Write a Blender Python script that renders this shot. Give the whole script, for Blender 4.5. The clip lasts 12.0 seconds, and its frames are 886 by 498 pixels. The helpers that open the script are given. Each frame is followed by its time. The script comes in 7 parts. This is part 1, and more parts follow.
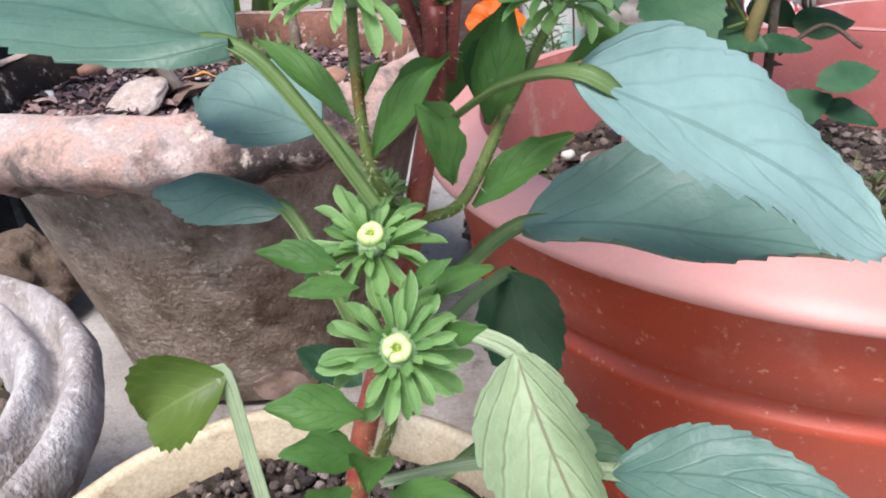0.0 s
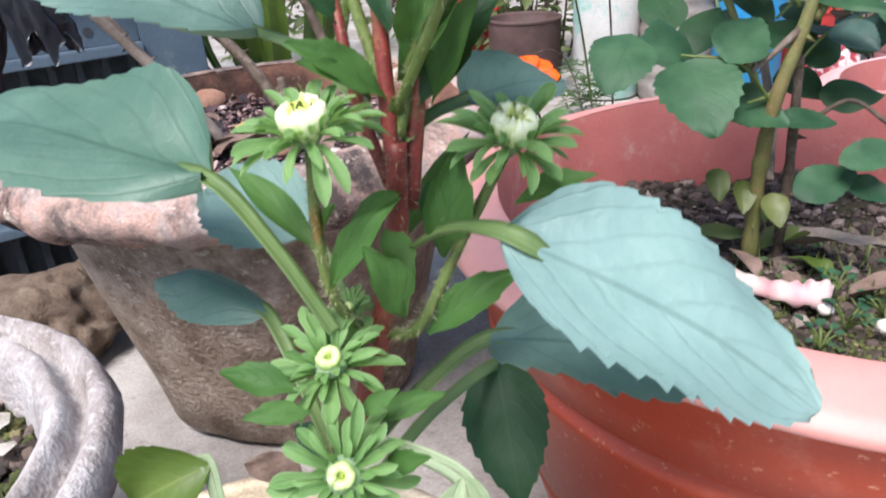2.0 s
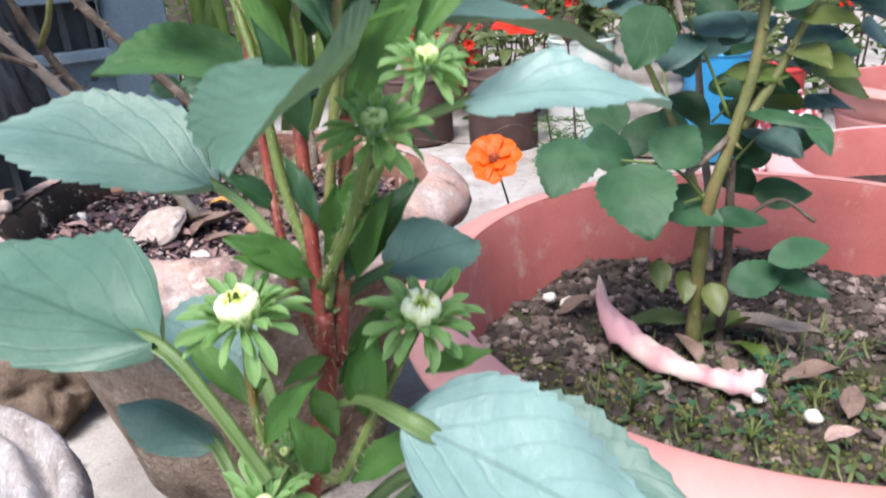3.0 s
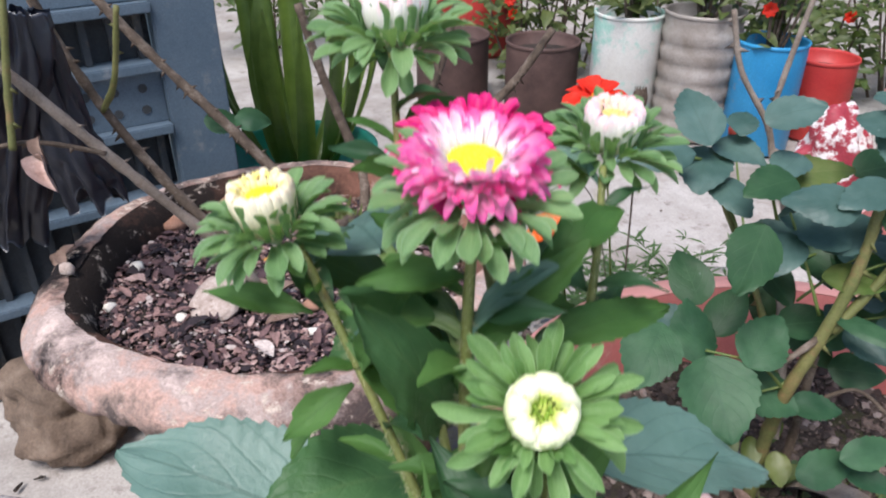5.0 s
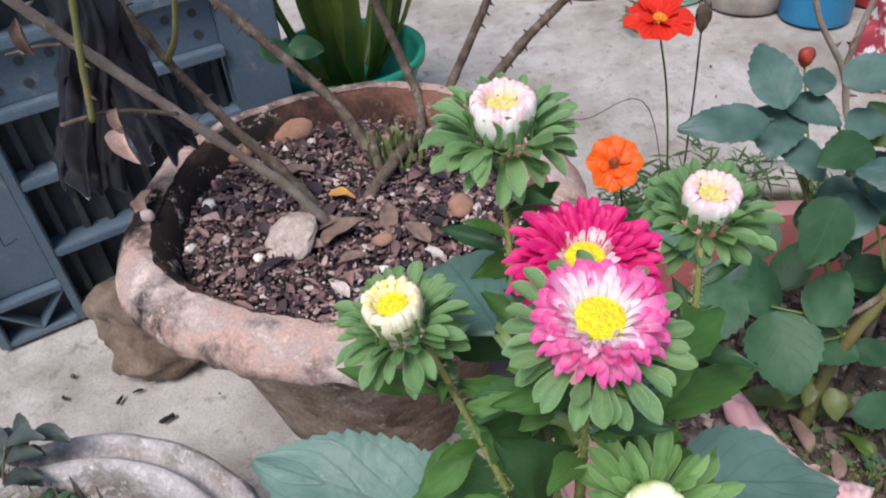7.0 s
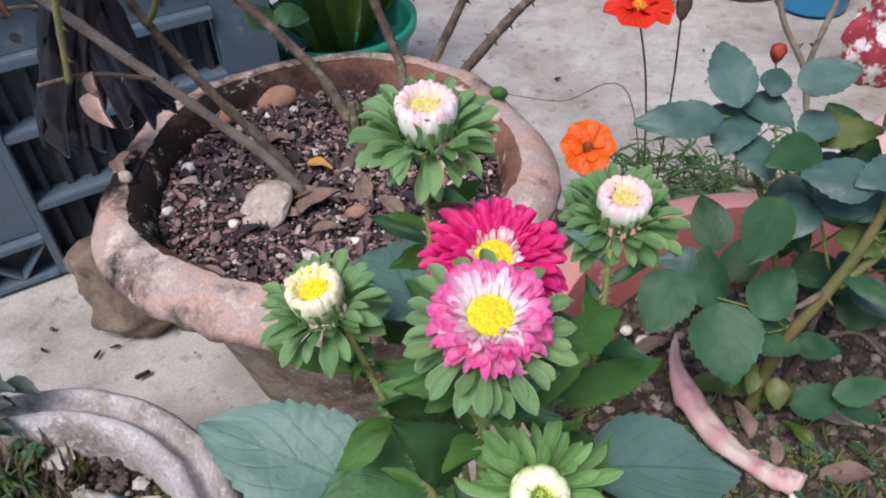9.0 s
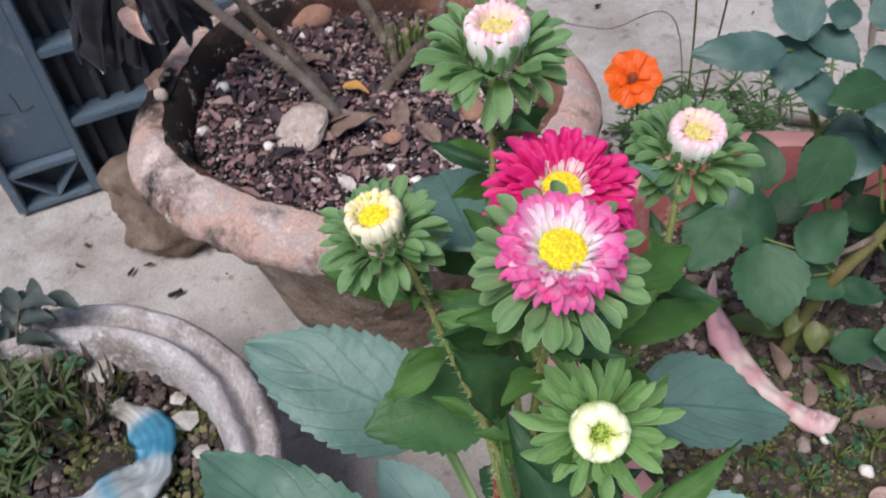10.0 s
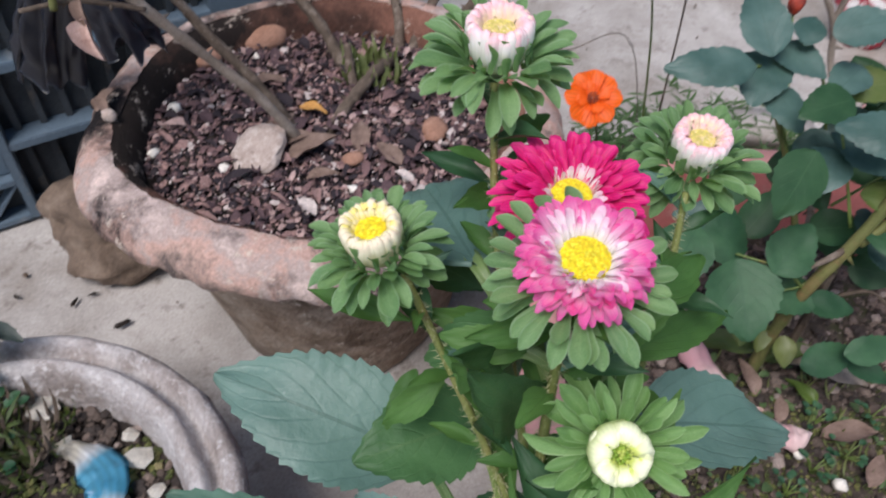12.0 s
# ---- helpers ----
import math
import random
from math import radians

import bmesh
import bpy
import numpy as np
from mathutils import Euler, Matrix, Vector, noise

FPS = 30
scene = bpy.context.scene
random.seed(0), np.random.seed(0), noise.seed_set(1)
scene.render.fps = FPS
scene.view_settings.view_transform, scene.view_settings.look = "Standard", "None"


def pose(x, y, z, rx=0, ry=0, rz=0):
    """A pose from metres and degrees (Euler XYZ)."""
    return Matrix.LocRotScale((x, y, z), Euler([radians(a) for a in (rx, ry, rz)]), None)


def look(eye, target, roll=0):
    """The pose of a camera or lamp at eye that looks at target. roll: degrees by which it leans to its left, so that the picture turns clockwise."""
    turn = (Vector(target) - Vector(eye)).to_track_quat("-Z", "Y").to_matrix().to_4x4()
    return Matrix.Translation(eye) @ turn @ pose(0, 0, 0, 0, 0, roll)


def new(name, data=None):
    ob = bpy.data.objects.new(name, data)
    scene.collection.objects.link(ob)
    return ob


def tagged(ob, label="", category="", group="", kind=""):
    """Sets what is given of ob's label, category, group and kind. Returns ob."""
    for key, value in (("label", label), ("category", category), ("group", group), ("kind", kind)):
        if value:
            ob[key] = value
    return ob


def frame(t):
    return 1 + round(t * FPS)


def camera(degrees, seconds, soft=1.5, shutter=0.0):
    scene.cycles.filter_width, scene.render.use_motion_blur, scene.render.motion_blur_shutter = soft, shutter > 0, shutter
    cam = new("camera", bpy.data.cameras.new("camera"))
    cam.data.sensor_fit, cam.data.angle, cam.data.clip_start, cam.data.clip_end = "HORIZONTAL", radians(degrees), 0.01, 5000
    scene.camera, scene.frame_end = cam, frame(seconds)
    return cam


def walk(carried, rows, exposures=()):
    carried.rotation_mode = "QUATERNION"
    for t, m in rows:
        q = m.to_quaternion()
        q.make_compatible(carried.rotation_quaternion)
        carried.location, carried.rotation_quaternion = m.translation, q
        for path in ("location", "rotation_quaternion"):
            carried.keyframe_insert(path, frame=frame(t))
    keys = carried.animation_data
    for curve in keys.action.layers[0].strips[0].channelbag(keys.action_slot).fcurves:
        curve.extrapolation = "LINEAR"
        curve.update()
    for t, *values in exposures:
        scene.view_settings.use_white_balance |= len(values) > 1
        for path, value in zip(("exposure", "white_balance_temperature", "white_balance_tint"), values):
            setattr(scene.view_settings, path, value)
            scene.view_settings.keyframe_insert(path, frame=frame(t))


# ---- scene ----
cam = camera(61.0, 12.0, soft=2.0, shutter=0.5)
PATH = [
    (0, (0.027, 0.003, 0.413), (-0.047, 1.782, -0.498), -3.7),
    (0.5, (0.03, 0.005, 0.411), (-0.075, 1.793, -0.479), -3.7),
    (1, (0.032, 0.005, 0.412), (-0.101, 1.8, -0.459), -4.3),
    (1.5, (0.039, 0.011, 0.424), (-0.155, 1.803, -0.443), -4.3),
    (2, (0.051, 0.008, 0.436), (-0.166, 1.808, -0.407), -4.0),
    (2.5, (0.054, 0.008, 0.455), (-0.175, 1.822, -0.355), -4.4),
    (3, (0.072, -0.001, 0.476), (-0.109, 1.841, -0.282), -3.6),
    (3.5, (0.057, 0.015, 0.489), (-0.218, 1.863, -0.223), -4.4),
    (3.7, (0.052, 0.019, 0.492), (-0.253, 1.86, -0.228), -4.4),
    (5.3, (0.022, 0.07, 0.636), (-0.157, 1.76, -0.419), 0.1),
    (5.5, (0.029, 0.071, 0.634), (-0.161, 1.741, -0.451), -1.5),
    (6, (0.019, 0.086, 0.652), (-0.297, 1.663, -0.537), -4.0),
    (6.5, (0.01, 0.088, 0.675), (-0.289, 1.603, -0.596), -4.8),
    (7, (0.002, 0.085, 0.69), (-0.281, 1.582, -0.606), -4.7),
    (7.2, (0.0, 0.085, 0.694), (-0.259, 1.553, -0.639), -4.1),
    (8.8, (0.023, 0.084, 0.703), (-0.258, 1.518, -0.662), -2.7),
    (9, (0.026, 0.083, 0.704), (-0.24, 1.523, -0.658), -1.8),
    (9.5, (0.021, 0.077, 0.702), (-0.255, 1.498, -0.678), -1.7),
    (10, (0.013, 0.085, 0.7), (-0.287, 1.383, -0.792), -1.6),
    (10.5, (0.011, 0.109, 0.702), (-0.298, 1.348, -0.837), -1.0),
    (11, (0.007, 0.126, 0.701), (-0.314, 1.327, -0.865), -1.6),
    (11.5, (0.012, 0.116, 0.694), (-0.277, 1.341, -0.859), -1.9),
    (12, (-0.004, 0.089, 0.687), (-0.172, 1.463, -0.758), 1.9),
]
EXPOSURES = [(0, 0.82), (1.5, 0.93), (2.5, 0.99), (3.7, 1.01), (5.3, 0.46), (7, 0.30), (9, 0.25), (10, 0.17), (11, 0.10), (11.5, 0.06), (12, 0.12)]
walk(cam, [(t, look(eye, target, roll)) for t, eye, target, roll in PATH], EXPOSURES)

# ---------------------------------------------------------------- world and light
world = bpy.data.worlds.new("world")
scene.world = world
world.use_nodes = True
wn, wl = world.node_tree.nodes, world.node_tree.links
sky = wn.new("ShaderNodeTexSky")
sky.sky_type, sky.sun_disc = "NISHITA", False
sky.sun_elevation, sky.sun_rotation = radians(60), radians(200)
sky.air_density, sky.dust_density, sky.ozone_density = 1.0, 1.5, 1.5
wn["Background"].inputs["Strength"].default_value = 0.12
wl.new(sky.outputs[0], wn["Background"].inputs["Color"])
sun = new("sun", bpy.data.lights.new("sun", "SUN"))
sun.data.energy, sun.data.angle, sun.data.color = 3.3, radians(28), (1.0, 0.955, 0.965)
sun.matrix_basis = pose(0, 0, 3, 30, 0, -20)


# ---------------------------------------------------------------- node helpers
def material(name):
    m = bpy.data.materials.new(name)
    m.use_nodes = True
    return m, m.node_tree.nodes, m.node_tree.links, m.node_tree.nodes["Principled BSDF"]


def ramp(nodes, stops):
    r = nodes.new("ShaderNodeValToRGB")
    while len(r.color_ramp.elements) < len(stops):
        r.color_ramp.elements.new(0.5)
    for e, (p, c) in zip(r.color_ramp.elements, stops):
        e.position, e.color = p, (*c, 1)
    return r


def noise_tex(nodes, links, coord, scale, detail=4, rough=0.6):
    n = nodes.new("ShaderNodeTexNoise")
    n.inputs["Scale"].default_value, n.inputs["Detail"].default_value = scale, detail
    n.inputs["Roughness"].default_value = rough
    links.new(coord, n.inputs["Vector"])
    return n.outputs["Fac"]


def mix(nodes, links, fac, a, b, mode="MIX"):
    x = nodes.new("ShaderNodeMix")
    x.data_type, x.blend_type = "RGBA", mode
    for sock, v in ((x.inputs[0], fac), (x.inputs[6], a), (x.inputs[7], b)):
        if isinstance(v, (int, float)):
            sock.default_value = v
        elif isinstance(v, tuple):
            sock.default_value = (*v, 1)
        else:
            links.new(v, sock)
    return x.outputs[2]


def bump(nodes, links, bsdf, height, strength, distance):
    b = nodes.new("ShaderNodeBump")
    b.inputs["Strength"].default_value, b.inputs["Distance"].default_value = strength, distance
    links.new(height, b.inputs["Height"])
    links.new(b.outputs[0], bsdf.inputs["Normal"])


def surface(name, stops, scale, rough=0.7, fine=900, relief=0.3, depth=0.001, spots=None, metal=0.0, second=None, spec=0.4, grainy=1.0):
    """A weathered surface: broad colour patches, grain, relief; spots and second: (stops or colour, scale, from, to)."""
    m, n, l, p = material(name)
    co = n.new("ShaderNodeTexCoord").outputs["Object"]
    base = ramp(n, stops)
    l.new(noise_tex(n, l, co, scale, 5, 0.65), base.inputs[0])
    col = base.outputs[0]
    for extra in (second, spots):
        if extra:
            colour, sc, lo, hi = extra
            r = ramp(n, ((lo, (0, 0, 0)), (hi, (1, 1, 1))))
            l.new(noise_tex(n, l, co, sc, 6, 0.7), r.inputs[0])
            col = mix(n, l, r.outputs[0], col, colour)
    grain = noise_tex(n, l, co, fine, 3, 0.6)
    g = ramp(n, ((0.25, (1 - 0.28 * grainy,) * 3), (0.75, (1 + 0.12 * grainy,) * 3)))
    l.new(grain, g.inputs[0])
    col = mix(n, l, 1.0, col, g.outputs[0], "MULTIPLY")
    l.new(col, p.inputs["Base Color"])
    p.inputs["Roughness"].default_value, p.inputs["Metallic"].default_value = rough, metal
    p.inputs["Specular IOR Level"].default_value = spec
    bump(n, l, p, grain, relief, depth)
    return m


def leafy(name, dark, light, vein, rough=0.45, veins=7.0, strength=0.5, thin=0.25, spec=0.5, relief=0.22, margin=None):
    """A leaf: veins from the blade's own coordinates, mottling, translucency."""
    m, n, l, p = material(name)
    tc = n.new("ShaderNodeTexCoord")
    sep = n.new("ShaderNodeSeparateXYZ")
    l.new(tc.outputs["UV"], sep.inputs[0])

    def op(kind, a, b=None, c=None):
        x = n.new("ShaderNodeMath")
        x.operation = kind
        for i, v in enumerate((a, b, c)):
            if v is None:
                continue
            if isinstance(v, (int, float)):
                x.inputs[i].default_value = v
            else:
                l.new(v, x.inputs[i])
        return x.outputs[0]

    side = op("ABSOLUTE", op("SUBTRACT", sep.outputs[1], 0.5))
    mid = op("LESS_THAN", side, 0.016)
    run = op("SUBTRACT", op("MULTIPLY", sep.outputs[0], veins), op("MULTIPLY", side, op("MULTIPLY_ADD", side, 3.0, 4.2)))
    wob = op("MULTIPLY", noise_tex(n, l, tc.outputs["UV"], 5, 2), 0.5)
    cell = op("ABSOLUTE", op("SUBTRACT", op("FRACT", op("ADD", run, wob)), 0.5))
    lines = op("SUBTRACT", 1.0, op("MINIMUM", op("MULTIPLY", cell, 9.0), 1.0))
    soft = op("MULTIPLY", lines, noise_tex(n, l, tc.outputs["UV"], 9, 3))
    fac = op("MAXIMUM", mid, op("MULTIPLY", soft, 0.8))
    base = ramp(n, ((0.3, dark), (0.7, light)))
    info = n.new("ShaderNodeObjectInfo")
    l.new(op("ADD", noise_tex(n, l, tc.outputs["Object"], 45, 4), op("MULTIPLY", op("SUBTRACT", info.outputs["Random"], 0.5), 0.25)), base.inputs[0])
    col = mix(n, l, op("MULTIPLY", fac, strength), base.outputs[0], vein)
    if margin:
        rim = ramp(n, ((0.40, (0, 0, 0)), (0.52, (1, 1, 1))))
        l.new(side, rim.inputs[0])
        col = mix(n, l, rim.outputs[0], col, margin)
    speck = ramp(n, ((0.80, (0, 0, 0)), (0.88, (1, 1, 1))))
    l.new(noise_tex(n, l, tc.outputs["Object"], 210, 1), speck.inputs[0])
    col = mix(n, l, op("MULTIPLY", speck.outputs[0], 0.45), col, (0.62, 0.68, 0.66))
    l.new(col, p.inputs["Base Color"])
    p.inputs["Roughness"].default_value = rough
    p.inputs["Specular IOR Level"].default_value = spec
    pucker = op("ADD", op("MULTIPLY", fac, -0.7), op("MULTIPLY", noise_tex(n, l, tc.outputs["Object"], 120, 4), 1.6))
    bump(n, l, p, pucker, relief, 0.0014)
    tr = n.new("ShaderNodeBsdfTranslucent")
    l.new(mix(n, l, 0.5, col, (0.25, 0.42, 0.05)), tr.inputs["Color"])
    ms = n.new("ShaderNodeMixShader")
    ms.inputs[0].default_value = thin
    l.new(p.outputs[0], ms.inputs[1])
    l.new(tr.outputs[0], ms.inputs[2])
    l.new(ms.outputs[0], n["Material Output"].inputs["Surface"])
    return m


def chips(name, stops, rough=0.85, grain=500, relief=0.4):
    """Loose crumbs: each island has its own colour."""
    m, n, l, p = material(name)
    geo = n.new("ShaderNodeNewGeometry")
    r = ramp(n, stops)
    r.color_ramp.interpolation = "CONSTANT"
    l.new(geo.outputs["Random Per Island"], r.inputs[0])
    co = n.new("ShaderNodeTexCoord").outputs["Object"]
    f = noise_tex(n, l, co, grain, 4)
    g = ramp(n, ((0.25, (0.55, 0.55, 0.55)), (0.8, (1.2, 1.2, 1.2))))
    l.new(f, g.inputs[0])
    l.new(mix(n, l, 1.0, r.outputs[0], g.outputs[0], "MULTIPLY"), p.inputs["Base Color"])
    p.inputs["Roughness"].default_value = rough
    bump(n, l, p, f, relief, 0.001)
    return m


def along(name, stops, rough=0.5, thin=0.3, spec=0.3, streaks=0.86):
    """Colour that runs from the foot to the tip of a petal."""
    m, n, l, p = material(name)
    tc = n.new("ShaderNodeTexCoord")
    sep = n.new("ShaderNodeSeparateXYZ")
    l.new(tc.outputs["UV"], sep.inputs[0])
    r = ramp(n, stops)
    info = n.new("ShaderNodeObjectInfo")
    a = n.new("ShaderNodeMath")
    a.operation = "MULTIPLY_ADD"
    l.new(info.outputs["Random"], a.inputs[0])
    a.inputs[1].default_value = 0.12
    l.new(sep.outputs[0], a.inputs[2])
    l.new(a.outputs[0], r.inputs[0])
    streak = n.new("ShaderNodeTexWave")
    streak.bands_direction = "Y"
    streak.inputs["Scale"].default_value, streak.inputs["Distortion"].default_value = 1.6, 1.0
    l.new(tc.outputs["UV"], streak.inputs["Vector"])
    g = ramp(n, ((0.0, (streaks,) * 3), (1.0, (1.05, 1.05, 1.05))))
    l.new(streak.outputs["Fac"], g.inputs[0])
    col = mix(n, l, 1.0, r.outputs[0], g.outputs[0], "MULTIPLY")
    l.new(col, p.inputs["Base Color"])
    p.inputs["Roughness"].default_value, p.inputs["Specular IOR Level"].default_value = rough, spec
    tr = n.new("ShaderNodeBsdfTranslucent")
    l.new(col, tr.inputs["Color"])
    ms = n.new("ShaderNodeMixShader")
    ms.inputs[0].default_value = thin
    l.new(p.outputs[0], ms.inputs[1])
    l.new(tr.outputs[0], ms.inputs[2])
    l.new(ms.outputs[0], n["Material Output"].inputs["Surface"])
    return m


# ---------------------------------------------------------------- materials
M_CONCRETE = surface("concrete", ((0.3, (0.30, 0.27, 0.245)), (0.55, (0.445, 0.415, 0.39)), (0.75, (0.56, 0.535, 0.515))), 5, 0.85, 350, 0.5, 0.0012,
                     spots=((0.17, 0.14, 0.12), 34, 0.56, 0.72), second=((0.22, 0.185, 0.155), 3.2, 0.46, 0.68))
M_CLAY_BODY = surface("clay_wall", ((0.34, (0.20, 0.14, 0.10)), (0.46, (0.33, 0.25, 0.19)), (0.55, (0.40, 0.315, 0.25)), (0.66, (0.56, 0.47, 0.39))), 20, 0.9, 210, 1.0, 0.0032,
                      second=((0.115, 0.078, 0.052), 9, 0.50, 0.66), spots=((0.58, 0.50, 0.42), 95, 0.58, 0.68))


def blackened(name, stops, edge, reach, lean, patches=(), black=(0.014, 0.011, 0.012)):
    """Fired clay that turns black on the pot's side away from +x, with soot patches; edge moves the black, reach
    softens it.
    """
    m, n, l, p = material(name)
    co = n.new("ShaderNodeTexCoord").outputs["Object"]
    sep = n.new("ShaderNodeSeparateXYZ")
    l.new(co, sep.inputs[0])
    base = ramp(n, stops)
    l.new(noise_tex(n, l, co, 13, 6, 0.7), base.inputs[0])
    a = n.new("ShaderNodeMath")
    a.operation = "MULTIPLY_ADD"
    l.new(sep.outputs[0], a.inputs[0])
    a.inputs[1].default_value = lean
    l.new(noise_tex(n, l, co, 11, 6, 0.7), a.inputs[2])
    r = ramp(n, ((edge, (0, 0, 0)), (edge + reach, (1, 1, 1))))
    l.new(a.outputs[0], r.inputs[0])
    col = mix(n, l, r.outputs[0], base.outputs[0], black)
    for patch in patches:
        far = n.new("ShaderNodeVectorMath")
        far.operation = "DISTANCE"
        far.inputs[1].default_value = patch
        l.new(co, far.inputs[0])
        b = n.new("ShaderNodeMath")
        b.operation = "MULTIPLY_ADD"
        l.new(far.outputs["Value"], b.inputs[0])
        b.inputs[1].default_value = 5.4
        l.new(noise_tex(n, l, co, 26, 6, 0.75), b.inputs[2])
        q = ramp(n, ((0.62, (0.92, 0.92, 0.92)), (0.86, (0, 0, 0))))
        l.new(b.outputs[0], q.inputs[0])
        col = mix(n, l, q.outputs[0], col, (0.045, 0.036, 0.036))
    pale = ramp(n, ((0.57, (0, 0, 0)), (0.66, (1, 1, 1))))
    fleck = noise_tex(n, l, co, 48, 6, 0.75)
    l.new(fleck, pale.inputs[0])
    col = mix(n, l, pale.outputs[0], col, (0.60, 0.50, 0.42))
    grain = noise_tex(n, l, co, 420, 4, 0.65)
    g = ramp(n, ((0.25, (0.7, 0.7, 0.7)), (0.75, (1.12, 1.12, 1.12))))
    l.new(grain, g.inputs[0])
    l.new(mix(n, l, 1.0, col, g.outputs[0], "MULTIPLY"), p.inputs["Base Color"])
    p.inputs["Roughness"].default_value, p.inputs["Specular IOR Level"].default_value = 0.9, 0.2
    bump(n, l, p, grain, 0.9, 0.002)
    return m


M_CLAY = blackened("fired_clay", ((0.36, (0.13, 0.10, 0.09)), (0.43, (0.33, 0.235, 0.20)), (0.50, (0.54, 0.35, 0.29)), (0.57, (0.43, 0.34, 0.31)), (0.66, (0.68, 0.53, 0.48))), 0.56, 0.14, -0.7, ((0.105, -0.205, 0.262),))
# Inner wall: dark brown clay, black towards -x.
M_CLAY_INNER = blackened("dark_inner_clay", ((0.36, (0.10, 0.048, 0.034)), (0.6, (0.26, 0.125, 0.09))), 0.50, 0.22, -1.6, (), (0.022, 0.016, 0.014))
M_RED = surface("red_plastic", ((0.3, (0.39, 0.05, 0.02)), (0.7, (0.47, 0.075, 0.033))), 8, 0.42, 800, 0.05, 0.0003, spots=((0.66, 0.28, 0.18), 190, 0.61, 0.68), second=((0.50, 0.14, 0.09), 26, 0.54, 0.74), spec=0.5, grainy=0.45)
M_REDLIP = surface("faded_red_plastic", ((0.3, (0.53, 0.215, 0.185)), (0.7, (0.63, 0.31, 0.275))), 9, 0.5, 700, 0.06, 0.0003, spots=((0.45, 0.12, 0.07), 40, 0.64, 0.80), spec=0.5, grainy=0.2)
M_PINKLIP = surface("pale_pink_plastic", ((0.3, (0.62, 0.31, 0.29)), (0.7, (0.72, 0.43, 0.41))), 9, 0.5, 700, 0.06, 0.0003, spots=((0.50, 0.20, 0.17), 40, 0.64, 0.80), spec=0.5, grainy=0.2)
M_REDIN = surface("dusty_red_plastic", ((0.3, (0.43, 0.115, 0.10)), (0.7, (0.54, 0.185, 0.165))), 10, 0.6, 600, 0.1, 0.0004, spots=((0.55, 0.36, 0.30), 30, 0.56, 0.75), grainy=0.5)
M_GREY = surface("cement_pot", ((0.3, (0.25, 0.205, 0.185)), (0.5, (0.39, 0.35, 0.335)), (0.7, (0.54, 0.51, 0.50))), 24, 0.85, 300, 0.9, 0.0025,
                 spots=((0.60, 0.57, 0.56), 110, 0.54, 0.68), second=((0.17, 0.135, 0.115), 14, 0.50, 0.66))
M_OLDRIM = surface("yellowed_plastic", ((0.3, (0.55, 0.42, 0.27)), (0.6, (0.72, 0.60, 0.42))), 30, 0.55, 600, 0.2, 0.0006, spots=((0.34, 0.20, 0.11), 40, 0.55, 0.7))
M_SOILBASE = surface("dark_soil", ((0.3, (0.016, 0.011, 0.009)), (0.6, (0.042, 0.031, 0.025)), (0.8, (0.09, 0.068, 0.055))), 70, 0.95, 500, 0.8, 0.003)
# Bed darker than its crumbs: shade in the gaps is put into its colour.
M_SOILBROWN = surface("brown_mossy_soil", ((0.34, (0.022, 0.016, 0.013)), (0.5, (0.062, 0.047, 0.037)), (0.66, (0.13, 0.10, 0.08))), 60, 0.95, 500, 0.8, 0.003, spots=((0.048, 0.05, 0.02), 28, 0.50, 0.62))
M_CHIPS = chips("leaf_and_chip_litter", ((0.0, (0.026, 0.017, 0.022)), (0.25, (0.085, 0.049, 0.055)), (0.47, (0.168, 0.096, 0.094)), (0.68, (0.29, 0.175, 0.158)), (0.84, (0.44, 0.305, 0.28)), (0.945, (0.55, 0.47, 0.44))))
M_CRUMBS = chips("brown_soil_crumbs", ((0.0, (0.040, 0.029, 0.024)), (0.3, (0.095, 0.069, 0.055)), (0.62, (0.165, 0.122, 0.100)), (0.90, (0.32, 0.255, 0.22))))
M_MOSS = chips("moss_tufts", ((0.0, (0.055, 0.068, 0.015)), (0.4, (0.105, 0.115, 0.03)), (0.7, (0.16, 0.155, 0.05)), (0.9, (0.22, 0.19, 0.09))))
M_STONE = surface("pale_stone", ((0.3, (0.32, 0.245, 0.21)), (0.5, (0.44, 0.355, 0.31)), (0.72, (0.58, 0.50, 0.45))), 90, 0.85, 700, 0.5, 0.001, spots=((0.24, 0.17, 0.14), 120, 0.56, 0.7))
M_WHITE = surface("white_shell", ((0.3, (0.66, 0.60, 0.52)), (0.6, (0.84, 0.80, 0.73))), 80, 0.6, 900, 0.2, 0.0005)
M_BRICK = surface("brick_piece", ((0.3, (0.26, 0.13, 0.085)), (0.7, (0.42, 0.24, 0.17))), 50, 0.9, 500, 0.4, 0.001)
M_ROCK = surface("earth_lump", ((0.3, (0.075, 0.052, 0.038)), (0.55, (0.16, 0.115, 0.085)), (0.75, (0.26, 0.20, 0.155))), 24, 0.92, 300, 0.7, 0.003)
M_CRATE = surface("grey_blue_plastic", ((0.3, (0.085, 0.125, 0.165)), (0.7, (0.13, 0.175, 0.22))), 6, 0.5, 500, 0.1, 0.0004, spots=((0.28, 0.28, 0.27), 16, 0.56, 0.74))
# Rib colour mixes grime with the shade behind the ledges.
M_CRATERIB = surface("grimy_shaded_crate_rib", ((0.3, (0.030, 0.036, 0.042)), (0.7, (0.062, 0.070, 0.078))), 14, 0.7, 400, 0.2, 0.0005, spots=((0.12, 0.10, 0.08), 20, 0.55, 0.7))
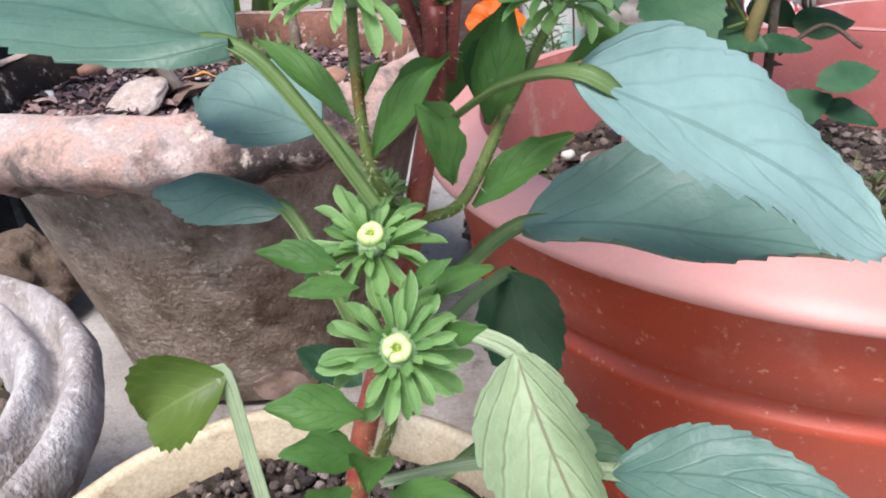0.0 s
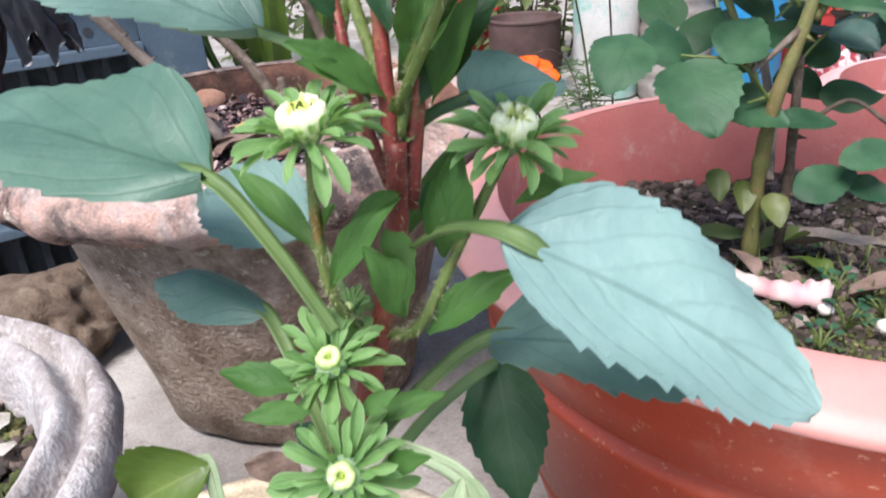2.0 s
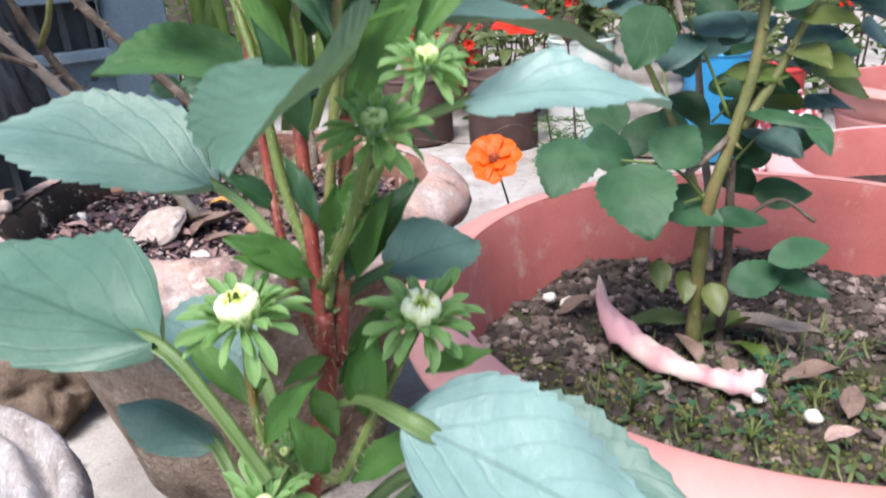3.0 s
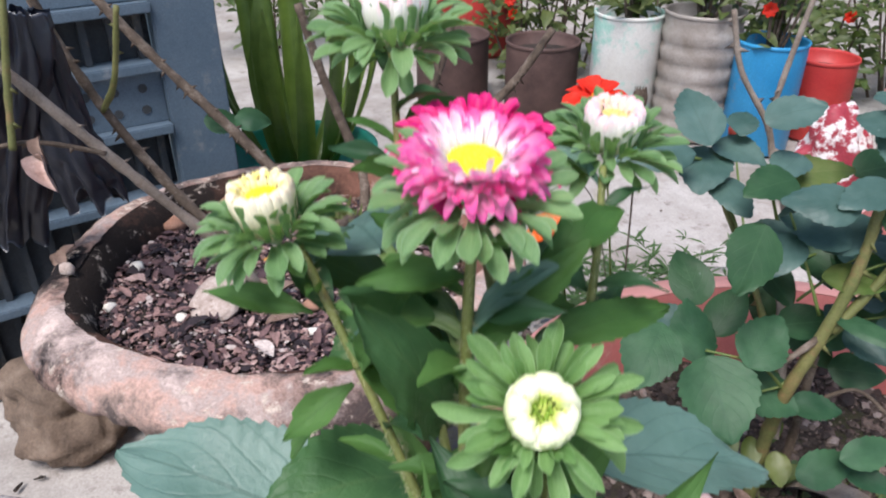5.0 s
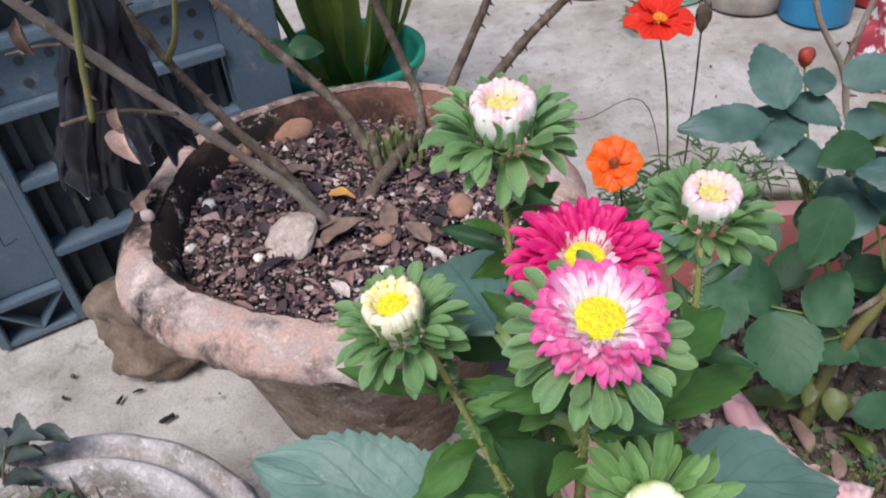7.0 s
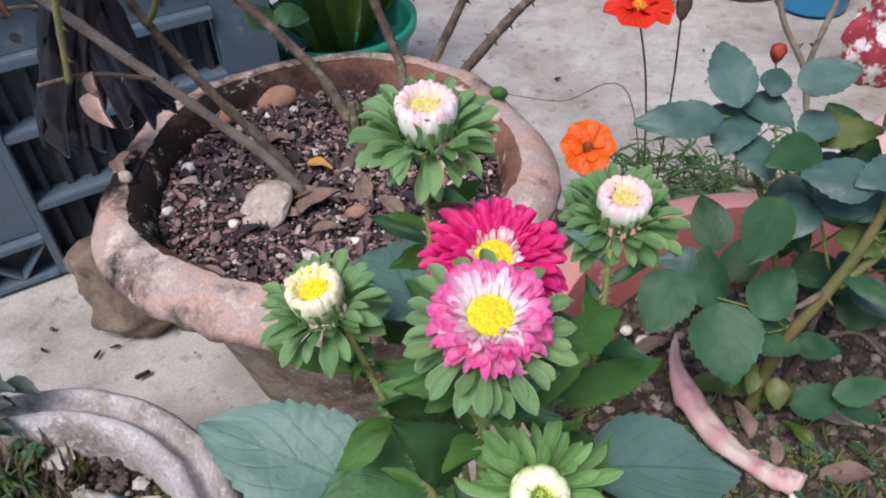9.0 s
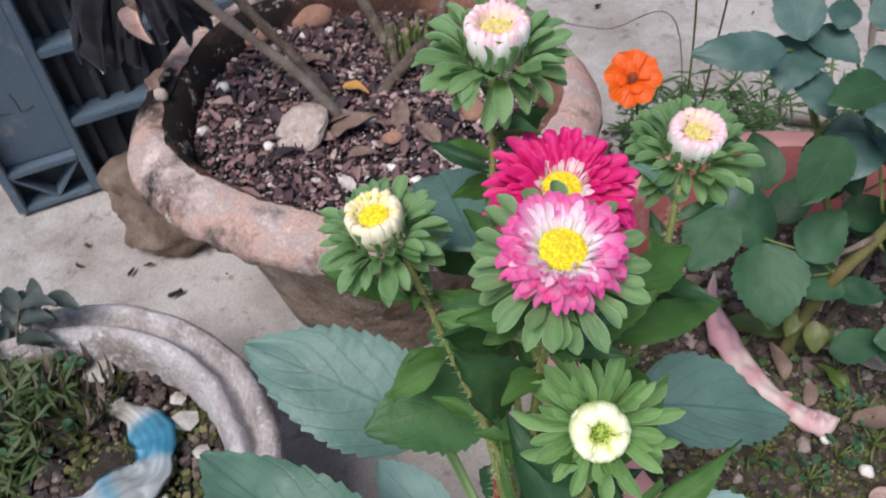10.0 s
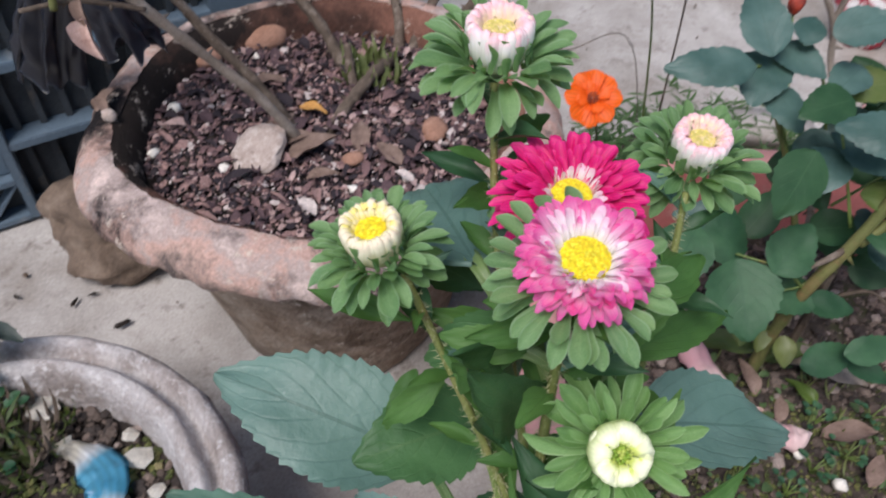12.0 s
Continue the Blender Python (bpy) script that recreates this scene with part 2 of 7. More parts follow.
# Crate's inside darkened in colour for its shade; also used for dark marks.
M_CRATEDARK = surface("crate_shade_and_marks", ((0.3, (0.03, 0.034, 0.038)), (0.7, (0.075, 0.08, 0.085))), 14, 0.8, 400, 0.2, 0.0005)
M_BAG = surface("black_plastic", ((0.3, (0.009, 0.013, 0.027)), (0.7, (0.026, 0.034, 0.058))), 20, 0.32, 300, 0.1, 0.0005, spec=1.0)
M_BARK = surface("rose_bark", ((0.3, (0.05, 0.037, 0.028)), (0.52, (0.12, 0.088, 0.065)), (0.72, (0.25, 0.205, 0.17))), 75, 0.85, 900, 0.6, 0.001)
M_PALEBARK = surface("pale_bark", ((0.3, (0.17, 0.13, 0.10)), (0.6, (0.30, 0.25, 0.21)), (0.8, (0.38, 0.33, 0.29))), 60, 0.85, 900, 0.6, 0.001)
M_GREENBARK = surface("green_rose_stem", ((0.3, (0.10, 0.12, 0.035)), (0.7, (0.20, 0.19, 0.07))), 40, 0.6, 700, 0.3, 0.0006, spots=((0.24, 0.15, 0.07), 45, 0.52, 0.7))
M_STEM = surface("green_stem", ((0.3, (0.085, 0.135, 0.03)), (0.7, (0.15, 0.20, 0.055))), 50, 0.5, 900, 0.3, 0.0005, spots=((0.26, 0.11, 0.03), 45, 0.58, 0.74))
M_FLSTEM = surface("brownish_stem", ((0.3, (0.10, 0.13, 0.035)), (0.55, (0.18, 0.20, 0.06)), (0.75, (0.20, 0.11, 0.05))), 60, 0.55, 900, 0.3, 0.0005)
M_HAIR = surface("stem_hair", ((0.3, (0.30, 0.32, 0.16)), (0.7, (0.42, 0.40, 0.24))), 60, 0.6, 900, 0.1, 0.0003)
M_REDSTEM = surface("red_stem", ((0.32, (0.12, 0.020, 0.018)), (0.50, (0.25, 0.046, 0.034)), (0.64, (0.28, 0.12, 0.055)), (0.76, (0.27, 0.25, 0.11))), 48, 0.45, 900, 0.3, 0.0005, spots=((0.10, 0.03, 0.02), 140, 0.58, 0.7))
M_LEAF = leafy("aster_leaf", (0.064, 0.138, 0.098), (0.112, 0.202, 0.148), (0.032, 0.080, 0.054), 0.52, 5.0, 0.55, 0.14, 0.55, relief=0.4)
# Bluish tone: part of the sky's reflection is in the base colour.
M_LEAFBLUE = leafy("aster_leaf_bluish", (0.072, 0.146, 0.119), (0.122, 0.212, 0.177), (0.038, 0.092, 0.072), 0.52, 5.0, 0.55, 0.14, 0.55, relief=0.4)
# Palest leaves: bright sky sheen is painted into the base colour.
M_LEAFSHEEN = leafy("aster_leaf_sky_sheen", (0.170, 0.282, 0.258), (0.242, 0.368, 0.342), (0.075, 0.14, 0.118), 0.46, 5.0, 0.4, 0.14, 0.5, relief=0.4)
M_LEAFGREEN = leafy("aster_leaf_fresh", (0.040, 0.105, 0.024), (0.075, 0.165, 0.042), (0.035, 0.085, 0.022), 0.55, 5.0, 0.45, 0.16, 0.22, relief=0.4)
M_LEAFPALE = leafy("aster_leaf_pale_underside", (0.25, 0.33, 0.19), (0.35, 0.44, 0.27), (0.13, 0.10, 0.06), 0.55, 5.0, 0.75, 0.2, relief=0.5)
M_STALK = leafy("leaf_stalk_green", (0.085, 0.15, 0.045), (0.14, 0.215, 0.07), (0.26, 0.32, 0.13), 0.5, 0.5, 0.5, 0.1)
M_LEAFMID = leafy("aster_leaf_deep_green", (0.030, 0.088, 0.030), (0.060, 0.142, 0.052), (0.09, 0.16, 0.06), 0.5, 5.0, 0.4, 0.14, 0.3, relief=0.4)
# Darker copy of the leaf green: shade deep in the plants is in its colour.
M_LEAFSHADE = leafy("aster_leaf_shaded", (0.013, 0.048, 0.020), (0.034, 0.088, 0.038), (0.05, 0.11, 0.05), 0.48, 6.0, 0.4, 0.12, 0.28)
M_YLEAF = leafy("aster_leaf_yellowing", (0.075, 0.13, 0.02), (0.125, 0.19, 0.035), (0.24, 0.28, 0.08), 0.5, 5.0, 0.4, 0.3)
M_ROSELEAF = leafy("rose_leaf", (0.016, 0.055, 0.026), (0.050, 0.120, 0.058), (0.03, 0.08, 0.045), 0.5, 6.0, 0.35, 0.12, 0.24)
M_ROSELEAFB = leafy("rose_leaf_greyish", (0.030, 0.073, 0.062), (0.078, 0.140, 0.124), (0.04, 0.085, 0.07), 0.45, 6.0, 0.35, 0.1, 0.34)
M_ROSEYOUNG = leafy("rose_leaf_young", (0.07, 0.12, 0.025), (0.14, 0.16, 0.045), (0.18, 0.2, 0.08), 0.45, 7.0, 0.3, 0.25)
M_STRAP = leafy("strap_leaf", (0.045, 0.085, 0.012), (0.09, 0.145, 0.025), (0.14, 0.19, 0.05), 0.4, 0.6, 0.2, 0.15)
M_LEAFGREY = leafy("withered_shrub_leaf", (0.020, 0.030, 0.026), (0.062, 0.078, 0.070), (0.11, 0.12, 0.10), 0.5, 4.0, 0.4, 0.1, relief=0.4)
M_FERN = leafy("feathery_leaf", (0.03, 0.07, 0.025), (0.07, 0.13, 0.05), (0.10, 0.16, 0.06), 0.55, 3.0, 0.2, 0.2, 0.2)
M_HEDGE = leafy("hedge_leaf", (0.035, 0.07, 0.015), (0.10, 0.12, 0.035), (0.14, 0.16, 0.05), 0.55, 3.0, 0.2, 0.2)
M_GRASS = leafy("grass_blade", (0.07, 0.10, 0.025), (0.17, 0.19, 0.07), (0.22, 0.22, 0.10), 0.55, 1.0, 0.2, 0.2)
M_WEED = leafy("weed_leaf", (0.035, 0.075, 0.025), (0.10, 0.16, 0.06), (0.12, 0.18, 0.07), 0.5, 3.0, 0.3, 0.2)
M_BRACT = leafy("bract", (0.095, 0.212, 0.085), (0.215, 0.365, 0.145), (0.32, 0.44, 0.20), 0.55, 1.0, 0.35, 0.34, margin=(0.30, 0.43, 0.25))
M_DRYLEAF = surface("dry_leaf", ((0.3, (0.12, 0.075, 0.055)), (0.6, (0.22, 0.15, 0.12)), (0.8, (0.33, 0.25, 0.21))), 60, 0.8, 700, 0.3, 0.0006)
M_OCHRE = surface("ochre_dead_leaf", ((0.3, (0.42, 0.20, 0.05)), (0.7, (0.55, 0.30, 0.09))), 60, 0.8, 700, 0.3, 0.0006)
M_PINKDRY = surface("pale_dry_leaf", ((0.3, (0.30, 0.19, 0.16)), (0.55, (0.46, 0.32, 0.28)), (0.75, (0.58, 0.46, 0.41))), 70, 0.75, 600, 0.3, 0.0006)
M_DISC = chips("yellow_florets", ((0.0, (0.80, 0.60, 0.01)), (0.3, (0.90, 0.76, 0.02)), (0.8, (0.92, 0.84, 0.06))), 0.6, 900, 0.2)
M_CREAMDISC = chips("pale_yellow_florets", ((0.0, (0.66, 0.58, 0.16)), (0.4, (0.74, 0.60, 0.24)), (0.8, (0.80, 0.66, 0.36))), 0.6, 900, 0.2)
M_LIME = chips("lime_florets", ((0.0, (0.20, 0.32, 0.03)), (0.5, (0.28, 0.40, 0.05)), (0.8, (0.42, 0.50, 0.10))), 0.6, 900, 0.2)
M_PINK = along("pink_petal", ((0.0, (0.93, 0.88, 0.78)), (0.26, (0.96, 0.89, 0.91)), (0.46, (0.96, 0.76, 0.86)), (0.66, (0.95, 0.52, 0.73)), (0.88, (0.94, 0.29, 0.58)), (1.08, (0.90, 0.15, 0.47))), thin=0.55, streaks=0.94)
M_PINKIN = along("pink_white_petal", ((0.0, (0.92, 0.88, 0.60)), (0.30, (0.95, 0.92, 0.88)), (0.75, (0.95, 0.88, 0.90)), (1.05, (0.93, 0.64, 0.77))), thin=0.4, streaks=0.97)
M_PINKHUSK = along("pink_husk", ((0.0, (0.66, 0.56, 0.44)), (0.10, (0.66, 0.40, 0.40)), (0.33, (0.68, 0.37, 0.40)), (0.42, (0.72, 0.54, 0.49)), (0.48, (0.63, 0.34, 0.35)), (0.53, (0.73, 0.60, 0.53)), (0.58, (0.72, 0.55, 0.50)), (0.63, (0.60, 0.30, 0.32)), (0.68, (0.72, 0.56, 0.51)), (0.75, (0.64, 0.36, 0.38)), (0.83, (0.71, 0.50, 0.49)), (1.0, (0.76, 0.60, 0.56))), rough=0.6, thin=0.08, streaks=0.8)
M_CRIMSON = along("crimson_petal", ((0.0, (0.86, 0.60, 0.56)), (0.10, (0.84, 0.30, 0.40)), (0.22, (0.74, 0.03, 0.21)), (0.7, (0.68, 0.008, 0.16)), (1.0, (0.75, 0.03, 0.23))))
M_CREAMY = along("cream_yellow_petal", ((0.0, (0.48, 0.54, 0.20)), (0.25, (0.76, 0.69, 0.40)), (0.5, (0.87, 0.81, 0.60)), (0.66, (0.84, 0.72, 0.54)), (0.82, (0.86, 0.77, 0.48)), (1.0, (0.82, 0.70, 0.22))), thin=0.12, streaks=0.96)
M_BLUSH = along("blush_petal", ((0.0, (0.66, 0.68, 0.36)), (0.20, (0.93, 0.90, 0.72)), (0.46, (0.94, 0.89, 0.84)), (0.60, (0.92, 0.68, 0.70)), (0.76, (0.90, 0.52, 0.56)), (1.0, (0.88, 0.72, 0.52))), thin=0.12, streaks=0.94)
M_BRACTFRESH = leafy("young_bract", (0.112, 0.250, 0.075), (0.228, 0.400, 0.138), (0.35, 0.48, 0.20), 0.55, 1.0, 0.35, 0.38, margin=(0.36, 0.52, 0.25))
M_LIMEPETAL = along("greenish_white_petal", ((0.0, (0.36, 0.50, 0.14)), (0.3, (0.66, 0.74, 0.34)), (0.65, (0.88, 0.90, 0.66)), (0.85, (0.82, 0.86, 0.50)), (1.0, (0.60, 0.68, 0.18))), thin=0.12, streaks=0.97)
M_GREENKNOB = along("green_knob_petal", ((0.0, (0.24, 0.38, 0.12)), (0.4, (0.42, 0.56, 0.20)), (0.75, (0.66, 0.76, 0.36)), (1.0, (0.52, 0.64, 0.22))), thin=0.12, streaks=0.97)
M_ORANGE = along("orange_petal", ((0.0, (0.66, 0.08, 0.004)), (0.4, (0.84, 0.115, 0.006)), (1.0, (0.88, 0.14, 0.010))))
M_SCARLET = along("scarlet_petal", ((0.0, (0.60, 0.02, 0.006)), (0.5, (0.72, 0.028, 0.012)), (1.0, (0.76, 0.04, 0.018))))
M_ORANGEDISC = chips("orange_florets", ((0.0, (0.75, 0.22, 0.01)), (0.5, (0.82, 0.34, 0.02))), 0.6)
M_REDDISC = chips("dark_orange_florets", ((0.0, (0.24, 0.035, 0.008)), (0.5, (0.40, 0.07, 0.01))), 0.6)
M_GREENPOT = surface("teal_plastic", ((0.3, (0.01, 0.20, 0.13)), (0.7, (0.02, 0.30, 0.20))), 8, 0.4, 500, 0.1, 0.0004)
M_BLUECAN = surface("blue_paint", ((0.3, (0.02, 0.22, 0.46)), (0.7, (0.04, 0.30, 0.56))), 8, 0.4, 400, 0.1, 0.0004, spots=((0.30, 0.26, 0.22), 24, 0.62, 0.74))
M_RIBCAN = surface("dirty_tin", ((0.3, (0.22, 0.18, 0.15)), (0.6, (0.40, 0.36, 0.33)), (0.8, (0.52, 0.49, 0.47))), 14, 0.55, 400, 0.2, 0.0005, metal=0.2)
M_WHITECAN = surface("whitish_plastic", ((0.3, (0.58, 0.56, 0.52)), (0.7, (0.72, 0.72, 0.69))), 10, 0.5, 500, 0.1, 0.0004, spots=((0.36, 0.60, 0.52), 9, 0.5, 0.58))
M_REDCAN = surface("red_paint", ((0.3, (0.42, 0.03, 0.03)), (0.7, (0.55, 0.06, 0.05))), 10, 0.5, 400, 0.1, 0.0004)
M_WRAP = along("printed_wrapper", ((0.0, (0.58, 0.50, 0.40)), (0.22, (0.70, 0.66, 0.58)), (0.27, (0.78, 0.80, 0.82)), (0.33, (0.16, 0.50, 0.68)), (0.52, (0.10, 0.40, 0.58)), (0.56, (0.62, 0.68, 0.70)), (0.76, (0.55, 0.58, 0.56)), (0.82, (0.30, 0.58, 0.70)), (0.88, (0.84, 0.86, 0.88))), rough=0.3, thin=0.2, spec=0.6)
M_WHITESACK = surface("white_red_sack", ((0.47, (0.80, 0.76, 0.75)), (0.53, (0.34, 0.04, 0.06))), 26, 0.6, 300, 0.3, 0.001)
M_REDBUD = surface("dark_red_bud", ((0.35, (0.16, 0.02, 0.012)), (0.6, (0.32, 0.04, 0.02))), 160, 0.6, 700, 0.4, 0.0008)
M_BROWNPOT = surface("dark_brown_pot", ((0.3, (0.05, 0.028, 0.025)), (0.7, (0.12, 0.07, 0.06))), 12, 0.7, 400, 0.3, 0.0008)
M_WALL = surface("garden_wall", ((0.3, (0.10, 0.085, 0.07)), (0.7, (0.22, 0.19, 0.16))), 3, 0.9, 120, 0.5, 0.002, second=((0.06, 0.07, 0.03), 5, 0.5, 0.65))


# ---------------------------------------------------------------- geometry helpers
ORG = {}


def thing(name, at, label, category, group="", kind=""):
    ob = new(name)
    ob.empty_display_size = 0.05
    ob.location = at
    ORG[ob] = Matrix.Translation(at)
    return tagged(ob, label, category, group, kind)


def to_mesh(name, bm, mat, smooth=True):
    me = bpy.data.meshes.new(name)
    bm.to_mesh(me)
    bm.free()
    me.materials.append(mat)
    if smooth:
        me.polygons.foreach_set("use_smooth", [True] * len(me.polygons))
    return me


def part(name, bm, mat, parent, label="", smooth=True):
    """Links a bmesh given in world coordinates as one mesh under parent."""
    bmesh.ops.transform(bm, matrix=ORG[parent].inverted(), verts=bm.verts)
    ob = new(name, to_mesh(name, bm, mat, smooth))
    ob.parent = parent
    ORG[ob] = ORG[parent]
    return tagged(ob, label)


def piece(name, me, parent, m, label=""):
    """Links shared mesh data under parent at the pose m, in the parent's own axes."""
    ob = new(name, me)
    ob.parent = parent
    ob.matrix_basis = m
    ORG[ob] = ORG[parent] @ m
    return tagged(ob, label)


def solid(name, bm, mat, label, category="", group="", kind="", smooth=True):
    """A top-level thing that is one mesh, its origin at its foot."""
    lo = [min(v.co[i] for v in bm.verts) for i in range(3)]
    hi = [max(v.co[i] for v in bm.verts) for i in range(3)]
    at = Vector(((lo[0] + hi[0]) / 2, (lo[1] + hi[1]) / 2, lo[2]))
    bmesh.ops.translate(bm, vec=-at, verts=bm.verts)
    ob = new(name, to_mesh(name, bm, mat, smooth))
    ob.location = at
    ORG[ob] = Matrix.Translation(at)
    return tagged(ob, label, category, group, kind)


def grid_faces(bm, rows, closed=False):
    for a, b in zip(rows, rows[1:]):
        n = len(a)
        for i in range(n if closed else n - 1):
            j = (i + 1) % n
            bm.faces.new((a[i], a[j], b[j], b[i]))


def lathe(bm, centre, profile, seg=64, wobble=None):
    """Turns a profile of (radius, z) round the upright axis through centre."""
    rows = []
    for k, (r, z) in enumerate(profile):
        row = []
        for i in range(seg):
            a = 2 * math.pi * i / seg
            dr, dz = wobble(a, r, z) if wobble else (0, 0)
            row.append(bm.verts.new((centre[0] + (r + dr) * math.cos(a), centre[1] + (r + dr) * math.sin(a), z + dz)))
        rows.append(row)
    grid_faces(bm, rows, True)
    return rows


def spline(points, n):
    """A smooth run through the points."""
    p = [Vector(q) for q in points]
    p = [p[0] * 2 - p[1]] + p + [p[-1] * 2 - p[-2]]
    out = []
    for i in range(1, len(p) - 2):
        a, b, c, d = p[i - 1:i + 3]
        for k in range(n):
            t = k / n
            out.append(0.5 * (2 * b + (c - a) * t + (2 * a - 5 * b + 4 * c - d) * t * t + (3 * b - a - 3 * c + d) * t ** 3))
    return out + [p[-2]]


def tube(bm, points, r0, r1, seg=8, n=5, knots=0.0):
    run = spline(points, n)
    rows, side = [], Vector((1, 0.3, 0.1))
    for i, c in enumerate(run):
        way = (run[min(i + 1, len(run) - 1)] - run[max(i - 1, 0)]).normalized()
        side = (side - way * side.dot(way)).normalized()
        other = way.cross(side)
        r = r0 + (r1 - r0) * i / (len(run) - 1)
        r *= 1 + knots * (noise.noise(c * 90) + 0.4 * noise.noise(c * 300))
        rows.append([bm.verts.new(c + (side * math.cos(2 * math.pi * k / seg) + other * math.sin(2 * math.pi * k / seg)) * r) for k in range(seg)])
    grid_faces(bm, rows, True)
    bm.faces.new(rows[0][::-1])
    bm.faces.new(rows[-1])
    return run


def blade(bm, base, tip, up=(0, 0, 1), width=0.3, teeth=0, arch=0.1, cup=0.15, kind="ovate", nu=12, nv=3, ripple=0.03, droop=0.0):
    """A leaf blade from base to tip; width, arch, cup and ripple as shares of its length."""
    base, tip = Vector(base), Vector(tip)
    x = tip - base
    size = x.length
    x.normalize()
    side = x.cross(Vector(up)).normalized()
    n = side.cross(x)
    uv = bm.loops.layers.uv.verify()
    if teeth:
        nu = teeth * 3
    rows, seed = [], random.random() * 50
    for i in range(nu + 1):
        u = i / nu
        if kind == "ovate":
            w = math.sin(math.pi * min(1, u ** 0.72)) ** 0.75 if 0 < u < 1 else 0.02
            w = max(w, 0.09) if u < 0.1 else w
        elif kind == "lance":
            w = max(0.12 if u < 0.5 else 0.0, math.sin(math.pi * u ** 0.9) ** 1.1)
        elif kind == "spoon":
            w = 0.42 + 0.58 * (u / 0.7) ** 1.3 if u < 0.7 else math.sqrt(max(0.02, 1 - ((u - 0.7) / 0.3) ** 2))
        elif kind == "petal":
            w = 0.55 + 0.45 * u / 0.6 if u < 0.6 else math.sqrt(max(0.08, 1 - (max(0, u - 0.8) / 0.21) ** 2))
        elif kind == "strap":
            w = (1 - 0.25 * u) * (1 if u < 0.8 else max(0.03, (1 - u) / 0.2))
        else:
            w = math.sqrt(max(0.0, 1 - (2 * u - 1) ** 2)) * (1.08 - 0.25 * u)
        w = max(w, 0.02) * width * size / 2
        c = base + x * (size * u) + n * (size * (arch * 4 * u * (1 - u) - droop * u * u))
        row = []
        for j in range(-nv, nv + 1):
            v = j / nv
            ww = w
            fore = 0.0
            if teeth and abs(j) == nv and 0 < i < nu:
                ww = w * (random.uniform(0.93, 0.96), random.uniform(0.965, 0.99), random.uniform(0.99, 1.04))[i % 3]
                fore = (0.0, 0.15, 0.55)[i % 3] * size / nu
            wave = ripple * size * noise.noise(Vector((u * 3 + seed, v * 1.5, seed)))
            row.append(bm.verts.new(c + x * fore + side * (ww * v) + n * (cup * w * v * v * 2 + wave * (0.3 + abs(v)))))
        rows.append(row)
    for i in range(nu):
        for j in range(2 * nv):
            f = bm.faces.new((rows[i][j], rows[i][j + 1], rows[i + 1][j + 1], rows[i + 1][j]))
            for loop, (a, b) in zip(f.loops, ((i, j), (i, j + 1), (i + 1, j + 1), (i + 1, j))):
                loop[uv].uv = (a / nu, b / (2 * nv))


ICO = [(0, 0.526, 0.851), (0, -0.526, 0.851), (0, 0.526, -0.851), (0, -0.526, -0.851), (0.526, 0.851, 0), (-0.526, 0.851, 0), (0.526, -0.851, 0), (-0.526, -0.851, 0),
       (0.851, 0, 0.526), (-0.851, 0, 0.526), (0.851, 0, -0.526), (-0.851, 0, -0.526)]
ICOF = [(0, 1, 8), (0, 9, 1), (0, 4, 5), (0, 8, 4), (0, 5, 9), (2, 10, 3), (2, 3, 11), (2, 5, 4), (2, 4, 10), (2, 11, 5),
        (1, 6, 8), (1, 7, 6), (1, 9, 7), (3, 6, 7), (3, 10, 6), (3, 7, 11), (4, 8, 10), (5, 11, 9), (6, 10, 8), (7, 9, 11)]


def crumbs(name, mat, label, category, spots, parent=None):
    """Loose crumbs, one mesh: spots gives (place, size, flatness) for each."""
    verts, faces = [], []
    for at, size, flat in spots:
        m = Euler((random.uniform(-0.5, 0.5), random.uniform(-0.5, 0.5), random.uniform(0, 6.3))).to_matrix()
        k = len(verts)
        sx, sy = random.uniform(0.6, 1.3), random.uniform(0.6, 1.2)
        for v in ICO:
            q = Vector(v) * random.uniform(0.75, 1.2)
            verts.append(tuple(m @ Vector((q.x * size * sx, q.y * size * sy, q.z * size * flat)) + Vector(at)))
        faces += [tuple(i + k for i in f) for f in ICOF]
    me = bpy.data.meshes.new(name)
    me.from_pydata(verts, [], faces)
    me.materials.append(mat)
    ob = new(name, me)
    if parent:
        ob.parent = parent
        ob.matrix_parent_inverse = ORG[parent].inverted()
        return tagged(ob, label)
    return tagged(ob, label, category, "", "stuff")


def lump(bm, at, size, rough=0.25, freq=1.0, sub=3):
    """A rounded, uneven stone of the given half sizes."""
    made = bmesh.ops.create_icosphere(bm, subdivisions=sub, radius=1.0)["verts"]
    off = Vector((random.random() * 40, 0, 0))
    for v in made:
        k = 1 + rough * noise.noise(v.co * freq + off) + rough * 0.35 * noise.noise(v.co * freq * 3 + off)
        v.co = Vector((v.co.x * size[0], v.co.y * size[1], v.co.z * size[2])) * k + Vector(at)


def box(bm, lo, hi, m=None, bevel=0.0):
    v = bmesh.ops.create_cube(bm, size=1.0)["verts"]
    mid = [(a + b) / 2 for a, b in zip(lo, hi)]
    for q in v:
        q.co = Vector([mid[i] + q.co[i] * (hi[i] - lo[i]) for i in range(3)])
    if bevel:
        edges = list({e for q in v for e in q.link_edges})
        v = list({w for f in bmesh.ops.bevel(bm, geom=edges, offset=bevel, segments=2, affect="EDGES")["faces"] for w in f.verts} | {q for q in v if q.is_valid})
    if m:
        bmesh.ops.transform(bm, matrix=m, verts=v)


def in_disc(c, r):
    a, d = random.uniform(0, 2 * math.pi), r * math.sqrt(random.random())
    return c[0] + d * math.cos(a), c[1] + d * math.sin(a)

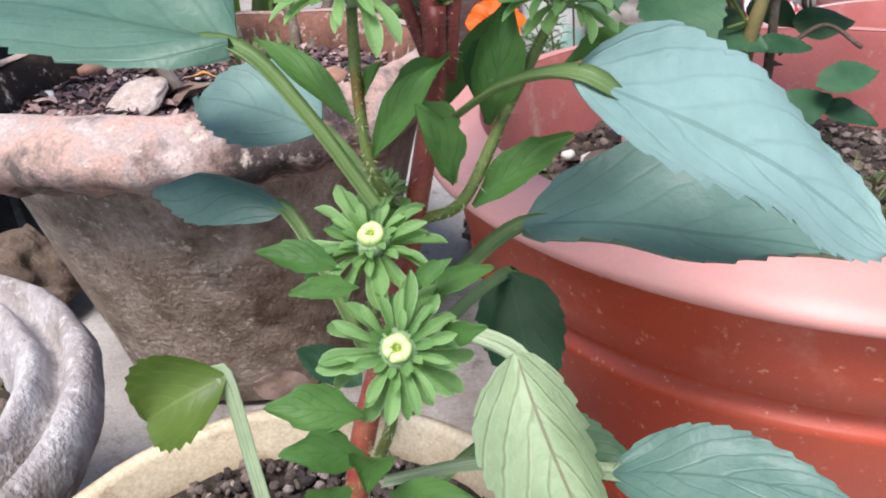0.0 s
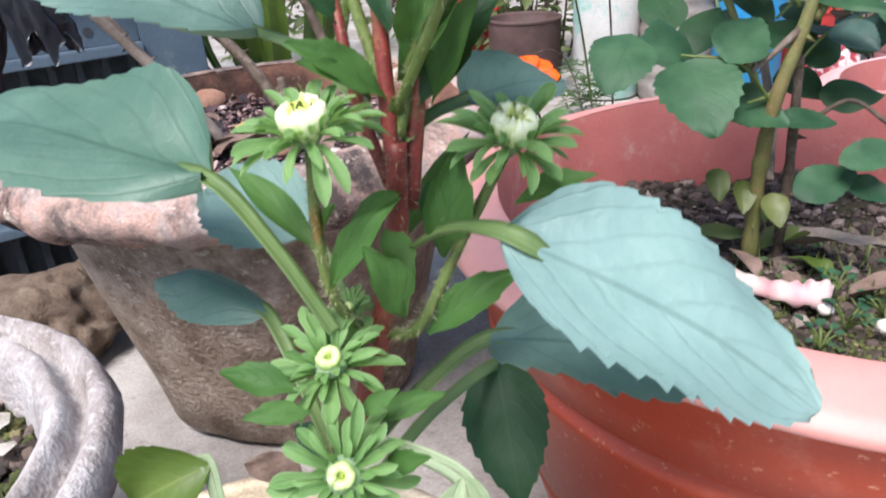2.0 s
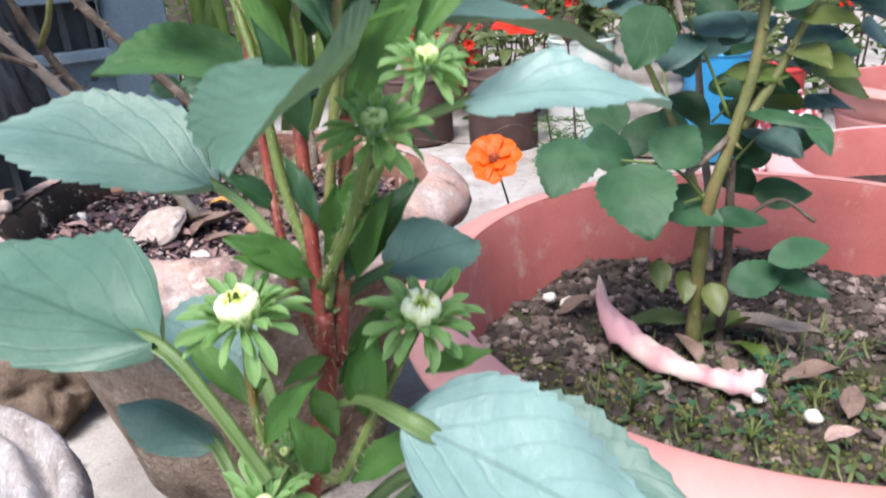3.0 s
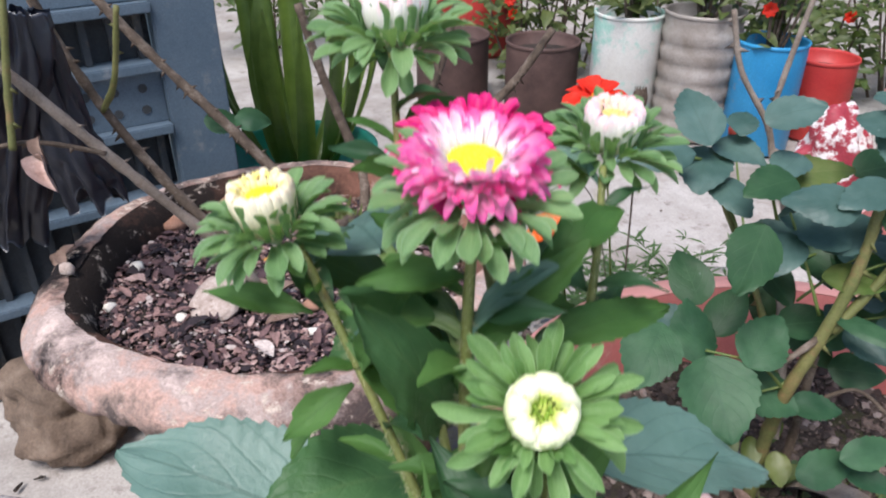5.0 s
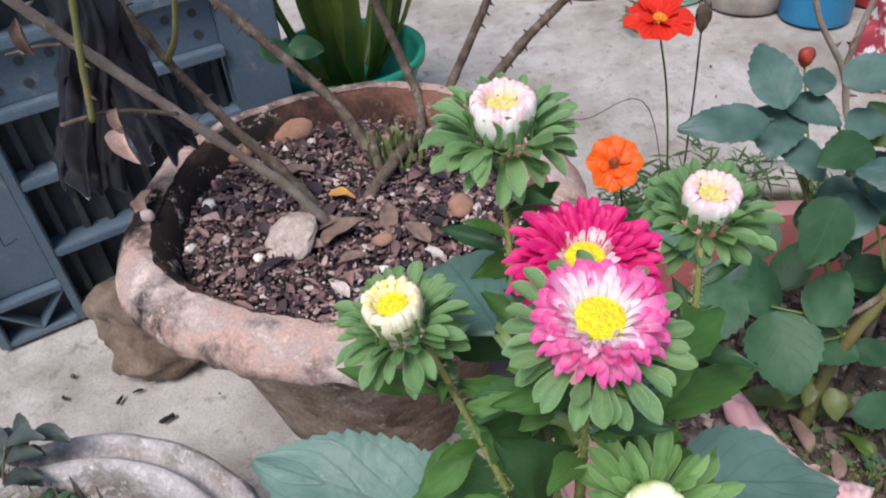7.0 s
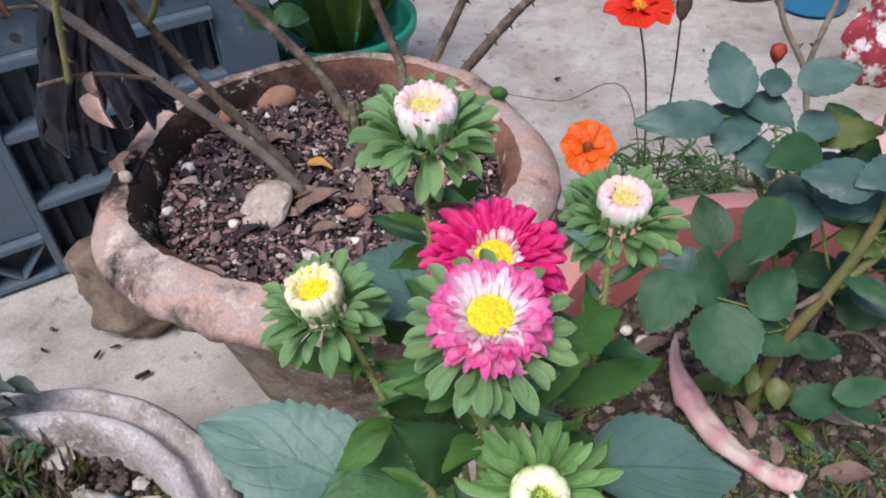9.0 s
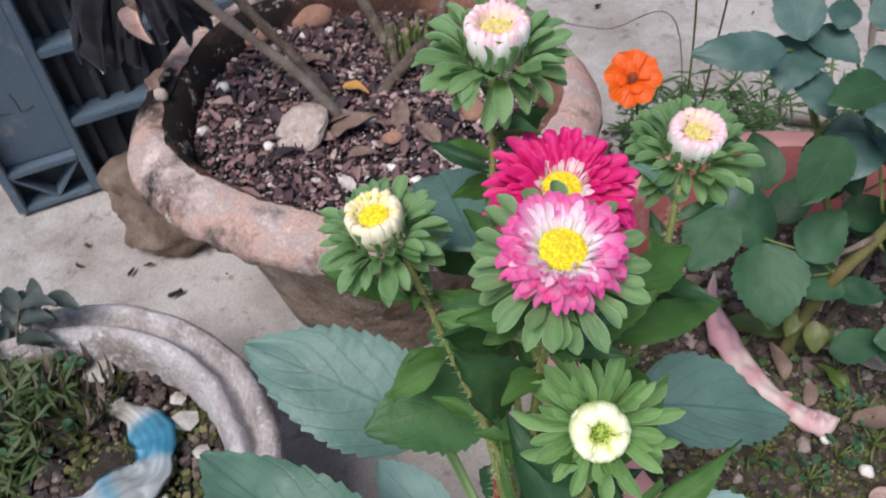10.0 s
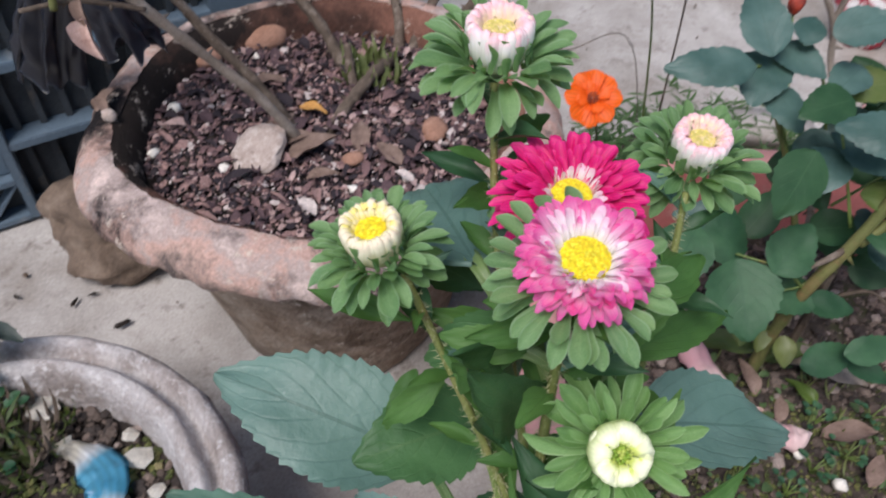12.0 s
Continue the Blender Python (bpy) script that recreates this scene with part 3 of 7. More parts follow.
# ---------------------------------------------------------------- setting
bm = bmesh.new()
rows = []
for j in range(81):
    row = []
    for i in range(81):
        f = lambda k: ((k - 40) / 40) ** 3 * 60 + (k - 40) / 40 * 2.0
        x, y = f(i), f(j) + 0.8
        z = 0.006 * noise.noise(Vector((x * 3, y * 3, 0))) if max(abs(x), abs(y)) < 4 else 0
        row.append(bm.verts.new((x, y, z - 0.006)))
    rows.append(row)
grid_faces(bm, rows)
solid("ground", bm, M_CONCRETE, "worn grey concrete yard floor with dirt stains", "ground", kind="structure")

bm = bmesh.new()
box(bm, (-5, 4.6, -0.05), (5, 4.8, 1.5), bevel=0.01)
solid("wall_north", bm, M_WALL, "dark mossy garden wall at the yard's end", "wall", kind="structure")


# ---------------------------------------------------------------- pots
def pot_wave(a, r, z):
    fine = 0.0022 * noise.noise(Vector((math.cos(a) * 14, math.sin(a) * 14, z * 60)))
    return 0.0035 * math.sin(5 * a + 1) + 0.003 * noise.noise(Vector((math.cos(a) * 4, math.sin(a) * 4, z * 20))) + fine, \
        0.004 * noise.noise(Vector((math.cos(a) * 3, math.sin(a) * 3, 7))) if z > 0.2 else 0


CLAY = (-0.189, 0.648)


def clay_flower_pot():
    t = thing("clay_flower_pot", (*CLAY, 0), "weathered terracotta clay pot with a thick lobed rim", "flower pot")
    bm = bmesh.new()
    lathe(bm, CLAY, [(0.0, 0.004), (0.115, 0.0), (0.122, 0.004), (0.131, 0.05), (0.146, 0.11), (0.161, 0.17), (0.175, 0.224), (0.172, 0.238)], 72, pot_wave)
    part("body", bm, M_CLAY_BODY, t, "rough grey-brown clay wall")
    bm = bmesh.new()
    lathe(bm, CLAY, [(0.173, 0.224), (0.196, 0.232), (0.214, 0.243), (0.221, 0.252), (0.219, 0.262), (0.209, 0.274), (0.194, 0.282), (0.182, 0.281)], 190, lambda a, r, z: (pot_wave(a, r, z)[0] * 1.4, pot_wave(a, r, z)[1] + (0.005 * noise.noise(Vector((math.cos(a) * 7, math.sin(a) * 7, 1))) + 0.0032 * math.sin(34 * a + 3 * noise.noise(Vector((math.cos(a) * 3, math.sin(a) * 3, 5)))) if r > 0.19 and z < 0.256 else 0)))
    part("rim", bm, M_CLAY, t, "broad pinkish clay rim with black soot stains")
    bm = bmesh.new()
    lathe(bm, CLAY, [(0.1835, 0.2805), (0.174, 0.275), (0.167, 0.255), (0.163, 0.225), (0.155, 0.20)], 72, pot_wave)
    part("inner_wall", bm, M_CLAY_INNER, t, "dark brown inner wall, black towards -x")
    return t


clay_flower_pot()
soil = bmesh.new()
rows = []
for k in range(14):
    r = 0.168 * k / 13
    rows.append([soil.verts.new((CLAY[0] + r * math.cos(a), CLAY[1] + r * math.sin(a), 0.243 + 0.008 * noise.noise(Vector((r * math.cos(a) * 22, r * math.sin(a) * 22, 2))))) for a in [2 * math.pi * i / 40 for i in range(40)]])
grid_faces(soil, rows, True)
solid("soil", soil, M_SOILBASE, "dark soil bed filling the clay pot", "soil", kind="stuff")
random.seed(16)
bm = bmesh.new()
for _ in range(420):
    x, y = in_disc(CLAY, 0.158)
    a, h = random.uniform(0, 6.28), random.choice((0.006, 0.008, 0.010, 0.012, 0.015, 0.022))
    blade(bm, (x, y, 0.249 + random.uniform(0, 0.005)), (x + h * math.cos(a), y + h * math.sin(a), 0.250 + random.uniform(0, 0.008)), width=random.uniform(0.15, 0.6), nu=5, nv=1, arch=random.uniform(-0.05, 0.2), cup=0.3, ripple=0.12)
solid("leaf_fragments", bm, M_CHIPS, "curled dry leaf fragments and husks on the pot's soil", "litter", kind="stuff")
random.seed(11)
spots = []
for _ in range(7500):
    x, y = in_disc(CLAY, 0.165)
    s = random.choice((0.001, 0.0014, 0.0016, 0.0018, 0.0022, 0.0024, 0.0026, 0.003, 0.0038, 0.0055))
    spots.append(((x, y, 0.246 + random.uniform(0, 0.005)), s, random.uniform(0.1, 0.3) if s > 0.0028 else random.uniform(0.3, 0.7)))
crumbs("soil_litter", M_CHIPS, "loose bark chips, grit and dry crumbs on the pot's soil", "litter", spots)


def stone(name, at, size, mat, label, rough=0.2, sub=2, rot=0.0, tip=0.0):
    bm = bmesh.new()
    lump(bm, (0, 0, 0), size, rough, 1.3, sub)
    bmesh.ops.transform(bm, matrix=pose(*at, tip, 0, rot), verts=bm.verts)
    return solid(name, bm, mat, label, "stone" if "brick" not in name else "brick piece")


random.seed(5)
stone("flat_stone", (-0.234, 0.591, 0.260), (0.023, 0.027, 0.0075), M_STONE, "flat round cream stone lying on dark soil", 0.24, 4, -25, 24)
for x, y, s in ((-0.338, 0.646, 0.0075), (-0.330, 0.580, 0.0065), (-0.261, 0.570, 0.005), (-0.243, 0.568, 0.005), (-0.142, 0.562, 0.005), (-0.116, 0.548, 0.007), (-0.10, 0.585, 0.005), (-0.288, 0.752, 0.005)):
    stone("pebble", (x, y, 0.250), (s * random.uniform(0.8, 1.3), s * random.uniform(0.6, 1.0), s * 0.7), M_WHITE, "small white pebble on the soil", 0.6, 2, random.uniform(0, 180))
for x, y, s in ((-0.334, 0.735, 0.019), (-0.29, 0.79, 0.028), (-0.39, 0.667, 0.011), (-0.085, 0.655, 0.017), (-0.15, 0.60, 0.011)):
    stone("brick_piece", (x, y, 0.253), (s, s * 0.75, s * 0.5), M_BRICK, "broken reddish brick piece on the soil", 0.3, 2, random.uniform(0, 90))
stone("pebble", (-0.362, 0.582, 0.286), (0.007, 0.006, 0.006), M_STONE, "small pale pebble resting on the pot rim", 0.3)


def dead_leaf(at, length, turn, mat, label, width=0.45, lift=0.15):
    bm = bmesh.new()
    blade(bm, (-length / 2, 0, 0), (length / 2, 0, length * lift), width=width, arch=0.08, cup=0.2, nu=10, ripple=0.1)
    bmesh.ops.transform(bm, matrix=pose(*at, 0, 0, turn), verts=bm.verts)
    return solid("dead_leaf", bm, mat, label, "dead leaf")


for at, ln, turn, mat, label in (
        ((-0.203, 0.660, 0.254), 0.032, -20, M_OCHRE, "curled ochre dead leaf on soil"), ((-0.207, 0.612, 0.252), 0.045, 30, M_DRYLEAF, "dry brown dead leaf on soil"),
        ((-0.188, 0.606, 0.252), 0.05, 38, M_DRYLEAF, "dry brown dead leaf on soil"), ((-0.15, 0.63, 0.252), 0.04, 100, M_DRYLEAF, "dry brown dead leaf on soil"),
        ((-0.225, 0.628, 0.254), 0.04, 70, M_DRYLEAF, "dry brown dead leaf on soil"), ((-0.26, 0.70, 0.252), 0.035, 10, M_DRYLEAF, "dry brown dead leaf on soil"),
        ((-0.12, 0.61, 0.252), 0.035, 140, M_DRYLEAF, "dry brown dead leaf on soil"), ((-0.17, 0.57, 0.252), 0.03, 15, M_DRYLEAF, "dry brown dead leaf on soil"),
        ((-0.374, 0.600, 0.287), 0.03, 80, M_DRYLEAF, "crumpled dry leaf on the pot rim"), ((-0.372, 0.590, 0.289), 0.022, 130, M_DRYLEAF, "crumpled dry leaf on the pot rim")):
    dead_leaf(at, ln, turn, mat, label)

RED = (0.231, 0.425)


def red_plastic_pot(name, c, k, top, label, wall=M_RED, lip=M_REDLIP):
    t = thing(name, (*c, 0), label, "flower pot")
    bm = bmesh.new()
    z = top / 0.275
    lathe(bm, c, [(0, 0.004), (0.150 * k, 0.0), (0.157 * k, 0.004), (0.172 * k, 0.06 * z), (0.184 * k, 0.105 * z), (0.1855 * k, 0.108 * z), (0.1835 * k, 0.1105 * z), (0.1835 * k, 0.114 * z), (0.1875 * k, 0.118 * z), (0.2080 * k, 0.2025 * z), (0.2090 * k, 0.2050 * z), (0.2078 * k, 0.2075 * z), (0.2040 * k, 0.2100 * z), (0.2035 * k, 0.2145 * z), (0.2070 * k, 0.2175 * z), (0.2110 * k, 0.2195 * z), (0.215 * k, 0.238 * z), (0.2205 * k, 0.262 * z)], 96)
    part("body", bm, wall, t, "orange-red plastic wall with two grooves")
    bm = bmesh.new()
    lathe(bm, c, [(0.221 * k, 0.260 * z), (0.231 * k, 0.266 * z), (0.2345 * k, 0.269 * z), (0.2335 * k, 0.2725 * z), (0.225 * k, 0.277 * z), (0.213 * k, 0.281 * z), (0.204 * k, 0.2835 * z), (0.2005 * k, 0.282 * z)], 96)
    part("rim", bm, lip, t, "sun-faded pinkish sloping rim")
    bm = bmesh.new()
    lathe(bm, c, [(0.2003 * k, 0.2815 * z), (0.1975 * k, 0.272 * z), (0.193 * k, 0.23 * z), (0.186 * k, 0.18 * z)], 96)
    part("inner_wall", bm, M_REDIN, t, "dusty red inner wall")
    return t


red_plastic_pot("red_plastic_pot", RED, 0.975, 0.275, "large round orange-red plastic flower pot with faded rim")


def red_soil(x, y):
    """Height of the lumpy soil in the red pot."""
    return 0.212 + 0.008 * noise.noise(Vector(((x - RED[0]) * 16, (y - RED[1]) * 16, 9))) + 0.007 * noise.noise(Vector((x * 55, y * 55, 4))) + 0.003 * noise.noise(Vector((x * 140, y * 140, 2)))


soil = bmesh.new()
rows = []
for k in range(40):
    r = 0.187 * k / 39
    ring = [(RED[0] + r * math.cos(2 * math.pi * i / 120), RED[1] + r * math.sin(2 * math.pi * i / 120)) for i in range(120)]
    rows.append([soil.verts.new((x, y, red_soil(x, y))) for x, y in ring])
grid_faces(soil, rows, True)
solid("soil", soil, M_SOILBROWN, "lumpy brown soil bed filling the red pot", "soil", kind="stuff")
random.seed(12)
spots, moss = [], []
for _ in range(11000):
    x, y = in_disc(RED, 0.183)
    z = red_soil(x, y)
    if y < 0.435 + 0.09 * noise.noise(Vector((x * 24, y * 24, 0))) and random.random() < 0.7:
        moss.append(((x, y, z + random.uniform(-0.001, 0.0015)), random.uniform(0.0008, 0.0026), 0.7))
    elif random.random() < 0.75:
        spots.append(((x, y, z + random.uniform(-0.001, 0.002)), random.choice((0.0008, 0.001, 0.0014, 0.0014, 0.002, 0.002, 0.003, 0.003, 0.0045, 0.006)), random.uniform(0.35, 0.8)))
crumbs("soil_crumbs", M_CRUMBS, "brown crumbs of soil in the red pot", "soil crumbs", spots)
crumbs("moss", M_MOSS, "green-brown moss tufts on the red pot's soil", "moss", moss)


def tufts(name, label, where, height, count, mat=M_GRASS):
    bm = bmesh.new()
    for _ in range(count):
        x, y, z = where()
        h = random.uniform(0.4, 1.0) * height
        a = random.uniform(0, 6.28)
        blade(bm, (x, y, z), (x + h * 0.6 * math.cos(a), y + h * 0.6 * math.sin(a), z + h), up=(math.cos(a), math.sin(a), -0.6), width=0.1, arch=0.15, kind="lance", nu=4, nv=1)
    return solid(name, bm, mat, label, "grass", kind="stuff")


def red_low():
    x, y = in_disc((RED[0], RED[1] - 0.06), 0.12)
    return x, y, 0.212


random.seed(3)
tufts("grass", "thin grass and weeds growing in the red pot", red_low, 0.018, 420)
bm = bmesh.new()
for _ in range(420):
    x, y, z = red_low()
    if noise.noise(Vector((x * 30, y * 30, 5))) < -0.1:
        continue
    a, h = random.uniform(0, 6.28), random.uniform(0.004, 0.010)
    z = red_soil(x, y) + random.uniform(0.001, 0.006)
    blade(bm, (x, y, z), (x + h * math.cos(a), y + h * math.sin(a), z + random.uniform(-0.2, 0.5) * h), width=random.uniform(0.5, 0.8), kind="round", nu=4, nv=1)
solid("ground_weeds", bm, M_WEED, "small round-leaved weeds and clover creeping over soil", "weeds", kind="stuff")

# curled pink husk on the red pot's soil
bm = bmesh.new()
husk = spline([(0.1336, 0.492, 0.250), (0.136, 0.472, 0.235), (0.150, 0.442, 0.227), (0.170, 0.413, 0.225), (0.194, 0.394, 0.226), (0.207, 0.389, 0.228), (0.221, 0.393, 0.229)], 9)
uvh = bm.loops.layers.uv.verify()
rows = []
for i, c in enumerate(husk):
    u = i / (len(husk) - 1)
    way = (husk[min(i + 1, len(husk) - 1)] - husk[max(i - 1, 0)]).normalized()
    side = way.cross(Vector((0, 0, 1))).normalized()
    up = side.cross(way)
    w = 0.0004 + 0.0108 * min(1, u / 0.30) * min(1, (1 - u) / 0.16) * (1 - 0.32 * math.exp(-((u - 0.62) / 0.16) ** 2)) + 0.0006 * math.sin(30 * u)
    row = []
    for k in range(18):
        a = 2 * math.pi * k / 18
        fold = 0.55 * math.sin(a) + 0.32 * math.exp(-(((a - 0.5) % 6.283 - 0.6) / 0.35) ** 2) - 0.30 * math.cos(a) ** 2
        row.append(bm.verts.new(c + side * (w * math.cos(a) * (1 + 0.10 * noise.noise(c * 120))) + up * (w * fold * (1 + 0.55 * noise.noise(c * 190 + Vector((math.cos(a), math.sin(a), 0))) + 0.22 * math.sin(70 * u)))))
    rows.append(row)
grid_faces(bm, rows, True)
bm.faces.new(rows[-1])
bm.faces.new(rows[0][::-1])
spot = {v: (i / (len(husk) - 1), k / 18) for i, row in enumerate(rows) for k, v in enumerate(row)}
for f in bm.faces:
    for loop in f.loops:
        loop[uvh].uv = spot[loop.vert]
solid("dried_husk", bm, M_PINKHUSK, "long curled pink and white dried husk on soil", "husk")
for at, ln, turn, mat, label in (
        ((0.170, 0.462, 0.221), 0.05, -10, M_ROSEYOUNG, "yellowing fallen leaf on soil"), ((0.218, 0.462, 0.221), 0.04, 20, M_ROSEYOUNG, "yellowing fallen leaf on soil"),
        ((0.222, 0.512, 0.222), 0.03, 60, M_YLEAF, "yellow-green fallen leaf on soil"), ((0.185, 0.44, 0.219), 0.03, 110, M_DRYLEAF, "brown dead leaf on soil"),
        ((0.25, 0.40, 0.219), 0.04, 10, M_DRYLEAF, "brown dead leaf on soil"),
        ((0.24, 0.45, 0.221), 0.06, -25, M_PALEBARK, "pale dry stalk piece on soil"), ((0.12, 0.50, 0.221), 0.03, 30, M_DRYLEAF, "brown dead leaf on soil"),
        ((0.205, 0.415, 0.219), 0.022, 80, M_DRYLEAF, "brown dead leaf on soil"), ((0.222, 0.432, 0.220), 0.026, 140, M_YLEAF, "yellow-green fallen leaf on soil"), ((0.185, 0.405, 0.221), 0.020, 200, M_PINKDRY, "pale dry leaf on soil"),
        ((0.262, 0.375, 0.219), 0.028, 60, M_DRYLEAF, "brown dead leaf on soil"), ((0.245, 0.345, 0.219), 0.020, 10, M_PINKDRY, "pale dry leaf on soil")):
    dead_leaf(at, ln, turn, mat, label)
for x, y, s in ((0.113, 0.505, 0.006), (0.10, 0.515, 0.005), (0.212, 0.380, 0.005), (0.235, 0.36, 0.005)):
    stone("pebble", (x, y, 0.222), (s, s, s * 0.8), M_WHITE, "small white pebble on the soil", 0.3)


def clover(at, n, size):
    """A small round-leaved weed."""
    t = thing("weed", at, "small round-leaved green weed growing in soil", "weed", "weeds in the pots")
    for i in range(n):
        a, d = random.uniform(0, 6.28), random.uniform(0.3, 1.0) * size
        h = random.uniform(0.6, 1.2) * size
        top = (at[0] + d * math.cos(a), at[1] + d * math.sin(a), at[2] + h)
        bm = bmesh.new()
        tube(bm, [at, ((at[0] + top[0]) / 2, (at[1] + top[1]) / 2, at[2] + h * 0.7), top], 0.0006, 0.0005, 5, 3)
        part("stalk", bm, M_STEM, t)
        bm = bmesh.new()
        blade(bm, top, (top[0] + 0.45 * size * math.cos(a), top[1] + 0.45 * size * math.sin(a), top[2] + 0.1 * size), width=0.85, kind="round", nu=6, nv=2)
        part("leaf", bm, M_ROSELEAF, t)


random.seed(8)
for at in ((0.228, 0.408, 0.214), (0.245, 0.385, 0.214), (0.20, 0.35, 0.214), (0.14, 0.38, 0.214), (0.27, 0.42, 0.214), (0.17, 0.36, 0.214), (0.22, 0.37, 0.214), (0.29, 0.38, 0.214)):
    clover(at, 8, 0.012)

GREYC = (-0.315, 0.228)


def cement_pot():
    t = thing("cement_pot", (*GREYC, 0), "old grey cement pot with whitish peeling rim", "flower pot")

    def worn(a, r, z):
        return 0.003 * noise.noise(Vector((math.cos(a) * 6, math.sin(a) * 6, z * 30))), 0.004 * noise.noise(Vector((math.cos(a) * 5, math.sin(a) * 5, 3)))

    bm = bmesh.new()
    lathe(bm, GREYC, [(0, 0.003), (0.105, 0.0), (0.112, 0.005), (0.130, 0.09), (0.142, 0.165), (0.145, 0.178)], 64, worn)
    part("body", bm, M_CLAY_BODY, t, "rough brown-grey wall")
    bm = bmesh.new()
    lathe(bm, GREYC, [(0.143, 0.172), (0.163, 0.178), (0.173, 0.188), (0.176, 0.200), (0.172, 0.212), (0.166, 0.217), (0.161, 0.212), (0.158, 0.2035), (0.155, 0.2015), (0.152, 0.2045), (0.149, 0.214), (0.145, 0.2185), (0.139, 0.213), (0.134, 0.198), (0.130, 0.165)], 80, worn)
    part("rim", bm, M_GREY, t, "grey rim with a shallow groove and white flakes")


cement_pot()
soil = bmesh.new()
rows = []
for k in range(12):
    r = 0.134 * k / 11
    rows.append([soil.verts.new((GREYC[0] + r * math.cos(a), GREYC[1] + r * math.sin(a), 0.176 + 0.012 * noise.noise(Vector((r * math.cos(a) * 20, r * math.sin(a) * 20, 4))))) for a in [2 * math.pi * i / 36 for i in range(36)]])
grid_faces(soil, rows, True)
solid("soil", soil, M_SOILBASE, "dark mossy soil bed filling the cement pot", "soil", kind="stuff")
random.seed(14)
spots, moss = [], []
for _ in range(3000):
    x, y = in_disc(GREYC, 0.13)
    if noise.noise(Vector((x * 22, y * 22, 1))) > -0.15 and random.random() < 0.85:
        moss.append(((x, y, 0.179), random.uniform(0.0015, 0.0045), 0.8))
    else:
        spots.append(((x, y, 0.180), random.choice((0.0015, 0.002, 0.003, 0.004, 0.006)), 0.7))
crumbs("soil_crumbs", M_CRUMBS, "brown crumbs of soil in the cement pot", "soil crumbs", spots)
crumbs("moss", M_MOSS, "green moss tufts on the cement pot's soil", "moss", moss)
for x, y, a, b in ((-0.336, 0.349, 0.014, 0.011), (-0.247, 0.322, 0.013, 0.010), (-0.318, 0.366, 0.004, 0.013), (-0.305, 0.322, 0.010, 0.006), (-0.262, 0.338, 0.007, 0.006), (-0.225, 0.30, 0.009, 0.007), (-0.25, 0.29, 0.006, 0.005), (-0.26, 0.24, 0.012, 0.009), (-0.235, 0.255, 0.011, 0.008)):
    bm = bmesh.new()
    sides = random.choice((5, 6, 7))
    rim = [bm.verts.new((a * random.uniform(0.65, 1.15) * math.cos(6.283 * k / sides), b * random.uniform(0.6, 1.2) * math.sin(6.283 * k / sides), random.uniform(-0.0015, 0.0015))) for k in range(sides)]
    mid = bm.verts.new((0, 0, 0.003))
    for k in range(sides):
        bm.faces.new((rim[k], rim[(k + 1) % sides], mid))
    bmesh.ops.solidify(bm, geom=bm.faces[:], thickness=0.0014)
    bmesh.ops.transform(bm, matrix=pose(x, y, 0.188, random.uniform(-12, 12), random.uniform(-12, 12), random.uniform(0, 90)), verts=bm.verts)
    solid("shell_flake", bm, M_WHITE, "white broken shell flake on mossy soil", "shell", smooth=False)
# crumpled wrapper
bm = bmesh.new()
uvw = bm.loops.layers.uv.verify()
way = spline([(-0.322, 0.323, 0.186), (-0.288, 0.318, 0.192), (-0.260, 0.300, 0.198), (-0.252, 0.274, 0.194), (-0.272, 0.250, 0.196), (-0.292, 0.226, 0.190)], 7)
rows = []
for i, c in enumerate(way):
    u = i / (len(way) - 1)
    d = (way[min(i + 1, len(way) - 1)] - way[max(i - 1, 0)]).normalized()
    side = d.cross(Vector((0, 0, 1))).normalized()
    w = 0.002 + 0.0125 * min(1, u / 0.35) + 0.010 * max(0, u - 0.5) * 2
    row = []
    for j in range(13):
        v = j / 12 * 2 - 1
        q = (c + side * (w * v)) * 60
        fold = 0.005 * (1 - v * v) + 0.010 * abs(noise.noise(q)) + 0.006 * abs(noise.noise(q * 2.7)) + 0.003 * noise.noise(q * 6)
        row.append(bm.verts.new(c + side * (w * v * (1 + 0.5 * noise.noise(Vector((u * 9, v * 1.5, 8))))) + Vector((0, 0, fold - 0.008))))
    rows.append(row)
grid_faces(bm, rows)
spot = {v: (i / (len(way) - 1), j / 12) for i, row in enumerate(rows) for j, v in enumerate(row)}
for f in bm.faces:
    for loop in f.loops:
        loop[uvw].uv = spot[loop.vert]
bmesh.ops.solidify(bm, geom=bm.faces[:], thickness=0.0005)
solid("plastic_wrapper", bm, M_WRAP, "crumpled blue and white plastic wrapper on soil", "wrapper")


def grey_edge():
    a = random.uniform(1.5, 3.6)
    d = random.uniform(0.06, 0.125)
    return GREYC[0] + d * math.cos(a), GREYC[1] + d * math.sin(a), 0.18


random.seed(4)
tufts("grass", "dry grass and weeds growing in the cement pot", grey_edge, 0.030, 220, M_HEDGE)
tufts("dry_twigs", "thin brown dry twigs among the weeds in the cement pot", grey_edge, 0.050, 150, M_BARK)
for at in ((-0.40, 0.32, 0.18), (-0.41, 0.29, 0.18), (-0.37, 0.30, 0.18), (-0.36, 0.33, 0.18), (-0.345, 0.285, 0.18), (-0.38, 0.26, 0.18)):
    clover(at, 8, 0.02)


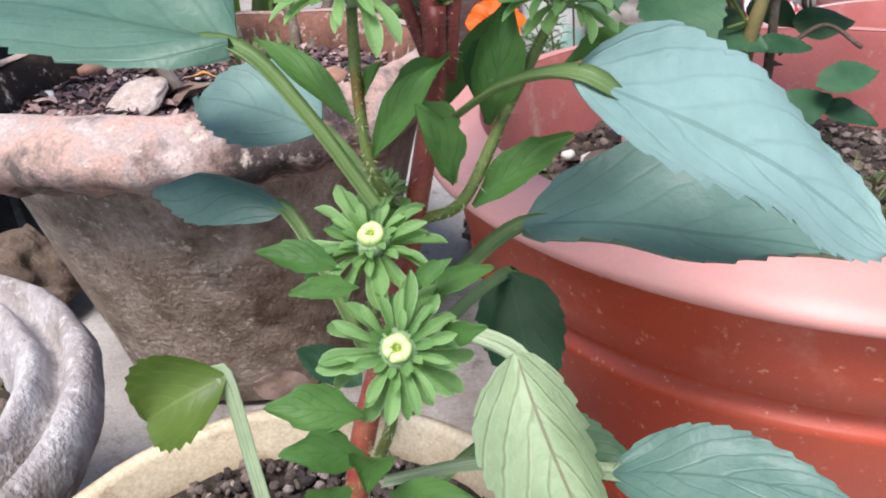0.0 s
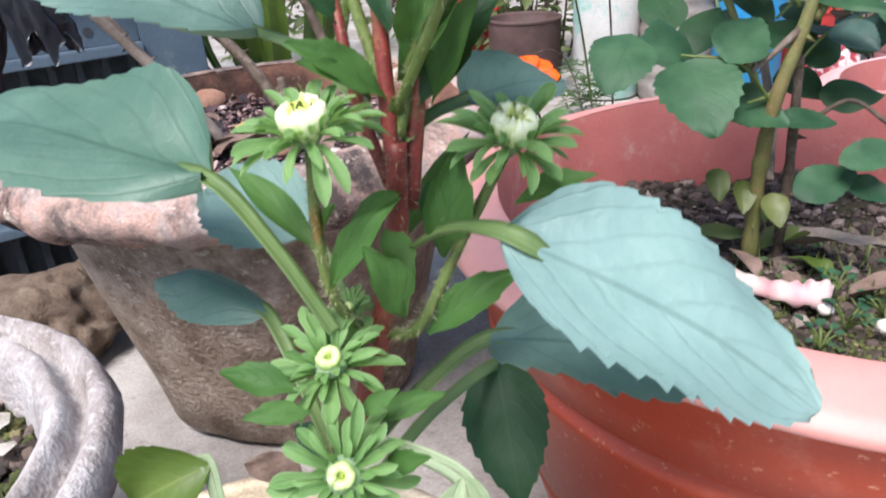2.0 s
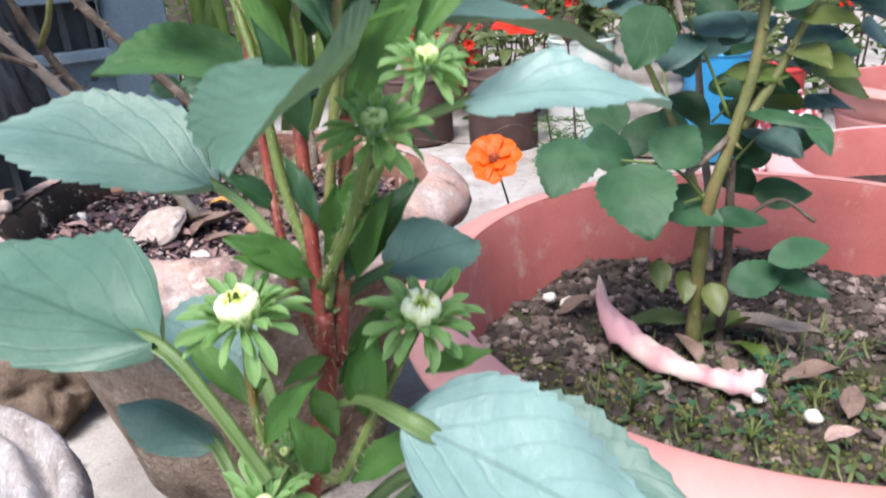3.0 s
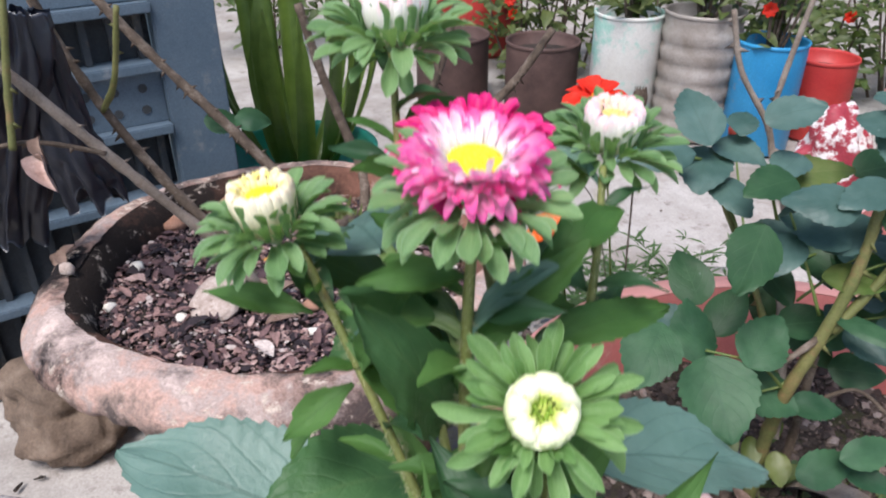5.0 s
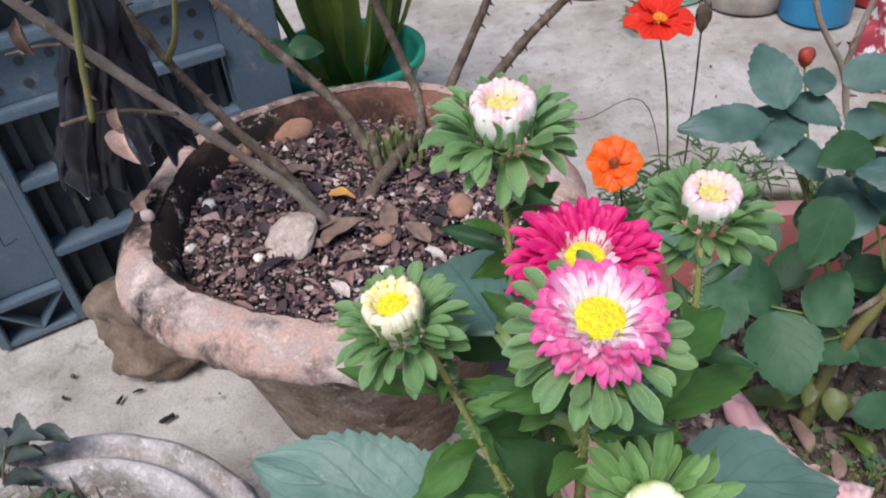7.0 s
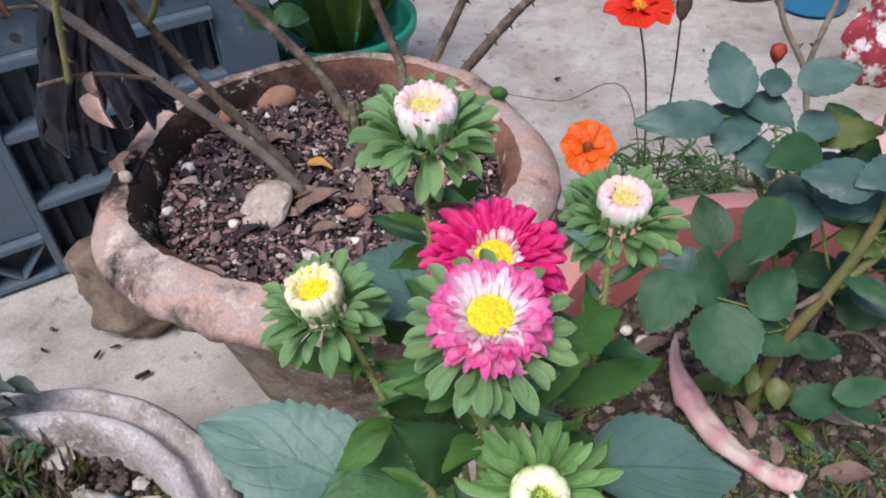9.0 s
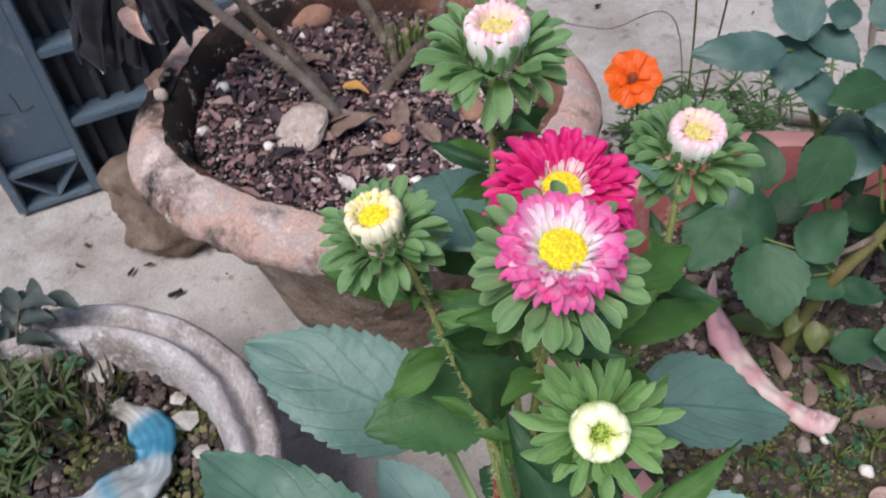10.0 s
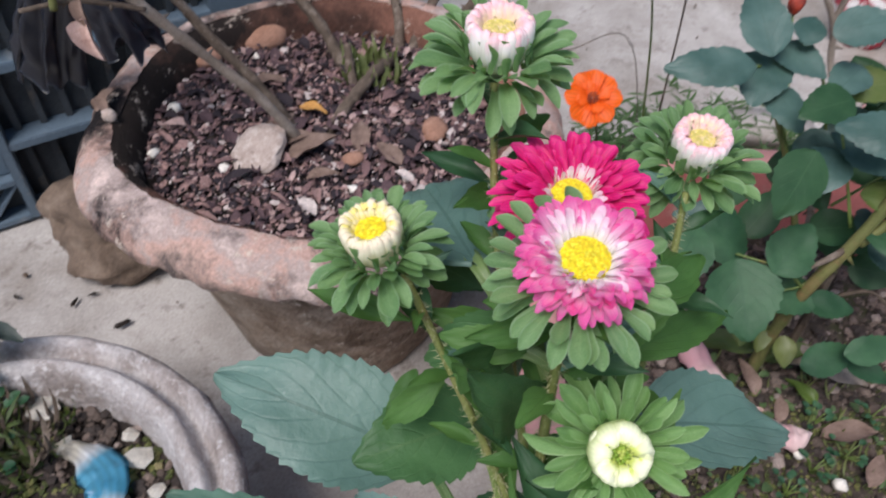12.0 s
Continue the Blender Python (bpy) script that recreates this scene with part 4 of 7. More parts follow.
def small_shrub(at, height, n, label, mat, broad=1.0, teeth=0):
    """A little shrub of leaves in pairs on thin twigs."""
    t = thing("small_shrub", at, label, "shrub")
    for i in range(n):
        a = random.uniform(0, 6.28)
        d = random.uniform(0.2, 0.7) * height
        top = (at[0] + d * math.cos(a), at[1] + d * math.sin(a), at[2] + height * random.uniform(0.6, 1.0))
        bm = bmesh.new()
        run = tube(bm, [at, ((at[0] * 2 + top[0]) / 3, (at[1] * 2 + top[1]) / 3, at[2] + (top[2] - at[2]) * 0.6), top], 0.0013, 0.0007, 5, 4)
        part("twig", bm, M_BARK, t)
        for k, c in enumerate(run[4:]):
            b = a + (1.2 if k % 2 else -1.2)
            s = random.uniform(0.016, 0.026) * broad
            bm = bmesh.new()
            blade(bm, c, c + Vector((s * math.cos(b), s * math.sin(b), s * random.uniform(-0.1, 0.4))), width=0.46, teeth=teeth, nu=8, nv=2, arch=0.12)
            part("leaf", bm, mat, t)


random.seed(21)
small_shrub((-0.395, 0.340, 0.178), 0.075, 4, "small shrub with withered dark grey-green leaves at the cement pot's edge", M_LEAFGREY, 1.4, 5)

OWN = (-0.043, 0.168)


def aster_pot():
    t = thing("plastic_pot", (*OWN, 0), "yellowed cracked plastic pot holding the aster plant", "flower pot")
    bm = bmesh.new()
    lathe(bm, OWN, [(0, 0.003), (0.07, 0.0), (0.074, 0.004), (0.098, 0.185), (0.1005, 0.19)], 56)
    part("body", bm, M_OLDRIM, t)
    bm = bmesh.new()
    lathe(bm, OWN, [(0.0995, 0.188), (0.1035, 0.190), (0.1045, 0.196), (0.1035, 0.201), (0.0995, 0.2015), (0.0975, 0.198), (0.096, 0.17)], 72, lambda a, r, z: (0, 0.0015 * noise.noise(Vector((math.cos(a) * 5, math.sin(a) * 5, 0)))))
    part("rim", bm, M_OLDRIM, t, "chipped cream-coloured rim")


aster_pot()
bm = bmesh.new()
rows = []
for k in range(8):
    r = 0.0965 * k / 7
    rows.append([bm.verts.new((OWN[0] + r * math.cos(a), OWN[1] + r * math.sin(a), 0.178 + 0.003 * noise.noise(Vector((r * math.cos(a) * 30, r * math.sin(a) * 30, 0))))) for a in [2 * math.pi * i / 30 for i in range(30)]])
grid_faces(bm, rows, True)
solid("soil", bm, M_SOILBASE, "granular brown soil bed filling the plastic pot", "soil", kind="stuff")
random.seed(15)
crumbs("soil_crumbs", M_CRUMBS, "round brown soil granules in the plastic pot", "soil crumbs", [((*in_disc(OWN, 0.092), 0.181 + random.uniform(0, 0.003)), random.uniform(0.0012, 0.0034), 0.85) for _ in range(2200)])


# ---------------------------------------------------------------- aster plant
def proto(name, mat, build, smooth=True):
    bm = bmesh.new()
    build(bm)
    return to_mesh(name, bm, mat, smooth)


random.seed(30)
BRACTS, YOUNG_BRACTS = ([proto("bract", mat, lambda bm: blade(bm, (0, 0, 0), (1, 0, 0.04), width=w, kind="spoon", nu=11, nv=2, arch=a, cup=0.25, ripple=0.02, droop=d)) for w, a, d in ((0.34, 0.07, 0.02), (0.30, 0.1, 0.12), (0.38, 0.05, -0.08), (0.32, 0.12, 0.2))] for mat in (M_BRACT, M_BRACTFRESH))


def petal_mesh(name, mat, width=0.26, droop=0.1):
    return proto(name, mat, lambda bm: blade(bm, (0, 0, 0), (1, 0, 0), width=width, kind="petal", nu=9, nv=1, arch=0.06, cup=0.4, ripple=0.02, droop=droop))


PETALS = {k: [petal_mesh(k + "_petal", m, w * q, d + e) for q, e in ((1.0, 0.0), (0.8, 0.16), (1.15, -0.14), (0.9, 0.34))] for k, m, w, d in (("pink", M_PINK, 0.25, -0.10), ("pinkin", M_PINKIN, 0.28, -0.12), ("crimson", M_CRIMSON, 0.25, -0.06))}


def cup_petal(name, mat, profile, n, ragged=0.0):
    """One petal of a closed cup of n petals: it follows the profile of (radius, height) up and over the rim."""
    bm = bmesh.new()
    uv = bm.loops.layers.uv.verify()
    rows = []
    for k, (r, z) in enumerate(profile):
        row = []
        for j in range(-2, 3):
            v = j / 2
            a = v * 1.7 * math.pi / n
            q = r * (1.03 - 0.045 * v * v)
            far = k / (len(profile) - 1)
            q *= 1 + ragged * far * random.uniform(-1.0, 1.0)
            row.append(bm.verts.new((q * math.cos(a), q * math.sin(a), z + ragged * far * random.uniform(-0.6, 0.6) - ragged * v * v * (far > 0.5))))
        rows.append(row)
    grid_faces(bm, rows)
    last = len(profile) - 1
    at = {v: (i / last, j / 4) for i, row in enumerate(rows) for j, v in enumerate(row)}
    for f in bm.faces:
        for loop in f.loops:
            loop[uv].uv = at[loop.vert]
    return to_mesh(name, bm, mat)


BARREL = [(0.20, -0.20), (0.30, -0.12), (0.365, 0.0), (0.395, 0.13), (0.395, 0.25), (0.37, 0.305), (0.32, 0.32), (0.265, 0.29), (0.23, 0.24), (0.215, 0.17)]
KNOB = [(0.14, -0.16), (0.215, -0.08), (0.25, 0.02), (0.245, 0.11), (0.215, 0.17), (0.17, 0.195), (0.125, 0.19), (0.09, 0.165), (0.07, 0.12)]
CUPS = {"creamy": [cup_petal("petal", M_CREAMY, BARREL[:q], 34, k) for k, q in ((0.02, 10), (0.025, 9), (0.025, 10), (0.03, 9), (0.03, 10), (0.035, 8))], "blush": [cup_petal("petal", M_BLUSH, BARREL[:q], 34, k) for k, q in ((0.02, 10), (0.025, 9), (0.025, 10), (0.03, 9), (0.03, 10), (0.035, 8))],
        "lime": [cup_petal("petal", M_LIMEPETAL, KNOB[:q], 13, k) for k, q in ((0.06, 9), (0.09, 8), (0.12, 9), (0.10, 7))], "knob": [cup_petal("petal", M_GREENKNOB, KNOB, 14, k) for k in (0.03, 0.06)]}


def disc_mesh(name, mat, radius, dome, n):
    """A dome packed with small florets."""
    bm = bmesh.new()
    for i in range(n):
        d = math.sqrt((i + 0.5) / n)
        a = i * 2.39996
        r = radius * d
        c = Vector((r * math.cos(a), r * math.sin(a), dome * (1 - d * d)))
        s = radius * 1.15 / math.sqrt(n)
        tip = bm.verts.new(c + Vector((0, 0, s * 1.2)))
        ring = [bm.verts.new(c + Vector((s * math.cos(b), s * math.sin(b), s * 0.3))) for b in (0, 1.257, 2.513, 3.77, 5.03)]
        foot = [bm.verts.new(v.co + Vector((0, 0, -s * 1.5))) for v in ring]
        for k in range(5):
            bm.faces.new((tip, ring[k], ring[(k + 1) % 5]))
            bm.faces.new((ring[k], foot[k], foot[(k + 1) % 5], ring[(k + 1) % 5]))
    return to_mesh(name, bm, mat)


def flower_head(plant, centre, axis, kind, size, seed, label, core=1.35):
    """A head at centre that faces along axis; size is the half width of its bracts."""
    rnd = random.Random(seed)
    face = Matrix.Translation(Vector(centre)) @ Vector(axis).to_track_quat("Z", "Y").to_matrix().to_4x4()
    local = ORG[plant].inverted() @ face
    bm = bmesh.new()
    lathe(bm, (0, 0), [(0.001, -0.42 * size), (0.07 * size, -0.40 * size), (0.13 * size, -0.30 * size), (0.25 * size, -0.16 * size), (0.27 * size, -0.04 * size), (0.2 * size, 0.02 * size), (0.002, 0.04 * size)], 16)
    head = piece("flower_head", to_mesh("flower_head", bm, M_BRACT), plant, local, label)

    def ring(n, length, lift, at, z, name, meshes, spread=8, wide=1.0, wild=0.13):
        for i in range(n):
            a = 360 * i / n + rnd.uniform(-0.35, 0.35) * 360 / n
            k = length * size * rnd.uniform(1 - wild, 1 + wild * 0.9)
            m = pose(0, 0, z * size, 0, 0, a) @ pose(at * size, 0, 0, rnd.uniform(-110, 110) * wild, -(lift + rnd.uniform(-spread, spread)), 0) @ Matrix.Diagonal((k, k * wide * rnd.uniform(0.9, 1.1), k, 1))
            piece(name, rnd.choice(meshes), head, m)

    def cup(n, kind, k, wild=1.0, tall=1.0):
        for i in range(n):
            piece("petal", rnd.choice(CUPS[kind]), head, pose(0, 0, 0, 0, rnd.uniform(-1.5, 1.5) * wild, 360 * i / n + rnd.uniform(-4, 4)) @ Matrix.Diagonal((k * size * rnd.uniform(0.97, 1.03), k * size, k * size * tall * (1 + wild * rnd.uniform(-0.10, 0.08)), 1)))

    if kind in ("bud", "lime"):
        k, w = core, 0.80
        ring(12, 0.72, -8, 0.22, -0.26, "bract", YOUNG_BRACTS, 16, w, 0.24)
        ring(14, 0.70, 10, 0.23, -0.18, "bract", YOUNG_BRACTS, 16, w, 0.24)
        ring(14, 0.56, 28, 0.24, -0.12, "bract", YOUNG_BRACTS, 14, w, 0.22)
        ring(13, 0.38, 54, 0.25 * k, -0.10, "bract", YOUNG_BRACTS, 13, 1.0, 0.19)
        cup(14, "lime" if core > 1.2 else "knob", k, 2.5)
        piece("disc", disc_mesh("disc", M_LIME, 0.09 * size * k, 0.01 * size, 26), head, pose(0, 0, 0.09 * size * k), "pale lime centre")
    elif kind in ("creamy", "blush"):
        ring(15, 0.58, -10, 0.28, -0.34, "bract", BRACTS, 14, 1.0, 0.19)
        ring(18, 0.60, 6, 0.32, -0.26, "bract", BRACTS, 14, 1.0, 0.19)
        ring(18, 0.54, 22, 0.36, -0.18, "bract", BRACTS, 13, 1.0, 0.19)
        ring(15, 0.44, 42, 0.38, -0.14, "bract", BRACTS, 13, 1.0, 0.19)
        ring(10, 0.34, 84, 0.42, -0.16, "bract", BRACTS, 13, 1.0, 0.19)
        k = 0.97 if kind == "creamy" else 0.90
        ring(14, 0.36, 80, 0.37 * k + 0.03, -0.10, "bract", BRACTS, 9, 1.1, 0.3)
        cup(34, kind, k, 0.9, 1.3)
        cup(30, kind, k * 0.94, 1.0, 1.3)
        cup(22, kind, k * 0.85, 1.4, 1.3)
        piece("disc", disc_mesh("disc", M_CREAMDISC if kind != "creamy" else M_DISC, 0.215 * k * size, 0.02 * size, 150), head, pose(0, 0, (0.25 if kind == "creamy" else 0.235) * k * size), "yellow centre")
    elif kind == "pink":
        ring(13, 0.48, -18, 0.32, -0.38, "bract", BRACTS, 14, 1.0, 0.19)
        ring(16, 0.53, -4, 0.38, -0.30, "bract", BRACTS, 13, 1.0, 0.19)
        ring(16, 0.47, 8, 0.44, -0.22, "bract", BRACTS, 13, 1.0, 0.19)
        ring(56, 0.36, 6, 0.235, -0.06, "petal", PETALS["pink"], 8, 1.15, 0.18)
        ring(60, 0.37, 17, 0.235, -0.03, "petal", PETALS["pink"], 9, 1.15, 0.20)
        ring(60, 0.36, 28, 0.23, 0.00, "petal", PETALS["pink"], 10, 1.15, 0.22)
        ring(56, 0.30, 39, 0.225, 0.02, "petal", PETALS["pink"] + PETALS["pinkin"], 12, 0.95, 0.24)
        ring(50, 0.20, 52, 0.22, 0.03, "petal", PETALS["pinkin"], 14, 1.0, 0.26)
        piece("disc", disc_mesh("disc", M_DISC, 0.23 * size, 0.06 * size, 380), head, pose(0, 0, 0.07 * size), "bright yellow centre")
    elif kind == "crimson":
        ring(13, 0.60, -26, 0.26, -0.36, "bract", BRACTS, 14, 1.0, 0.19)
        ring(14, 0.60, -10, 0.28, -0.28, "bract", BRACTS, 13, 1.0, 0.19)
        ring(42, 0.62, -4, 0.26, -0.04, "petal", PETALS["crimson"], 8, 0.9, 0.12)
        ring(42, 0.56, 6, 0.27, 0.00, "petal", PETALS["crimson"], 9, 0.95, 0.14)
        ring(40, 0.47, 15, 0.27, 0.04, "petal", PETALS["crimson"], 9, 1.0, 0.16)
        ring(38, 0.38, 25, 0.26, 0.07, "petal", PETALS["crimson"], 10, 1.05, 0.18)
        ring(34, 0.28, 38, 0.23, 0.09, "petal", PETALS["crimson"], 10, 1.1, 0.2)
        ring(40, 0.17, 54, 0.225, 0.07, "petal", PETALS["pinkin"], 16, 1.4, 0.3)
        piece("disc", disc_mesh("disc", M_DISC, 0.24 * size, 0.07 * size, 300), head, pose(0, 0, 0.075 * size), "yellow centre")
    return head


random.seed(31)
aster = thing("aster_plant", (-0.005, 0.160, 0.178), "tall potted aster with red stems, toothed leaves and pink flowers", "flowering plant")


def stem(points, r0, r1, mat=M_STEM, label=""):
    bm = bmesh.new()
    run = tube(bm, points, r0, r1, 9, 6, 0.1)
    body = part("stem", bm, mat, aster, label)
    # bristly hairs along the stem
    bm = bmesh.new()
    for _ in range(int(len(run) * 22)):
        i = random.randrange(len(run) - 1)
        c = run[i].lerp(run[i + 1], random.random())
        r = r0 + (r1 - r0) * i / (len(run) - 1)
        d = Vector((random.uniform(-1, 1), random.uniform(-1, 1), random.uniform(-0.2, 0.4))).normalized()
        q = d.cross(Vector((0, 0, 1))).normalized() * 0.00014
        a, b, e = bm.verts.new(c + d * r * 0.8 + q), bm.verts.new(c + d * r * 0.8 - q), bm.verts.new(c + d * (r + random.uniform(0.0012, 0.0032)))
        bm.faces.new((a, b, e))
    part("hairs", bm, M_HAIR, body)
    return body


def winged_stalk(bm, points, w0, w1, up):
    """A grooved, flattened leaf stalk whose wings widen into the blade."""
    run = spline(points, 5)
    uv = bm.loops.layers.uv.verify()
    rows = []
    for i, c in enumerate(run):
        u = i / (len(run) - 1)
        d = (run[min(i + 1, len(run) - 1)] - run[max(i - 1, 0)]).normalized()
        side = d.cross(up).normalized()
        n = side.cross(d)
        w = w0 + (w1 - w0) * u ** 2
        if i >= len(run) - 3:
            w *= (0.75, 0.45, 0.12)[i - len(run) + 3]
        shape = ((-1.0, 0.35), (-0.5, -0.05), (-0.12, -0.12), (0.12, -0.12), (0.5, -0.05), (1.0, 0.35), (0.55, -0.45), (0.0, -0.75), (-0.55, -0.45))
        rows.append([bm.verts.new(c + side * (w * x) + n * (w * (z * 0.8 + 0.15))) for x, z in shape])
    grid_faces(bm, rows, True)
    at = {v: (0.3 + 0.02 * i, 0.5 + 0.4 * shape[j][0]) for i, row in enumerate(rows) for j, v in enumerate(row)}
    for f in bm.faces:
        for loop in f.loops:
            loop[uv].uv = at[loop.vert]


def leaf(base, tip, mat, width, up=(0, -0.5, 0.85), teeth=0, arch=0.06, cup=0.12, kind="ovate", stalk=None, droop=0.0, ripple=0.04, label="", winged=0.0020, stalk_mat=None):
    bm = bmesh.new()
    blade(bm, base, tip, up, width, teeth, arch, cup, kind, 16, 4, ripple * 1.5, droop)
    ob = part("leaf", bm, mat, aster, label)
    if stalk:
        bm = bmesh.new()
        b, s = Vector(base), Vector(stalk)
        m = (b + s) / 2 + Vector((0, 0, 0.075 * (b - s).length))
        over = b + (Vector(tip) - b) * 0.20
        winged_stalk(bm, [s, m, b, over], winged * 0.95, winged * 1.5, Vector(up))
        part("leaf_stalk", bm, stalk_mat or M_STALK, aster)
    return ob


# stems
stem([(-0.012, 0.160, 0.170), (-0.008, 0.160, 0.258), (0.008, 0.168, 0.315), (0.019, 0.176, 0.360), (0.0215, 0.176, 0.385)], 0.0038, 0.0027, M_REDSTEM, "stout reddish main stem")
stem([(0.0205, 0.175, 0.372), (0.0195, 0.180, 0.40), (0.018, 0.188, 0.435)], 0.0022, 0.0019, M_REDSTEM)
stem([(0.018, 0.188, 0.434), (0.014, 0.200, 0.470), (0.013, 0.210, 0.515), (0.014, 0.214, 0.548)], 0.0019, 0.0013, M_FLSTEM)
stem([(0.0230, 0.178, 0.368), (0.027, 0.183, 0.40), (0.030, 0.192, 0.435)], 0.0024, 0.002, M_REDSTEM)
stem([(0.030, 0.192, 0.434), (0.030, 0.205, 0.465), (0.020, 0.225, 0.51), (0.0125, 0.240, 0.540)], 0.002, 0.0013, M_FLSTEM)
stem([(0.018, 0.190, 0.43), (0.002, 0.204, 0.465), (-0.016, 0.217, 0.50), (-0.032, 0.229, 0.528)], 0.0015, 0.0011, M_FLSTEM)
stem([(0.016, 0.196, 0.45), (0.004, 0.220, 0.49), (-0.008, 0.250, 0.53), (-0.013, 0.268, 0.568)], 0.0015, 0.0011, M_FLSTEM)
stem([(0.030, 0.195, 0.435), (0.040, 0.225, 0.47), (0.046, 0.250, 0.51), (0.047, 0.266, 0.538)], 0.0015, 0.0011, M_FLSTEM)
stem([(0.024, 0.183, 0.41), (0.030, 0.186, 0.45), (0.033, 0.191, 0.485), (0.032, 0.193, 0.503)], 0.0015, 0.0011, M_FLSTEM)
stem([(0.012, 0.170, 0.335), (0.006, 0.161, 0.352), (0.0045, 0.160, 0.370), (0.005, 0.161, 0.388)], 0.0015, 0.0012, M_STEM)
stem([(0.016, 0.172, 0.335), (0.026, 0.160, 0.345), (0.036, 0.163, 0.364), (0.047, 0.167, 0.384)], 0.0015, 0.0012, M_STEM)
stem([(0.002, 0.165, 0.292), (0.004, 0.150, 0.318), (0.005, 0.153, 0.334)], 0.0014, 0.0012, M_STEM)
stem([(-0.004, 0.162, 0.262), (0.006, 0.142, 0.295), (0.010, 0.134, 0.318)], 0.0016, 0.0013, M_STEM)
stem([(0.022, 0.178, 0.392), (0.034, 0.165, 0.415), (0.043, 0.150, 0.437)], 0.0014, 0.0012, M_STEM)
stem([(0.024, 0.180, 0.40), (0.040, 0.172, 0.425), (0.053, 0.164, 0.447)], 0.0014, 0.0012, M_STEM)
stem([(0.021, 0.178, 0.392), (0.012, 0.186, 0.42), (0.006, 0.196, 0.45), (-0.006, 0.212, 0.48)], 0.0017, 0.001, M_STEM)
stem([(0.019, 0.177, 0.374), (0.0125, 0.181, 0.3923), (0.0088, 0.187, 0.4096), (0.0063, 0.193, 0.4207), (0.002, 0.204, 0.462)], 0.0017, 0.0013, M_REDSTEM)
stem([(0.022, 0.178, 0.386), (0.027, 0.181, 0.4055), (0.0343, 0.181, 0.4221), (0.040, 0.176, 0.43)], 0.0016, 0.0013, M_STEM)

# flower heads
flower_head(aster, (0.011, 0.131, 0.325), (0.05, -0.75, 0.62), "bud", 0.0165, 1, "green flower bud with leafy bracts", 0.75)
flower_head(aster, (0.005, 0.153, 0.340), (-0.02, -0.45, 0.88), "bud", 0.0160, 2, "green flower bud with a pale tip", 0.75)
flower_head(aster, (0.005, 0.160, 0.395), (-0.05, -0.22, 0.95), "bud", 0.0165, 3, "green flower bud with a cream tip", 1.3)
flower_head(aster, (0.049, 0.167, 0.390), (0.15, -0.30, 0.92), "bud", 0.0165, 4, "green flower bud with a lime centre", 1.22)
flower_head(aster, (0.045, 0.148, 0.443), (0.1, -0.35, 0.9), "bud", 0.0125, 5, "small closed green flower bud", 0.9)
flower_head(aster, (0.055, 0.163, 0.453), (0.2, -0.3, 0.9), "bud", 0.0115, 6, "small closed green flower bud", 0.9)
flower_head(aster, (0.006, 0.172, 0.343), (-0.3, -0.4, 0.85), "bud", 0.0075, 7, "tiny green side bud", 0.8)
flower_head(aster, (0.014, 0.211, 0.560), (0.03, -0.19, 0.98), "pink", 0.0260, 8, "open pink flower with white ring and yellow centre")
flower_head(aster, (0.0115, 0.2435, 0.5495), (0.02, -0.27, 0.96), "crimson", 0.0250, 9, "open crimson flower with a yellow centre")
flower_head(aster, (-0.041, 0.233, 0.535), (-0.14, -0.10, 0.98), "creamy", 0.0225, 10, "opening cream bud with a yellow centre")
flower_head(aster, (-0.013, 0.274, 0.576), (0.0, -0.12, 0.99), "blush", 0.0255, 11, "opening pale pink bud")
flower_head(aster, (0.050, 0.280, 0.543), (0.02, -0.18, 0.98), "blush", 0.0235, 12, "opening pale pink and white bud")
flower_head(aster, (0.031, 0.192, 0.511), (0.03, -0.66, 0.75), "lime", 0.0235, 13, "half-open lime green bud with a pale ring", 1.38)

# broad toothed leaves
leaf((-0.0224, 0.168, 0.380), (-0.135, 0.217, 0.382), M_LEAF, 0.42, stalk=(0.006, 0.156, 0.346), winged=0.0021, teeth=13, up=(0, -0.20, 0.98))
leaf((-0.029, 0.241, 0.4015), (-0.118, 0.253, 0.424), M_LEAFBLUE, 0.56, stalk=(0.022, 0.178, 0.382), teeth=14, up=(0, -0.34, 0.94))
leaf((0.047, 0.138, 0.378), (0.106, 0.130, 0.343), M_LEAFSHEEN, 0.61, stalk=(0.021, 0.172, 0.358), teeth=14, up=(0.1, -0.45, 0.9))
leaf((0.041, 0.182, 0.327), (0.122, 0.170, 0.319), M_LEAFBLUE, 0.72, stalk=(0.006, 0.166, 0.300), winged=0.0026, teeth=12, up=(0, -0.13, 1.0), arch=0.05, cup=0.2)
leaf((-0.015, 0.215, 0.345), (-0.060, 0.245, 0.349), M_LEAFSHEEN, 0.62, stalk=(0.010, 0.170, 0.33), teeth=10, up=(0, -0.6, 0.8))
leaf((-0.023, 0.190, 0.331), (-0.073, 0.222, 0.325), M_LEAFBLUE, 0.36, stalk=(0.0, 0.164, 0.296), teeth=9, up=(0.05, -0.10, 1.0), arch=0.14, cup=-0.45)
leaf((0.036, 0.142, 0.315), (0.052, 0.113, 0.279), M_LEAFPALE, 0.50, stalk=(0.010, 0.152, 0.318), teeth=10, up=(-0.35, -0.7, 0.6), arch=0.06, cup=0.55, stalk_mat=M_LEAFPALE, label="pale underside of a hanging leaf")
leaf((0.040, 0.240, 0.281), (0.048, 0.206, 0.246), M_LEAFSHADE, 0.62, stalk=(0.0, 0.165, 0.28), teeth=9, up=(0, -0.85, 0.5))
